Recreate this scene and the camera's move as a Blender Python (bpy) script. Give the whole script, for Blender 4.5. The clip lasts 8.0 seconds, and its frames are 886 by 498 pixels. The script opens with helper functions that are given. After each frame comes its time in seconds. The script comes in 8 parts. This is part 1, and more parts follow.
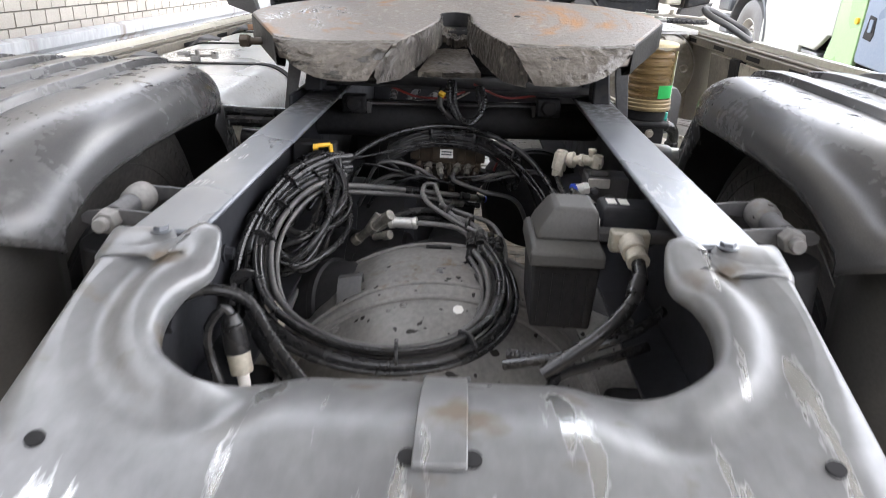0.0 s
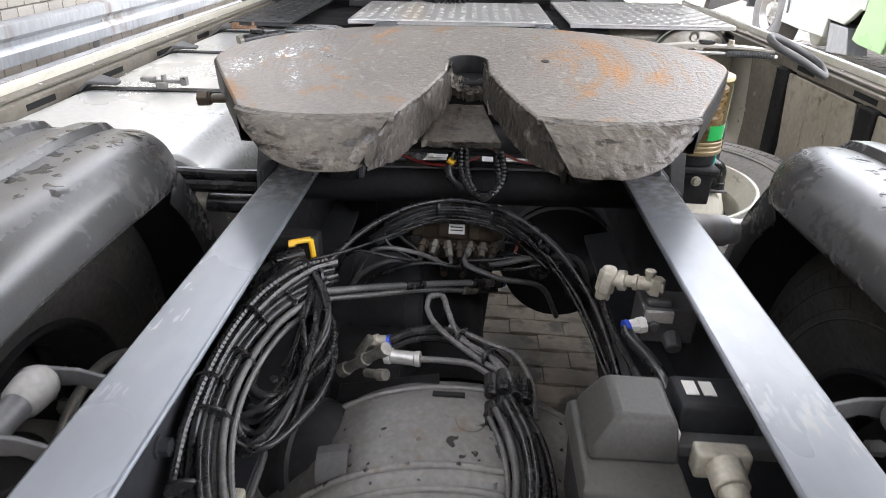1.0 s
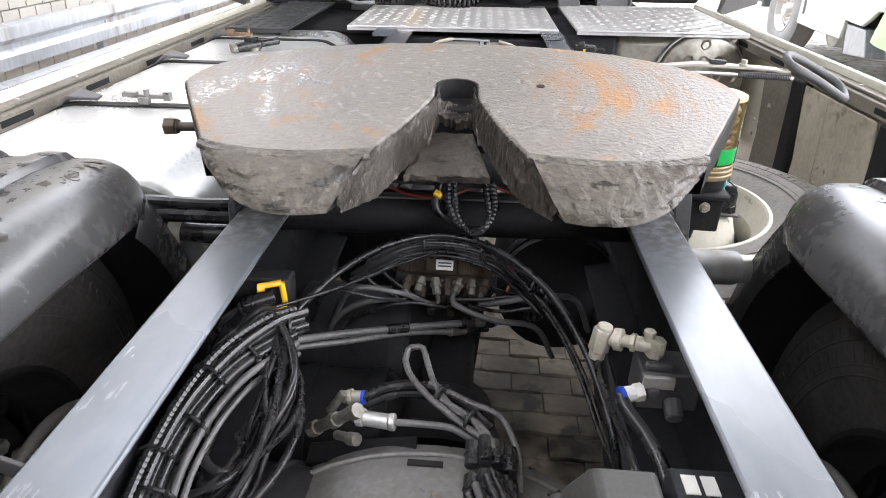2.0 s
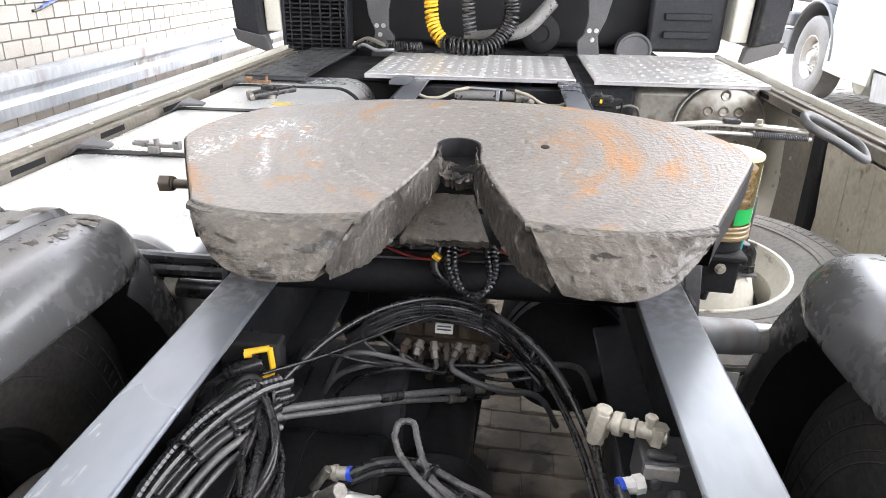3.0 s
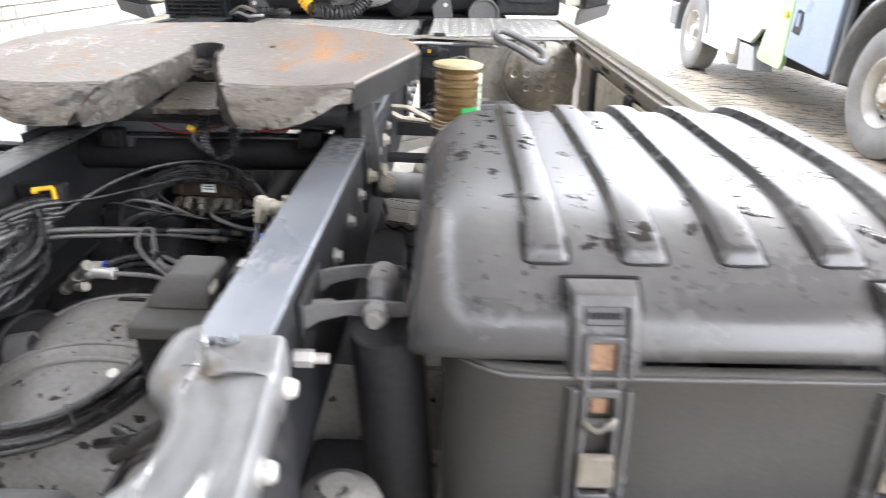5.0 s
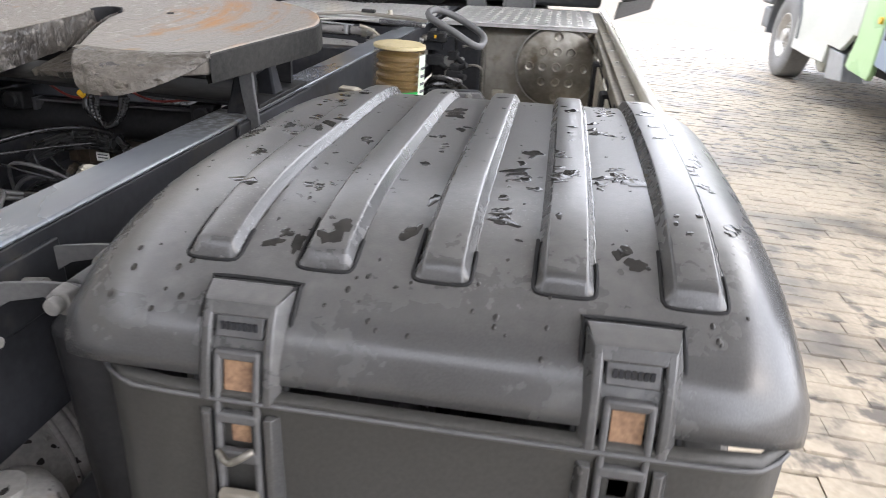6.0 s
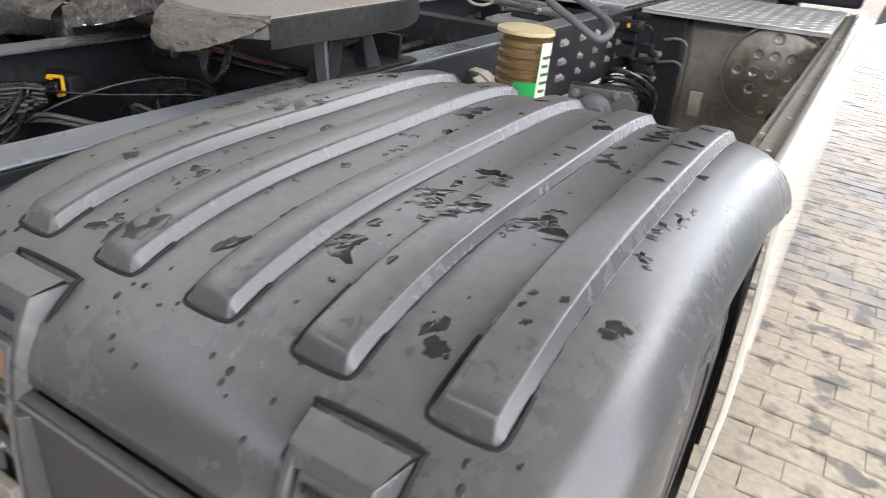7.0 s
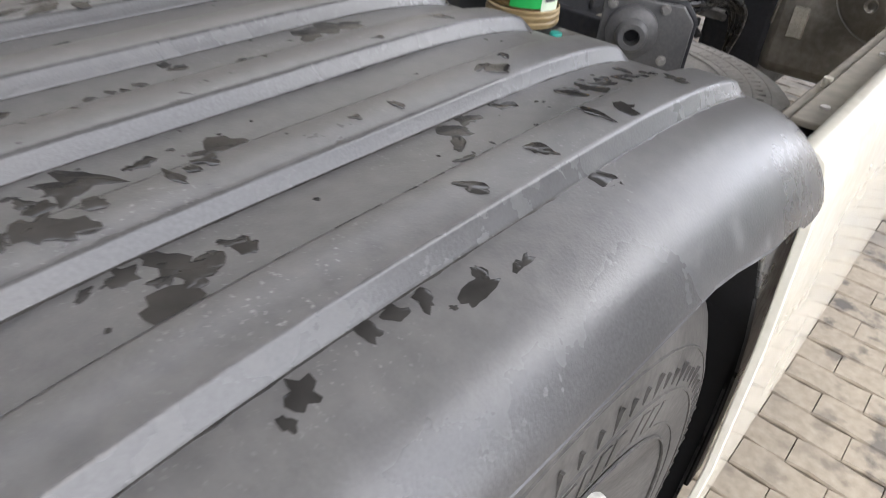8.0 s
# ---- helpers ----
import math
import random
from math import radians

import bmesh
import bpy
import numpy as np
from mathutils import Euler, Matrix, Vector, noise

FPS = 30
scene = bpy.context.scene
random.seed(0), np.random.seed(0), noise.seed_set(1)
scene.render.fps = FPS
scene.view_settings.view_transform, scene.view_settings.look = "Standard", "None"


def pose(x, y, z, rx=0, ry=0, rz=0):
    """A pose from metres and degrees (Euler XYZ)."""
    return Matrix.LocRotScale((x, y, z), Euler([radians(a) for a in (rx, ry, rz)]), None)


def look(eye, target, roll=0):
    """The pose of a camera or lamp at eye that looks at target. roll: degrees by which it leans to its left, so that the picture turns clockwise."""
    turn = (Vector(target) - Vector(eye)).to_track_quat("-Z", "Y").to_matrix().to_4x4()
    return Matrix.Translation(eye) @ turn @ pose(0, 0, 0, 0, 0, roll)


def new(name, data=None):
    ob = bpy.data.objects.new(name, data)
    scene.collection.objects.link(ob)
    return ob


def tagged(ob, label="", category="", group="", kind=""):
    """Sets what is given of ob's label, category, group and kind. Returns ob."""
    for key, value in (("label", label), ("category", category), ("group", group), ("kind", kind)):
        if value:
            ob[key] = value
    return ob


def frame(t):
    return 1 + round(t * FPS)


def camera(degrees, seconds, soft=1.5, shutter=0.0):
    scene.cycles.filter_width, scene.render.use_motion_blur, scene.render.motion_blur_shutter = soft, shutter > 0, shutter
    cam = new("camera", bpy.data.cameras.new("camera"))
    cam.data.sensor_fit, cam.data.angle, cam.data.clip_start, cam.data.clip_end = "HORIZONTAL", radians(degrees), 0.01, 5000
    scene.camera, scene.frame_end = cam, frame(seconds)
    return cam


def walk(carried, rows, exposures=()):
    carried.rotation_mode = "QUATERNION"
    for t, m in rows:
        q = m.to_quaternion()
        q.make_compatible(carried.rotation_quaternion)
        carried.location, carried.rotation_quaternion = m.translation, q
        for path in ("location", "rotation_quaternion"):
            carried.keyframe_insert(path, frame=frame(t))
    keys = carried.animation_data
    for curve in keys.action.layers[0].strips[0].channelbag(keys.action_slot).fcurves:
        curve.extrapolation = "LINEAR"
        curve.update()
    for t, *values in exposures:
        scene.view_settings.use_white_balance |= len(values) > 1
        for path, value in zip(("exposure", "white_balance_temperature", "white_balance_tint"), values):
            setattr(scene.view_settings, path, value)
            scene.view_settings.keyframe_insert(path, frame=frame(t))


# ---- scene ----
SHUTTER = 0.3
cam = camera(66.3, 8.0, 0.3, SHUTTER)
PATH = [
    (0, (0.016, -0.742, 1.254), (-0.016, 1.104, 0.484), 3.1),
    (0.1, (0.024, -0.704, 1.275), (-0.016, 1.14, 0.501), 3.1),
    (0.2, (0.029, -0.662, 1.287), (-0.013, 1.18, 0.507), 2.9),
    (0.3, (0.03, -0.617, 1.294), (-0.009, 1.201, 0.462), 3.1),
    (0.5, (0.028, -0.529, 1.313), (-0.019, 1.269, 0.438), 2.7),
    (1, (-0.015, -0.336, 1.393), (-0.056, 1.463, 0.52), 2.9),
    (1.2, (-0.016, -0.3, 1.392), (-0.058, 1.506, 0.532), 2.8),
    (2.3, (0.035, -0.164, 1.432), (-0.069, 1.625, 0.543), 3.1),
    (2.5, (0.036, -0.138, 1.433), (-0.096, 1.683, 0.617), 3.2),
    (3, (0.061, -0.147, 1.447), (-0.085, 1.688, 0.664), 3.0),
    (3.5, (0.093, -0.211, 1.426), (-0.061, 1.624, 0.644), 2.9),
    (4, (0.143, -0.385, 1.38), (-0.01, 1.448, 0.594), 2.9),
    (4.4, (0.246, -0.496, 1.375), (0.096, 1.336, 0.587), 2.5),
    (4.5, (0.275, -0.528, 1.38), (0.136, 1.303, 0.587), 2.6),
    (4.6, (0.323, -0.555, 1.39), (0.198, 1.274, 0.593), 2.4),
    (4.8, (0.442, -0.581, 1.374), (0.369, 1.255, 0.583), 2.8),
    (5, (0.578, -0.642, 1.373), (0.579, 1.191, 0.573), 2.6),
    (5.2, (0.702, -0.664, 1.374), (0.773, 1.166, 0.571), 2.5),
    (6.3, (1.145, -0.367, 1.339), (0.708, 1.388, 0.485), 5.3),
    (6.5, (1.224, -0.31, 1.35), (0.669, 1.4, 0.475), 5.8),
    (7, (1.342, -0.19, 1.361), (0.488, 1.36, 0.428), 6.3),
    (7.5, (1.422, 0.09, 1.343), (0.366, 1.459, 0.338), 6.3),
    (8, (1.39, 0.255, 1.304), (0.411, 1.537, 0.122), 6.3),
]

walk(cam, [(t, look(eye, target, roll)) for t, eye, target, roll in PATH],
     [(0.0, 0.02), (0.5, -0.25), (1.0, -0.05), (2.4, 0.33), (3.5, 0.45), (4.5, 0.54), (5.2, 0.38), (6.5, -0.42), (7.4, -0.30), (8.0, -0.52)])

# ---- light: a bright overcast yard ----
world = bpy.data.worlds.new("overcast_sky")
world.use_nodes = True
scene.world = world
wn, wl = world.node_tree.nodes, world.node_tree.links
sky = wn.new("ShaderNodeTexSky")
sky.sky_type, sky.sun_disc = "NISHITA", False
sky.sun_elevation, sky.sun_rotation = radians(50), radians(110)
sky.air_density, sky.dust_density = 1.0, 4.0
wash = wn.new("ShaderNodeMix")
wash.data_type = "RGBA"
wash.inputs[0].default_value = 0.75
wash.inputs[7].default_value = (10.9, 11.05, 12.1, 1)
wl.new(sky.outputs[0], wash.inputs[6])
wl.new(wash.outputs[2], wn["Background"].inputs[0])
wn["Background"].inputs[1].default_value = 0.72

sun = new("sun", bpy.data.lights.new("sun", "SUN"))
sun.data.energy, sun.data.angle, sun.data.color = 0.8, radians(25), (1.0, 0.97, 0.92)
sun.matrix_world = look((7, 12, 9), (0, 1, 0))

# ---- materials ----
def grain(name, a, b, rough=(0.4, 0.6), metal=0.0, scale=(4.0, 70.0), bump=0.15, depth=0.002, stretch=(1, 1, 1), spread=(0.38, 0.62), coat=0.0):
    """A surface between the colours a and b, varied by a coarse and a fine noise."""
    m = bpy.data.materials.new(name)
    m.use_nodes = True
    n, l = m.node_tree.nodes, m.node_tree.links
    p = n["Principled BSDF"]
    geo = n.new("ShaderNodeNewGeometry")
    mp = n.new("ShaderNodeMapping")
    mp.inputs["Scale"].default_value = stretch
    l.new(geo.outputs["Position"], mp.inputs["Vector"])
    n1, n2 = n.new("ShaderNodeTexNoise"), n.new("ShaderNodeTexNoise")
    for node, s, d in ((n1, scale[0], 4), (n2, scale[1], 5)):
        node.inputs["Scale"].default_value, node.inputs["Detail"].default_value = s, d
        l.new(mp.outputs[0], node.inputs["Vector"])
    mix = n.new("ShaderNodeMix")
    mix.inputs[0].default_value = 0.4
    l.new(n1.outputs[0], mix.inputs[2])
    l.new(n2.outputs[0], mix.inputs[3])
    rng = n.new("ShaderNodeMapRange")
    rng.inputs[1].default_value, rng.inputs[2].default_value = spread
    l.new(mix.outputs[0], rng.inputs[0])
    col = n.new("ShaderNodeMix")
    col.data_type = "RGBA"
    col.inputs[6].default_value, col.inputs[7].default_value = (*a, 1), (*b, 1)
    l.new(rng.outputs[0], col.inputs[0])
    l.new(col.outputs[2], p.inputs["Base Color"])
    rr = n.new("ShaderNodeMapRange")
    rr.inputs[1].default_value, rr.inputs[2].default_value = 0.3, 0.7
    rr.inputs[3].default_value, rr.inputs[4].default_value = rough
    l.new(n1.outputs[0], rr.inputs[0])
    l.new(rr.outputs[0], p.inputs["Roughness"])
    p.inputs["Metallic"].default_value = metal
    p.inputs["Coat Weight"].default_value = coat
    p.inputs["Coat Roughness"].default_value = 0.1
    bp = n.new("ShaderNodeBump")
    bp.inputs["Strength"].default_value, bp.inputs["Distance"].default_value = bump, depth
    l.new(n2.outputs[0], bp.inputs["Height"])
    l.new(bp.outputs[0], p.inputs["Normal"])
    m["col"], m["rough"], m["pos"], m["bump"] = col.name, rr.name, mp.name, bp.name
    return m


def overlay(m, colour, mask, rough=None, metal=None):
    """Lays a second colour over a grain() surface where mask (a socket) is one."""
    n, l = m.node_tree.nodes, m.node_tree.links
    p = n["Principled BSDF"]
    for socket, value in (("Base Color", colour), ("Roughness", rough), ("Metallic", metal)):
        if value is None:
            continue
        was = p.inputs[socket].links[0].from_socket if p.inputs[socket].links else None
        mx = n.new("ShaderNodeMix")
        if socket == "Base Color":
            mx.data_type = "RGBA"
            ia, ib, out = 6, 7, 2
            mx.inputs[ib].default_value = (*value, 1)
        else:
            ia, ib, out = 2, 3, 0
            mx.inputs[ib].default_value = value
            mx.inputs[ia].default_value = p.inputs[socket].default_value
        if was:
            l.new(was, mx.inputs[ia])
        l.new(mask, mx.inputs[0])
        l.new(mx.outputs[out], p.inputs[socket])
    return m


def spots(m, scale, low, high, detail=3.0, stretch=(1, 1, 1), centre=None, kind="noise", shift=(0, 0, 0)):
    """A mask of patches in a material: one where a noise of the place lies above low to high."""
    n, l = m.node_tree.nodes, m.node_tree.links
    geo = n.new("ShaderNodeNewGeometry")
    mp = n.new("ShaderNodeMapping")
    mp.inputs["Scale"].default_value = stretch
    mp.inputs["Location"].default_value = shift
    l.new(geo.outputs["Position"], mp.inputs["Vector"])
    vec = mp.outputs[0]
    if centre:
        sub = n.new("ShaderNodeVectorMath")
        sub.operation = "SUBTRACT"
        sub.inputs[1].default_value = centre
        l.new(geo.outputs["Position"], sub.inputs[0])
        sep = n.new("ShaderNodeSeparateXYZ")
        l.new(sub.outputs[0], sep.inputs[0])
        ln, at, cmb = n.new("ShaderNodeVectorMath"), n.new("ShaderNodeMath"), n.new("ShaderNodeCombineXYZ")
        ln.operation, at.operation = "LENGTH", "ARCTAN2"
        l.new(sub.outputs[0], ln.inputs[0])
        l.new(sep.outputs[1], at.inputs[0])
        l.new(sep.outputs[0], at.inputs[1])
        l.new(ln.outputs["Value"], cmb.inputs[0])
        l.new(at.outputs[0], cmb.inputs[1])
        l.new(cmb.outputs[0], mp.inputs["Vector"])
    if kind == "noise":
        tex = n.new("ShaderNodeTexNoise")
        tex.inputs["Scale"].default_value, tex.inputs["Detail"].default_value = scale, detail
        value = tex.outputs[0]
    else:
        tex = n.new("ShaderNodeTexVoronoi")
        tex.inputs["Scale"].default_value = scale
        value = tex.outputs["Distance"]
    l.new(vec, tex.inputs["Vector"])
    rng = n.new("ShaderNodeMapRange")
    rng.inputs[1].default_value, rng.inputs[2].default_value = low, high
    l.new(value, rng.inputs[0])
    return rng.outputs[0]


def both(m, a, b, how="MULTIPLY"):
    n, l = m.node_tree.nodes, m.node_tree.links
    mt = n.new("ShaderNodeMath")
    mt.operation = how
    mt.use_clamp = True
    l.new(a, mt.inputs[0])
    l.new(b, mt.inputs[1])
    return mt.outputs[0]


def upward_faces(m, low, high):
    """One on faces that turn upward, where dust and a brighter top are painted."""
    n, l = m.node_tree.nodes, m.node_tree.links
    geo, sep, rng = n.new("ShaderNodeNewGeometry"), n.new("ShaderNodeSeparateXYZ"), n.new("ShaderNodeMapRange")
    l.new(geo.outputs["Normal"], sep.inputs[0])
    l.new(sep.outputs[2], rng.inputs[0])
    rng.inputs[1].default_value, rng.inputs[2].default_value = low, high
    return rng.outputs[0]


def radius_window(m, centre, lo, hi, soft=0.02, squash=1.0):
    """One where the distance from centre lies between lo and hi."""
    n, l = m.node_tree.nodes, m.node_tree.links
    geo, sub, ln = n.new("ShaderNodeNewGeometry"), n.new("ShaderNodeVectorMath"), n.new("ShaderNodeVectorMath")
    sub.operation, ln.operation = "SUBTRACT", "LENGTH"
    sub.inputs[1].default_value = centre
    l.new(geo.outputs["Position"], sub.inputs[0])
    l.new(sub.outputs[0], ln.inputs[0])
    up, down = n.new("ShaderNodeMapRange"), n.new("ShaderNodeMapRange")
    up.inputs[1].default_value, up.inputs[2].default_value = lo - soft, lo + soft
    down.inputs[1].default_value, down.inputs[2].default_value = hi + soft, hi - soft
    for node in (up, down):
        l.new(ln.outputs["Value"], node.inputs[0])
    return both(m, up.outputs[0], down.outputs[0])


def glassy(name, colour, rough=0.05, alpha=0.3):
    m = bpy.data.materials.new(name)
    m.use_nodes = True
    p = m.node_tree.nodes["Principled BSDF"]
    p.inputs["Base Color"].default_value = (*colour, 1)
    p.inputs["Roughness"].default_value, p.inputs["Alpha"].default_value = rough, alpha
    return m


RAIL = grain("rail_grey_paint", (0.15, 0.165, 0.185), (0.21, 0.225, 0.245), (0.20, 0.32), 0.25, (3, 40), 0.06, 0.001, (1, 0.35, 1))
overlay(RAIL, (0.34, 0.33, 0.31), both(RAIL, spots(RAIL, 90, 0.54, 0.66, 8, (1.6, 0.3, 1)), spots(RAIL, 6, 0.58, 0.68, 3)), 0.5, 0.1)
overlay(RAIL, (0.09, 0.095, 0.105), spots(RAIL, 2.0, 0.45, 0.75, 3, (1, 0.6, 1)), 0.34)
# much darker than the rail's grey; on webs, lower flanges and dark brackets
RAIL_SIDE = grain("chassis_dark", (0.016, 0.017, 0.019), (0.030, 0.031, 0.035), (0.4, 0.65), 0.0, (5, 60), 0.12)
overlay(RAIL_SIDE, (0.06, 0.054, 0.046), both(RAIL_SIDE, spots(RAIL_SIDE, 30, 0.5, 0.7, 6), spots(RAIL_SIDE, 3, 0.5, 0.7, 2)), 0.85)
PLATE = grain("worn_steel_paint", (0.140, 0.142, 0.143), (0.218, 0.221, 0.222), (0.24, 0.42), 0.28, (3, 50), 0.08, 0.001, (1, 0.5, 1))
overlay(PLATE, (0.6, 0.61, 0.6), spots(PLATE, 12, 0.60, 0.64, 8, (2.2, 0.35, 1)), 0.22, 0.9)
overlay(PLATE, (0.11, 0.09, 0.065), both(PLATE, spots(PLATE, 16, 0.55, 0.68, 6), spots(PLATE, 4, 0.5, 0.6, 2)), 0.7, 0.0)
BLACK = grain("black_paint", (0.012, 0.012, 0.013), (0.025, 0.025, 0.026), (0.45, 0.75), 0.0, (6, 90), 0.15)
overlay(BLACK, (0.035, 0.031, 0.026), both(BLACK, spots(BLACK, 40, 0.5, 0.7, 6), spots(BLACK, 5, 0.52, 0.72, 2)), 0.9)
for dull in (BLACK, RAIL_SIDE):
    dull.node_tree.nodes["Principled BSDF"].inputs["Specular IOR Level"].default_value = 0.22
CABLE = grain("black_cable", (0.012, 0.012, 0.0125), (0.027, 0.027, 0.027), (0.18, 0.34), 0.0, (20, 200), 0.05)
DUSTY = grain("dusty_cable", (0.060, 0.059, 0.058), (0.135, 0.132, 0.128), (0.3, 0.5), 0.0, (20, 200), 0.08)
CAST = grain("axle_casting_grey", (0.150, 0.146, 0.140), (0.240, 0.233, 0.221), (0.5, 0.75), 0.0, (5, 110), 0.2)
overlay(CAST, (0.03, 0.028, 0.026), spots(CAST, 42, 0.665, 0.685, 1.5), 0.25)
overlay(CAST, (0.16, 0.13, 0.10), both(CAST, spots(CAST, 50, 0.55, 0.7, 5), spots(CAST, 4, 0.52, 0.66, 2)), 0.9)
MODULE = grain("grey_plastic", (0.065, 0.065, 0.067), (0.10, 0.099, 0.099), (0.42, 0.6), 0.0, (6, 150), 0.08)
BRASS = grain("dull_fitting", (0.34, 0.32, 0.26), (0.52, 0.49, 0.41), (0.35, 0.55), 0.2, (20, 150), 0.12)
STEEL = grain("zinc_steel", (0.45, 0.45, 0.43), (0.62, 0.61, 0.58), (0.3, 0.5), 0.6, (20, 140), 0.15)
RUST = grain("rusty_iron", (0.13, 0.072, 0.042), (0.30, 0.185, 0.11), (0.7, 0.95), 0.0, (30, 200), 0.4)
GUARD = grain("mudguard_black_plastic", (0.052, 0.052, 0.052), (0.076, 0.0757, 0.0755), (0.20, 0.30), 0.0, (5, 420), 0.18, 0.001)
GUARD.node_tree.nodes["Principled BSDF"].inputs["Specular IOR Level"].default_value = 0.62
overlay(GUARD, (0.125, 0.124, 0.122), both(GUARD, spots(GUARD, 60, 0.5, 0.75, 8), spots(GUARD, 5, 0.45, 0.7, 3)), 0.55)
# dusty tone on upward faces, also painting the tops brighter
overlay(GUARD, (0.128, 0.125, 0.120), both(GUARD, upward_faces(GUARD, 0.80, 0.995), spots(GUARD, 70, 0.05, 0.75, 8)), 0.34)
overlay(GUARD, (0.22, 0.218, 0.214), both(GUARD, both(GUARD, upward_faces(GUARD, 0.90, 0.99), spots(GUARD, 330, 0.62, 0.70, 3)), spots(GUARD, 9, 0.42, 0.66, 3)), 0.30)
GUARD_DUSTY = grain("dusty_black_plastic", (0.0345, 0.0336, 0.0312), (0.0560, 0.0545, 0.0500), (0.45, 0.62), 0.0, (4, 200), 0.12, 0.001)
WATER = grain("wet_film", (0.020, 0.019, 0.018), (0.045, 0.043, 0.040), (0.06, 0.16), 0.0, (8, 60), 0.02)
WATER.node_tree.nodes["Principled BSDF"].inputs["Specular IOR Level"].default_value = 0.25
TYRE = grain("tyre_rubber", (0.026, 0.026, 0.026), (0.060, 0.058, 0.055), (0.65, 0.9), 0.0, (6, 90), 0.2)
CREAM_RIM = grain("cream_rim_paint", (0.60, 0.58, 0.50), (0.74, 0.72, 0.64), (0.35, 0.5), 0.0, (4, 60), 0.06)
overlay(CREAM_RIM, (0.20, 0.17, 0.13), spots(CREAM_RIM, 30, 0.62, 0.74, 6), 0.6)
DUSTY_SPARE = grain("dusty_spare_tyre", (0.16, 0.152, 0.142), (0.26, 0.248, 0.230), (0.6, 0.85), 0.0, (7, 90), 0.2)
DUSTY_TYRE = grain("dusty_tyre_rubber", (0.032, 0.031, 0.029), (0.080, 0.076, 0.070), (0.6, 0.85), 0.0, (9, 90), 0.25)
# plain black parts; also paints the shade in holes, slots, grooves and recesses
NEAR_BLACK = grain("near_black", (0.004, 0.004, 0.0045), (0.008, 0.008, 0.009), (0.7, 0.9))
TANK = grain("aluminium_tank", (0.62, 0.63, 0.62), (0.74, 0.75, 0.74), (0.24, 0.36), 0.5, (2, 60), 0.05)
overlay(TANK, (0.50, 0.50, 0.48), both(TANK, spots(TANK, 110, 0.54, 0.62, 4), spots(TANK, 3, 0.5, 0.62, 2)), 0.5, 0.2)
WHEEL = grain("white_wheel_paint", (0.44, 0.43, 0.40), (0.60, 0.59, 0.55), (0.4, 0.6), 0.0, (6, 60), 0.08)
CREAM = grain("cream_panel_paint", (0.62, 0.60, 0.50), (0.74, 0.72, 0.62), (0.12, 0.22), 0.0, (3, 60), 0.03, coat=0.5)
BEAM = grain("dusty_brown_beam", (0.14, 0.125, 0.10), (0.23, 0.21, 0.17), (0.6, 0.85), 0.0, (6, 60), 0.12)
SKIRT_IN = grain("skirt_inner_dusty", (0.36, 0.33, 0.26), (0.50, 0.46, 0.37), (0.6, 0.85), 0.0, (4, 60), 0.12)
overlay(SKIRT_IN, (0.17, 0.15, 0.12), both(SKIRT_IN, spots(SKIRT_IN, 25, 0.5, 0.7, 6), spots(SKIRT_IN, 3, 0.5, 0.7, 2)), 0.9)
CHECKER = grain("aluminium_tread_plate", (0.60, 0.60, 0.58), (0.74, 0.74, 0.72), (0.28, 0.42), 0.5, (5, 70), 0.08)
DECK = grain("dark_tread_plate", (0.03, 0.032, 0.034), (0.06, 0.06, 0.06), (0.4, 0.6), 0.0, (5, 70), 0.12)
SHIELD = grain("heat_shield_metal", (0.23, 0.216, 0.182), (0.40, 0.377, 0.33), (0.3, 0.5), 0.75, (4, 40), 0.1)
overlay(SHIELD, (0.10, 0.08, 0.05), both(SHIELD, spots(SHIELD, 14, 0.5, 0.68, 6), spots(SHIELD, 3, 0.5, 0.65, 2)), 0.7, 0.1)
YELLOW = grain("yellow_plastic", (0.75, 0.42, 0.02), (0.85, 0.52, 0.03), (0.3, 0.45), 0.0, (20, 90), 0.05)
BLUE = grain("blue_ring", (0.02, 0.06, 0.5), (0.03, 0.09, 0.6), (0.3, 0.4))
WHITE = grain("white_plastic", (0.72, 0.71, 0.66), (0.82, 0.81, 0.77), (0.35, 0.5), 0.0, (20, 90), 0.05)
RED = grain("red_wire", (0.16, 0.012, 0.010), (0.22, 0.02, 0.015), (0.4, 0.5))
GREEN = grain("green_label", (0.01, 0.30, 0.06), (0.015, 0.36, 0.08), (0.35, 0.45), 0.0, (20, 90), 0.03)
GREASE = grain("old_grease", (0.030, 0.023, 0.016), (0.085, 0.063, 0.042), (0.3, 0.5), 0.0, (8, 60), 0.2)
AMBER = glassy("yellowed_clear_plastic", (0.45, 0.29, 0.09), 0.08, 0.14)
BELLOWS = grain("brown_bellows", (0.085, 0.055, 0.027), (0.17, 0.115, 0.058), (0.3, 0.5), 0.0, (8, 60), 0.2)
RINGMAT = grain("brown_stained_ring", (0.20, 0.145, 0.07), (0.36, 0.28, 0.15), (0.3, 0.45), 0.0, (6, 60), 0.1, stretch=(1, 1, 6))
CAPMAT = grain("yellowed_cap", (0.46, 0.38, 0.20), (0.58, 0.49, 0.28), (0.3, 0.45))
GALV = grain("galvanised_steel", (0.30, 0.315, 0.33), (0.44, 0.455, 0.465), (0.35, 0.5), 0.4, (2, 30), 0.08, stretch=(1, 1, 0.3))
overlay(GALV, (0.20, 0.16, 0.12), both(GALV, spots(GALV, 6, 0.52, 0.7, 6, (1, 1, 0.25)), spots(GALV, 1.3, 0.5, 0.65, 2)), 0.8, 0.0)
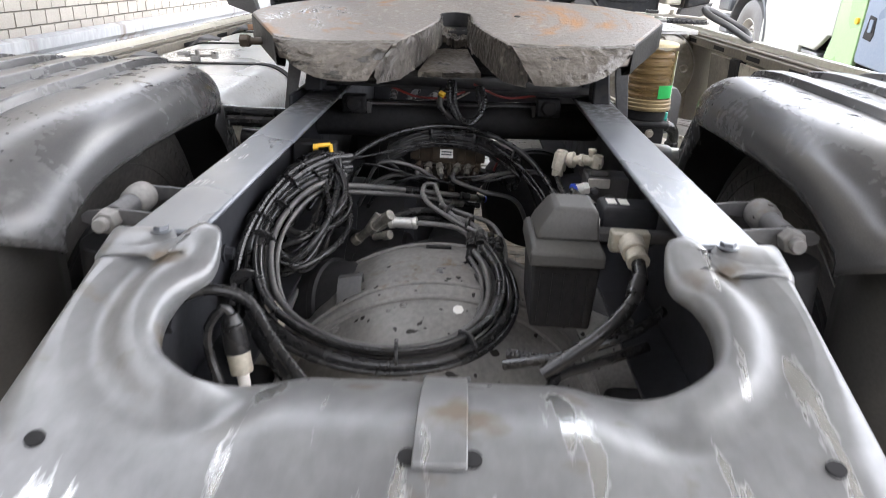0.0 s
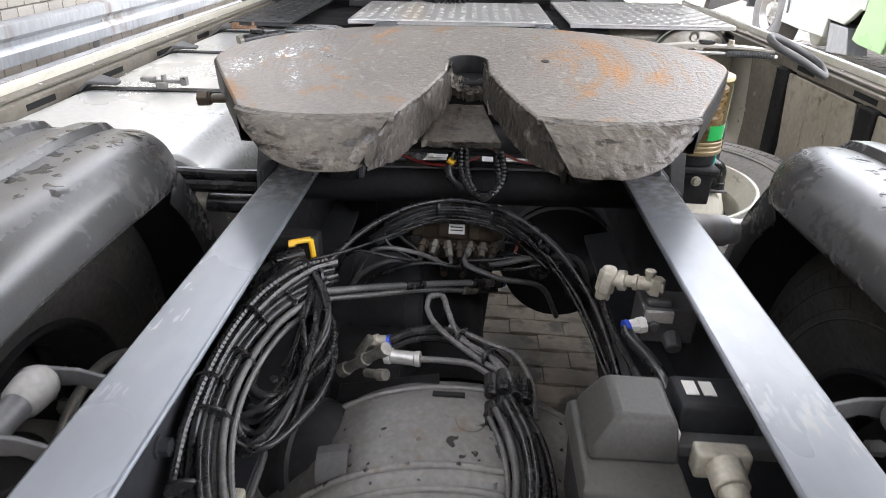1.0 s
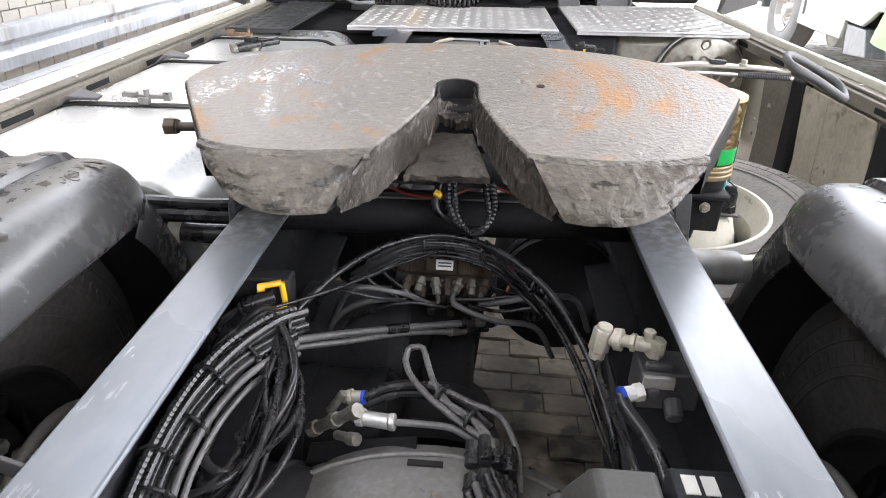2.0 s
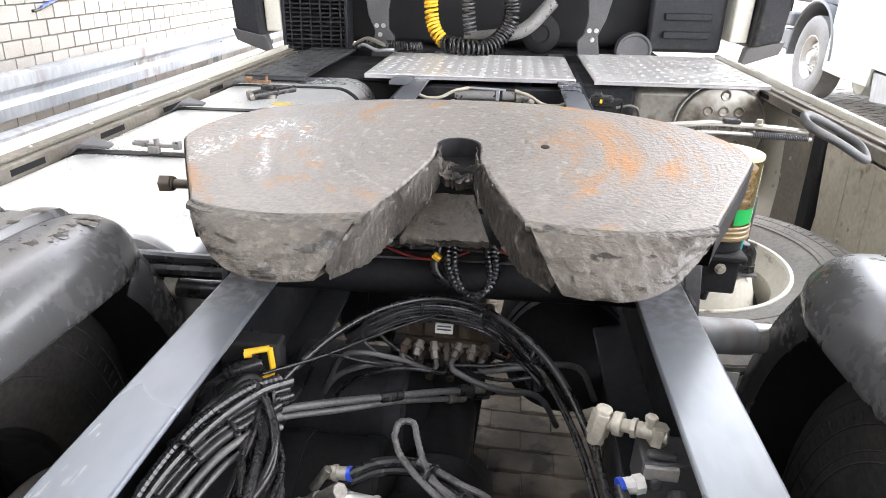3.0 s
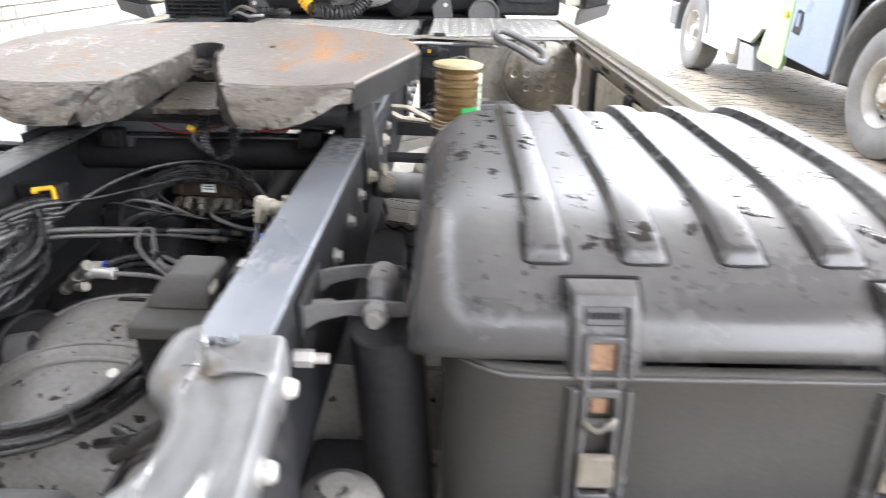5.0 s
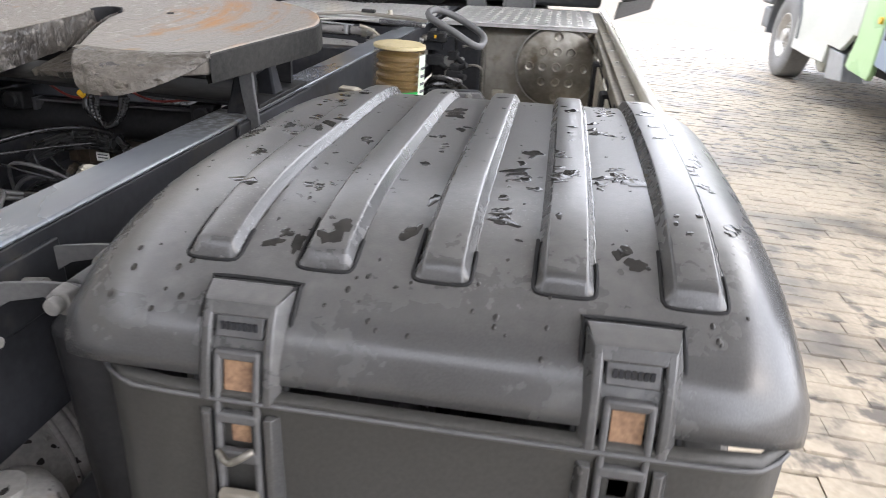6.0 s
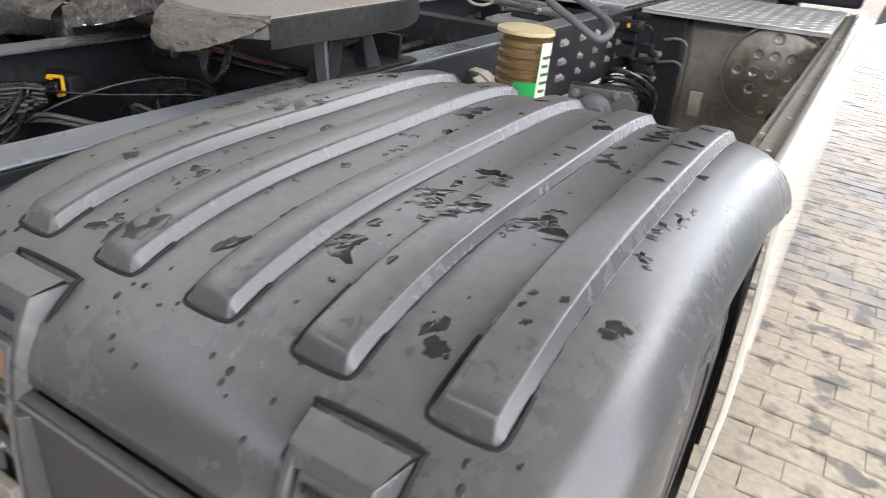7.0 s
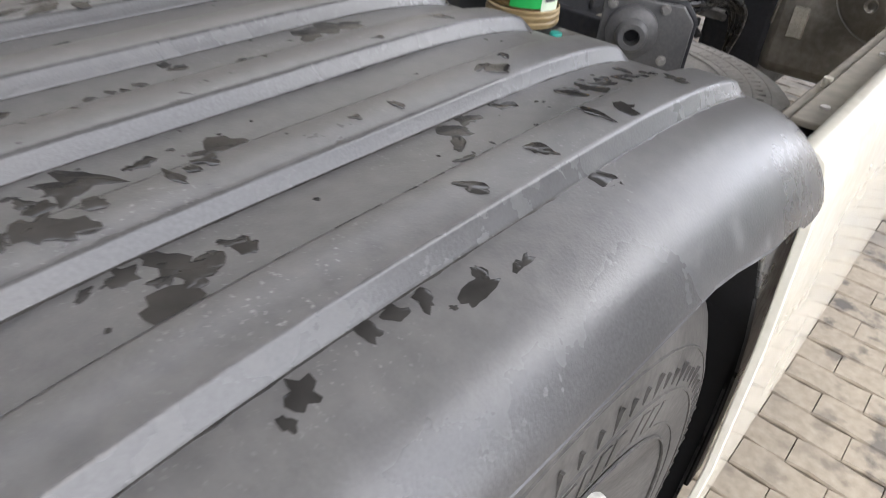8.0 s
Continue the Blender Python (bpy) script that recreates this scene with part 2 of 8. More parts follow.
BRICK = grain("pale_block", (0.36, 0.335, 0.29), (0.47, 0.44, 0.385), (0.8, 0.95), 0.0, (3, 70), 0.3, 0.004)
MORTAR = grain("mortar", (0.19, 0.176, 0.160), (0.27, 0.25, 0.225), (0.9, 1.0), 0.0, (6, 90), 0.3)
PAVER = grain("concrete_paver", (0.25, 0.212, 0.160), (0.39, 0.336, 0.26), (0.55, 0.8), 0.0, (1.1, 40), 0.3, 0.003)
overlay(PAVER, (0.085, 0.072, 0.056), spots(PAVER, 1.6, 0.50, 0.66, 7), 0.40)
overlay(PAVER, (0.095, 0.082, 0.068), both(PAVER, spots(PAVER, 9, 0.53, 0.62, 7), spots(PAVER, 0.9, 0.28, 0.50, 3)), 0.55)
# blotchy stain that also paints the shade under the chassis
overlay(PAVER, (0.035, 0.029, 0.024), both(PAVER, spots(PAVER, 5, 0.30, 0.55, 6), radius_window(PAVER, (0.15, 1.15, 0.0), 0.0, 0.55, 0.15)), 0.35)
SAND = grain("joint_sand", (0.105, 0.090, 0.070), (0.18, 0.155, 0.12), (0.8, 0.95), 0.0, (8, 120), 0.4, 0.004)
def relief(m, height, strength, distance):
    """A second bump over the first."""
    n, l = m.node_tree.nodes, m.node_tree.links
    bp = n.new("ShaderNodeBump")
    bp.inputs["Strength"].default_value, bp.inputs["Distance"].default_value = strength, distance
    p = n["Principled BSDF"]
    l.new(p.inputs["Normal"].links[0].from_socket, bp.inputs["Normal"])
    l.new(height, bp.inputs["Height"])
    l.new(bp.outputs[0], p.inputs["Normal"])


for side in (-0.34, 0.34):
    overlay(RAIL, (0.085, 0.080, 0.072), both(RAIL, spots(RAIL, 60, 0.36, 0.58, 8), radius_window(RAIL, (side, 0.98, 0.95), 0.0, 0.20, 0.10)), 0.7, 0.0)
FITTING = grain("tarnished_fitting", (0.13, 0.122, 0.105), (0.27, 0.255, 0.22), (0.3, 0.5), 0.5, (30, 160), 0.15)
FIFTH = grain("greasy_fifth_wheel", (0.172, 0.153, 0.133), (0.240, 0.215, 0.187), (0.36, 0.52), 0.10, (5, 110), 0.45, 0.004)
HUB = (-0.015, 1.05, 1.138)
overlay(FIFTH, (0.145, 0.131, 0.115), spots(FIFTH, 1.0, 0.52, 0.74, 8, (26, 1.4, 1), HUB), 0.34)
overlay(FIFTH, (0.045, 0.040, 0.035), both(FIFTH, both(FIFTH, spots(FIFTH, 60, 0.66, 0.69, 4, (1, 0.45, 1)), spots(FIFTH, 7, 0.48, 0.62, 2)), radius_window(FIFTH, (0.06, 1.06, 1.145), 0.0, 0.24, 0.07)), 0.35)
overlay(FIFTH, (0.27, 0.248, 0.22), both(FIFTH, spots(FIFTH, 1.0, 0.57, 0.64, 8, (60, 7, 1), HUB, shift=(7, 2, 0)), radius_window(FIFTH, HUB, 0.04, 0.26, 0.04)), 0.34, 0.3)
rust = both(FIFTH, both(FIFTH, spots(FIFTH, 1.0, 0.46, 0.66, 7, (34, 1.3, 1), HUB, shift=(3.3, 1.2, 0)), spots(FIFTH, 40, 0.30, 0.62, 6)), radius_window(FIFTH, (0.29, 1.08, 1.15), 0.0, 0.15, 0.07))
rust2 = both(FIFTH, both(FIFTH, spots(FIFTH, 1.0, 0.52, 0.74, 7, (20, 3.0, 1), HUB, shift=(9.3, 4.2, 0)), spots(FIFTH, 70, 0.4, 0.6, 5)), radius_window(FIFTH, (-0.43, 1.03, 1.12), 0.0, 0.11, 0.06))
rust3 = both(FIFTH, spots(FIFTH, 1.0, 0.56, 0.72, 6, (16, 3.0, 1), HUB, shift=(1.3, 7.0, 0)), radius_window(FIFTH, HUB, 0.22, 0.5, 0.04))
rust4 = both(FIFTH, both(FIFTH, spots(FIFTH, 1.0, 0.34, 0.56, 6, (30, 2.0, 1), HUB, shift=(2.0, 5.0, 0)), radius_window(FIFTH, HUB, 0.276, 0.316, 0.012)), radius_window(FIFTH, (0.265, 1.083, 1.15), 0.0, 0.14, 0.05))
for mask in (rust, rust2, rust3, rust4):
    overlay(FIFTH, (0.36, 0.185, 0.075), mask, 0.7, 0.0)
# glints on the wet left side, painted as bright smooth flecks
overlay(FIFTH, (0.50, 0.51, 0.52), both(FIFTH, both(FIFTH, spots(FIFTH, 120, 0.50, 0.58, 4), spots(FIFTH, 1.0, 0.50, 0.58, 4, (18, 2.0, 1), HUB, shift=(5.0, 0.4, 0))), radius_window(FIFTH, (-0.39, 1.02, 1.12), 0.0, 0.13, 0.04)), 0.10, 0.8)
relief(FIFTH, spots(FIFTH, 1.0, 0.35, 0.7, 8, (150, 3, 1), HUB), 0.20, 0.002)
relief(FIFTH, both(FIFTH, spots(FIFTH, 95, 0.56, 0.60, 3), radius_window(FIFTH, HUB, 0.05, 0.27, 0.05)), 0.65, 0.004)
relief(FIFTH, spots(FIFTH, 30, 0.62, 0.68, 5), 0.22, 0.004)
relief(FIFTH, spots(FIFTH, 160, 0.5, 0.7, 3), 0.18, 0.0015)
LIP = grain("grease_crust", (0.072, 0.063, 0.052), (0.118, 0.104, 0.086), (0.35, 0.6), 0.0, (6, 90), 0.7, 0.005)
relief(LIP, spots(LIP, 16, 0.50, 0.58, 5, (1, 1, 2.6)), 0.35, 0.005)
relief(LIP, spots(LIP, 70, 0.45, 0.62, 5), 0.32, 0.003)
overlay(LIP, (0.030, 0.027, 0.023), spots(LIP, 13, 0.60, 0.625, 6, (1, 1, 3.4)), 0.3)
overlay(LIP, (0.145, 0.128, 0.106), both(LIP, spots(LIP, 45, 0.55, 0.62, 6), spots(LIP, 6, 0.45, 0.6, 2)), 0.5)
GRIME = grain("grimy_cast_rim", (0.012, 0.0118, 0.011), (0.030, 0.0285, 0.026), (0.45, 0.7), 0.0, (7, 90), 0.35, 0.003)
overlay(GRIME, (0.06, 0.054, 0.047), spots(GRIME, 22, 0.62, 0.74, 6, (1, 1, 0.4)), 0.7)
GRIME.node_tree.nodes["Principled BSDF"].inputs["Specular IOR Level"].default_value = 0.25
TAR = grain("black_wet_grease", (0.034, 0.030, 0.026), (0.080, 0.071, 0.060), (0.28, 0.5), 0.0, (9, 80), 0.6, 0.006)
relief(TAR, spots(TAR, 60, 0.4, 0.6, 4, (1, 1, 0.4)), 0.6, 0.004)
overlay(TAR, (0.16, 0.145, 0.125), spots(TAR, 35, 0.60, 0.68, 5), 0.5)


# ---- shapes ----
class Shape:
    """Gathers the corners and faces of one mesh, in world places."""

    def __init__(self):
        self.v, self.f = [], []

    def add(self, verts, faces, m=None):
        k = len(self.v)
        self.v += [tuple(m @ Vector(p)) if m else tuple(p) for p in verts]
        self.f += [tuple(i + k for i in f) for f in faces]
        return self

    def box(self, c, s, m=None):
        x, y, z = (a / 2 for a in s)
        vs = [(c[0] + i * x, c[1] + j * y, c[2] + k * z) for k in (-1, 1) for j in (-1, 1) for i in (-1, 1)]
        return self.add(vs, [(0, 2, 3, 1), (4, 5, 7, 6), (0, 1, 5, 4), (2, 6, 7, 3), (0, 4, 6, 2), (1, 3, 7, 5)], m)

    def span(self, a, b, m=None):
        return self.box([(p + q) / 2 for p, q in zip(a, b)], [abs(p - q) for p, q in zip(a, b)], m)

    def loft(self, rings, caps=True, closed=True, m=None):
        n = len(rings[0])
        vs = [p for r in rings for p in r]
        fs = []
        for i in range(len(rings) - 1):
            for j in range(n if closed else n - 1):
                a, b = i * n + j, i * n + (j + 1) % n
                fs.append((a, b, b + n, a + n))
        if caps:
            fs.append(tuple(range(n))[::-1])
            fs.append(tuple(range((len(rings) - 1) * n, len(rings) * n)))
        return self.add(vs, fs, m)

    def cyl(self, a, b, r, r2=None, n=16):
        a, b = Vector(a), Vector(b)
        d = (b - a).normalized()
        u = d.orthogonal().normalized()
        w = d.cross(u)
        ring = lambda c, q: [c + u * (q * math.cos(t)) + w * (q * math.sin(t)) for t in (k * math.tau / n for k in range(n))]
        return self.loft([ring(a, r), ring(b, r if r2 is None else r2)])

    def lathe(self, profile, m, n=24, caps=True):
        rings = [[(r * math.cos(t), r * math.sin(t), h) for t in (k * math.tau / n for k in range(n))] for r, h in profile]
        return self.loft(rings, caps, True, m)

    def tube(self, pts, r, n=8, caps=True, ring=False):
        pts = [Vector(p) for p in pts]
        rings, last = [], None
        for i, p in enumerate(pts):
            if ring:
                d = (pts[(i + 1) % len(pts)] - pts[i - 1]).normalized()
            else:
                d = (pts[min(i + 1, len(pts) - 1)] - pts[max(i - 1, 0)]).normalized()
            u = d.orthogonal().normalized() if last is None else (last - d * last.dot(d)).normalized()
            last, w = u, d.cross(u)
            q = r(i) if callable(r) else r
            rings.append([p + u * (q * math.cos(t)) + w * (q * math.sin(t)) for t in (k * math.tau / n for k in range(n))])
        if ring:
            rings.append(rings[0])
        return self.loft(rings, caps and not ring)

    def slab(self, outline, depth, m):
        """An outline in the local plane, given depth along local z."""
        n = len(outline)
        return self.loft([[(x, y, 0) for x, y in outline], [(x, y, depth) for x, y in outline]], True, True, m)


def glide(pts, step=0.012, ring=False):
    """A smooth line through the points."""
    P = [Vector(p) for p in pts]
    P = [P[-1], *P, P[0], P[1]] if ring else [P[0] * 2 - P[1], *P, P[-1] * 2 - P[-2]]
    out = []
    for i in range(1, len(P) - 2):
        a, b, c, d = P[i - 1:i + 3]
        k = max(2, int((c - b).length / step))
        for j in range(k):
            t = j / k
            out.append(0.5 * ((2 * b) + (c - a) * t + (2 * a - 5 * b + 4 * c - d) * t * t + (3 * b - a - 3 * c + d) * t ** 3))
    if not ring:
        out.append(P[-2])
    return out


ORIGIN = {}


def thing(name, label, category, place=(0, 0, 0), group="", kind=""):
    ob = new(name)
    ob.empty_display_size = 0.1
    ob.location = place
    ORIGIN[ob] = Vector(place)
    return tagged(ob, label, category, group, kind)


def part(name, shape, material, parent=None, label="", bevel=0.0, smooth=35, fix=True):
    mesh = bpy.data.meshes.new(name)
    mesh.from_pydata([tuple(p) for p in shape.v], [], shape.f)
    if fix:
        bm = bmesh.new()
        bm.from_mesh(mesh)
        bmesh.ops.recalc_face_normals(bm, faces=bm.faces)
        bm.to_mesh(mesh)
        bm.free()
    mesh.polygons.foreach_set("use_smooth", [True] * len(mesh.polygons))
    mesh.set_sharp_from_angle(angle=radians(smooth))
    mesh.materials.append(material)
    ob = new(name, mesh)
    ORIGIN[ob] = Vector((0, 0, 0))
    if parent:
        ob.parent = parent
        ob.location = -ORIGIN.get(parent, Vector((0, 0, 0)))
    if bevel:
        mod = ob.modifiers.new("edge", "BEVEL")
        mod.width, mod.segments, mod.limit_method, mod.angle_limit = bevel, 2, "ANGLE", radians(40)
    return tagged(ob, label) if label else ob


def hexbolt(at, way, r=0.014, h=0.012):
    """A hexagon head with a flange, looking along way."""
    at, way = Vector(at), Vector(way).normalized()
    return Shape().cyl(at, at + way * h * 0.3, r * 1.35, n=16).cyl(at + way * h * 0.3, at + way * h * 1.3, r, r * 0.94, n=6)


def solid(name, shape, material, label, category, group="", kind="", bevel=0.0, smooth=35, fix=True):
    ob = part(name, shape, material, None, "", bevel, smooth, fix)
    return tagged(ob, label, category, group, kind)

LEAN = Matrix.Translation((0, 0, 0.95)) @ Matrix.Rotation(-0.033, 4, "Y") @ Matrix.Translation((0, 0, -0.95))


def leaning(ob, drop=0.0):
    """The chassis stands a little higher on its right: turns a thing with it."""
    ob.matrix_basis = Matrix.Translation((0, 0, -drop)) @ LEAN @ ob.matrix_basis
    return ob


# ---- chassis frame ----
ZR, XO, XI = 0.95, 0.385, 0.295
frame_thing = thing("chassis_frame", "grey painted steel truck chassis frame with two long rails", "truck frame", (0, 0, 0.5))


def rail(s):
    """A C-shaped rail: pale top flange, dark web."""
    sh = Shape()
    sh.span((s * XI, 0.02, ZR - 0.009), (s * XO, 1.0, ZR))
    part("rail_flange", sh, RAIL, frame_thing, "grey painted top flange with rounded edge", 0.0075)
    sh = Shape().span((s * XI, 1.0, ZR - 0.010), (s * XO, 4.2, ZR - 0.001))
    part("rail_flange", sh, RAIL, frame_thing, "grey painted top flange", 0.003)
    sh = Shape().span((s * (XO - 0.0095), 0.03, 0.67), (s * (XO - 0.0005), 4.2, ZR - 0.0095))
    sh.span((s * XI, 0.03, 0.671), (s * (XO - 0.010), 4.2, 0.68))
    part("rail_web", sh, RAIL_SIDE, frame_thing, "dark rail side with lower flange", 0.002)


for s in (-1, 1):
    rail(s)

# rear crossmember: a pressed plate with a wide U-shaped mouth, falling away to the rear
def fall(y):
    """Height of the end plate's plane along the truck, rounded where it leaves the rails."""
    d = 0.035 - y
    return ZR + 0.004 - 0.30 * (0.0 if d < -0.02 else (d + 0.02) ** 2 / 0.08 if d < 0.02 else d)


def mouth():
    """The edge of the mouth, from the left tongue round the back to the right tongue."""
    ctrl = [(-0.296, 0.052), (-0.276, 0.038), (-0.265, 0.003), (-0.262, -0.024), (-0.268, -0.041), (-0.284, -0.054), (-0.296, -0.078), (-0.296, -0.108),
            (-0.286, -0.138), (-0.262, -0.164), (-0.222, -0.189), (-0.178, -0.201), (-0.12, -0.205), (-0.06, -0.205)]
    return ctrl + [(0, -0.205)] + [(-x, y) for x, y in ctrl[::-1]]


NOSE = [(-0.018, 0.742), (-0.022, 0.752), (-0.032, 0.770), (-0.052, 0.791), (-0.082, 0.813), (-0.120, 0.834), (-0.165, 0.853), (-0.212, 0.864), (-0.255, 0.866)]


def pressed_plate():
    edge = [Vector((x, y, 0)) for x, y, _ in glide([(x, y, 0) for x, y in mouth()], 0.008)]
    offs = [0.0, 0.0015, 0.006, 0.015, 0.028, 0.042, 0.057, 0.072, 0.090]
    lift = [-0.034, -0.016, -0.005, 0.0, 0.0025, -0.002, -0.010, -0.008, 0.0]
    rows = []
    for i, p in enumerate(edge):
        d = (edge[min(i + 1, len(edge) - 1)] - edge[max(i - 1, 0)]).normalized()
        out = Vector((d.y, -d.x, 0))
        if out.dot(p - Vector((0, -0.05, 0))) < 0:
            out = -out
        side = max(0.0, min(1.0, (0.01 - p.y) / 0.09))
        nose = max(0.0, min(1.0, (0.236 - abs(p.x)) / 0.105)) if p.y < -0.15 else 0.0
        nose = nose * nose * (3 - 2 * nose)
        row = []
        for k, (o, h) in enumerate(zip(offs, lift)):
            q = p + out * o
            q.x = max(-0.390, min(0.390, q.x))
            q.y = min(q.y, 0.052)
            q.z = fall(q.y) + h * (0.30 + 0.70 * side)
            over = Vector((p.x * 1.06, NOSE[k][0], NOSE[k][1]))
            row.append(tuple(q.lerp(over, nose)))
        a = Vector(row[-1])
        if p.y > -0.175:
            b = Vector((math.copysign(0.397, a.x), a.y, 0))
        else:
            b = Vector((max(-1.0, min(1.0, a.x / 0.26)) * 0.397, -0.62, 0))
        for k in (0.2, 0.45, 0.72, 1.0):
            c = a.lerp(b, k)
            dip = 0.004 * math.exp(-((abs(c.x) - 0.30) / 0.05) ** 2 - ((c.y + 0.30) / 0.05) ** 2)
            row.append((c.x, c.y, fall(c.y) - dip))
        if p.y > -0.175:
            row += [(b.x + math.copysign(0.004, b.x), b.y, row[-1][2] - 0.004), (b.x + math.copysign(0.006, b.x), b.y, row[-1][2] - 0.014), (b.x + math.copysign(0.006, b.x), b.y, row[-1][2] - 0.060)]
        else:
            row += [(b.x, b.y - 0.004, row[-1][2] - 0.004), (b.x, b.y - 0.006, row[-1][2] - 0.014), (b.x, b.y - 0.006, row[-1][2] - 0.060)]
        rows.append(row)
    return Shape().loft(rows, False, False)


rear = part("rear_crossmember", pressed_plate(), PLATE, frame_thing, "pressed steel end plate with worn bare edges", smooth=60)
rear.modifiers.new("thickness", "SOLIDIFY").thickness = 0.004
for s in (-1, 1):
    rows = [[(s * 0.388, y, fall(y) - 0.012), (s * 0.400, y, fall(y) - 0.012), (s * 0.400, y, 0.70 - 0.10 * max(0, -y)), (s * 0.388, y, 0.70 - 0.10 * max(0, -y))] for y in (0.04, 0.0, -0.1, -0.3, -0.61)]
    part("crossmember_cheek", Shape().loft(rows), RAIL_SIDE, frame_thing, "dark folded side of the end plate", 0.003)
strap = [(-0.012, 0.735), (-0.016, 0.758), (-0.027, 0.780), (-0.050, 0.799), (-0.082, 0.820), (-0.120, 0.841), (-0.165, 0.860), (-0.212, 0.871), (-0.250, 0.872), (-0.282, 0.866)]
strap_ = Shape().loft([[(0.012 - 0.024, y, z), (0.012 + 0.024, y, z), (0.012 + 0.024, y - 0.003, z - 0.006), (0.012 - 0.024, y - 0.003, z - 0.006)] for y, z in strap])
part("centre_strap", strap_, PLATE, frame_thing, "bent flat steel strap over the plate edge", 0.0015)
for x in (-0.0135, 0.0375):
    lug_ = Shape().loft([[(x - 0.003, y, z + 0.002), (x + 0.003, y, z + 0.002), (x + 0.003, y - 0.004, z - 0.010), (x - 0.003, y - 0.004, z - 0.010)] for y, z in strap[1:4]])
    part("strap_ear", lug_, PLATE, frame_thing, "", 0.001)
# near-black discs stand for the shade inside the holes
for x in (-0.016, 0.040):
    part("plate_hole", Shape().lathe([(0.0, 0.0015), (0.0085, 0.0015), (0.009, -0.002)], Matrix.Translation((x, -0.272, fall(-0.272) + 0.0005)) @ Matrix.Rotation(radians(16.7), 4, "X"), 16, False), NEAR_BLACK, frame_thing, "near-black disc for a slot beside the strap")
for x in (-0.346, 0.350):
    part("plate_hole", Shape().lathe([(0.0, 0.0015), (0.0085, 0.0015), (0.009, -0.002)], Matrix.Translation((x, -0.268, fall(-0.268) + 0.0005)) @ Matrix.Rotation(radians(16.7), 4, "X"), 16, False), NEAR_BLACK, frame_thing, "near-black disc for a drilled hole")
for x in (-0.341, 0.341):
    part("flange_bolt", hexbolt((x, 0.016, ZR + 0.001), (0, 0, 1), 0.0095, 0.0055), RAIL, frame_thing, "dull hexagon bolt head")
for y, z in ((-0.004, 0.900), (-0.108, 0.872), (-0.20, 0.80)):
    part("flange_bolt", Shape().lathe([(0.0, 0.016), (0.009, 0.015), (0.0125, 0.010), (0.013, 0.0), (0.017, -0.001)], Matrix.Translation((0.404, y, z)) @ Matrix.Rotation(radians(90), 4, "Y"), 18, False), STEEL, frame_thing, "round bright bolt head", smooth=40)
part("cross_bolt", Shape().cyl((0.386, 0.118, 0.862), (0.412, 0.118, 0.862), 0.013, 0.013, 6).cyl((0.412, 0.118, 0.862), (0.432, 0.118, 0.862), 0.0075, n=12), STEEL, frame_thing, "bolt with a rusty thread", 0.001)
for s in (-1, 1):
    for y in (0.45, 0.62, 0.78, 1.15, 1.3, 1.45):
        part("flange_bolt", hexbolt((s * XO, y, 0.86), (s, 0, 0), 0.012, 0.010), STEEL if s > 0 else RAIL_SIDE, frame_thing)
# bolts along the inner face of the left web
for y in (0.05, 0.17, 0.30, 0.75, 0.83, 0.91):
    part("flange_bolt", hexbolt((-XO + 0.0095, y, 0.80), (1, 0, 0), 0.012, 0.012), RAIL_SIDE, frame_thing)

# cross tube and front crossmembers
tube = Shape().span((-0.375, 1.06, 0.885), (0.375, 1.075, 0.925)).cyl((-0.375, 1.08, 0.87), (0.375, 1.08, 0.87), 0.045)
part("cross_tube", tube, BLACK, frame_thing, "black cross tube between the rails", 0.003)
bar = Shape().span((-0.23, 1.035, 0.918), (0.20, 1.06, 0.923))
bar.span((-0.235, 1.03, 0.895), (-0.225, 1.06, 0.925)).span((0.195, 1.03, 0.895), (0.205, 1.06, 0.925))
part("cross_strip", bar, MODULE, frame_thing, "dusty flat strip on the cross tube", 0.001)
for x in (-0.265, 0.235):
    part("tube_ear", Shape().span((x - 0.03, 1.0, 0.90), (x + 0.03, 1.045, 0.945)).cyl((x, 0.99, 0.925), (x, 1.0, 0.925), 0.02), BLACK, frame_thing, "", 0.006)
for y in (2.2, 3.0, 3.8):
    part("crossmember", Shape().span((-0.375, y, 0.72), (0.375, y + 0.09, 0.92)), RAIL_SIDE, frame_thing, "", 0.004)
# outer reinforcement plates further forward
for s in (-1, 1):
    part("reinforcement_plate", Shape().span((s * 0.3865, 2.15, 0.70), (s * 0.398, 3.0, 0.945)), RAIL_SIDE, frame_thing, "dark bolted plate", 0.003)
    for y in (2.25, 2.28, 2.45, 2.62, 2.80, 2.92):
        for z in (0.76, 0.82, 0.89):
            part("flange_bolt", hexbolt((s * 0.398, y, z), (s, 0, 0), 0.011, 0.011), STEEL, frame_thing)

leaning(frame_thing)

# ---- fifth wheel ----
fifth = thing("fifth_wheel", "greasy rust-streaked cast fifth wheel coupling on pedestals over the rails", "fifth wheel", (-0.015, 1.05, 0.95))
FW = Matrix.Translation((-0.015, 1.05, 1.138)) @ Matrix(((0.99955, -0.0039, -0.0297, 0), (0, 0.99165, -0.1290, 0), (0.03, 0.1289, 0.99122, 0), (0, 0, 0, 1)))


def bite(u, v):
    return noise.noise(Vector((u * 9, v * 9, 0.3))) * 0.5 + noise.noise(Vector((u * 31, v * 31, 2.0))) * 0.5


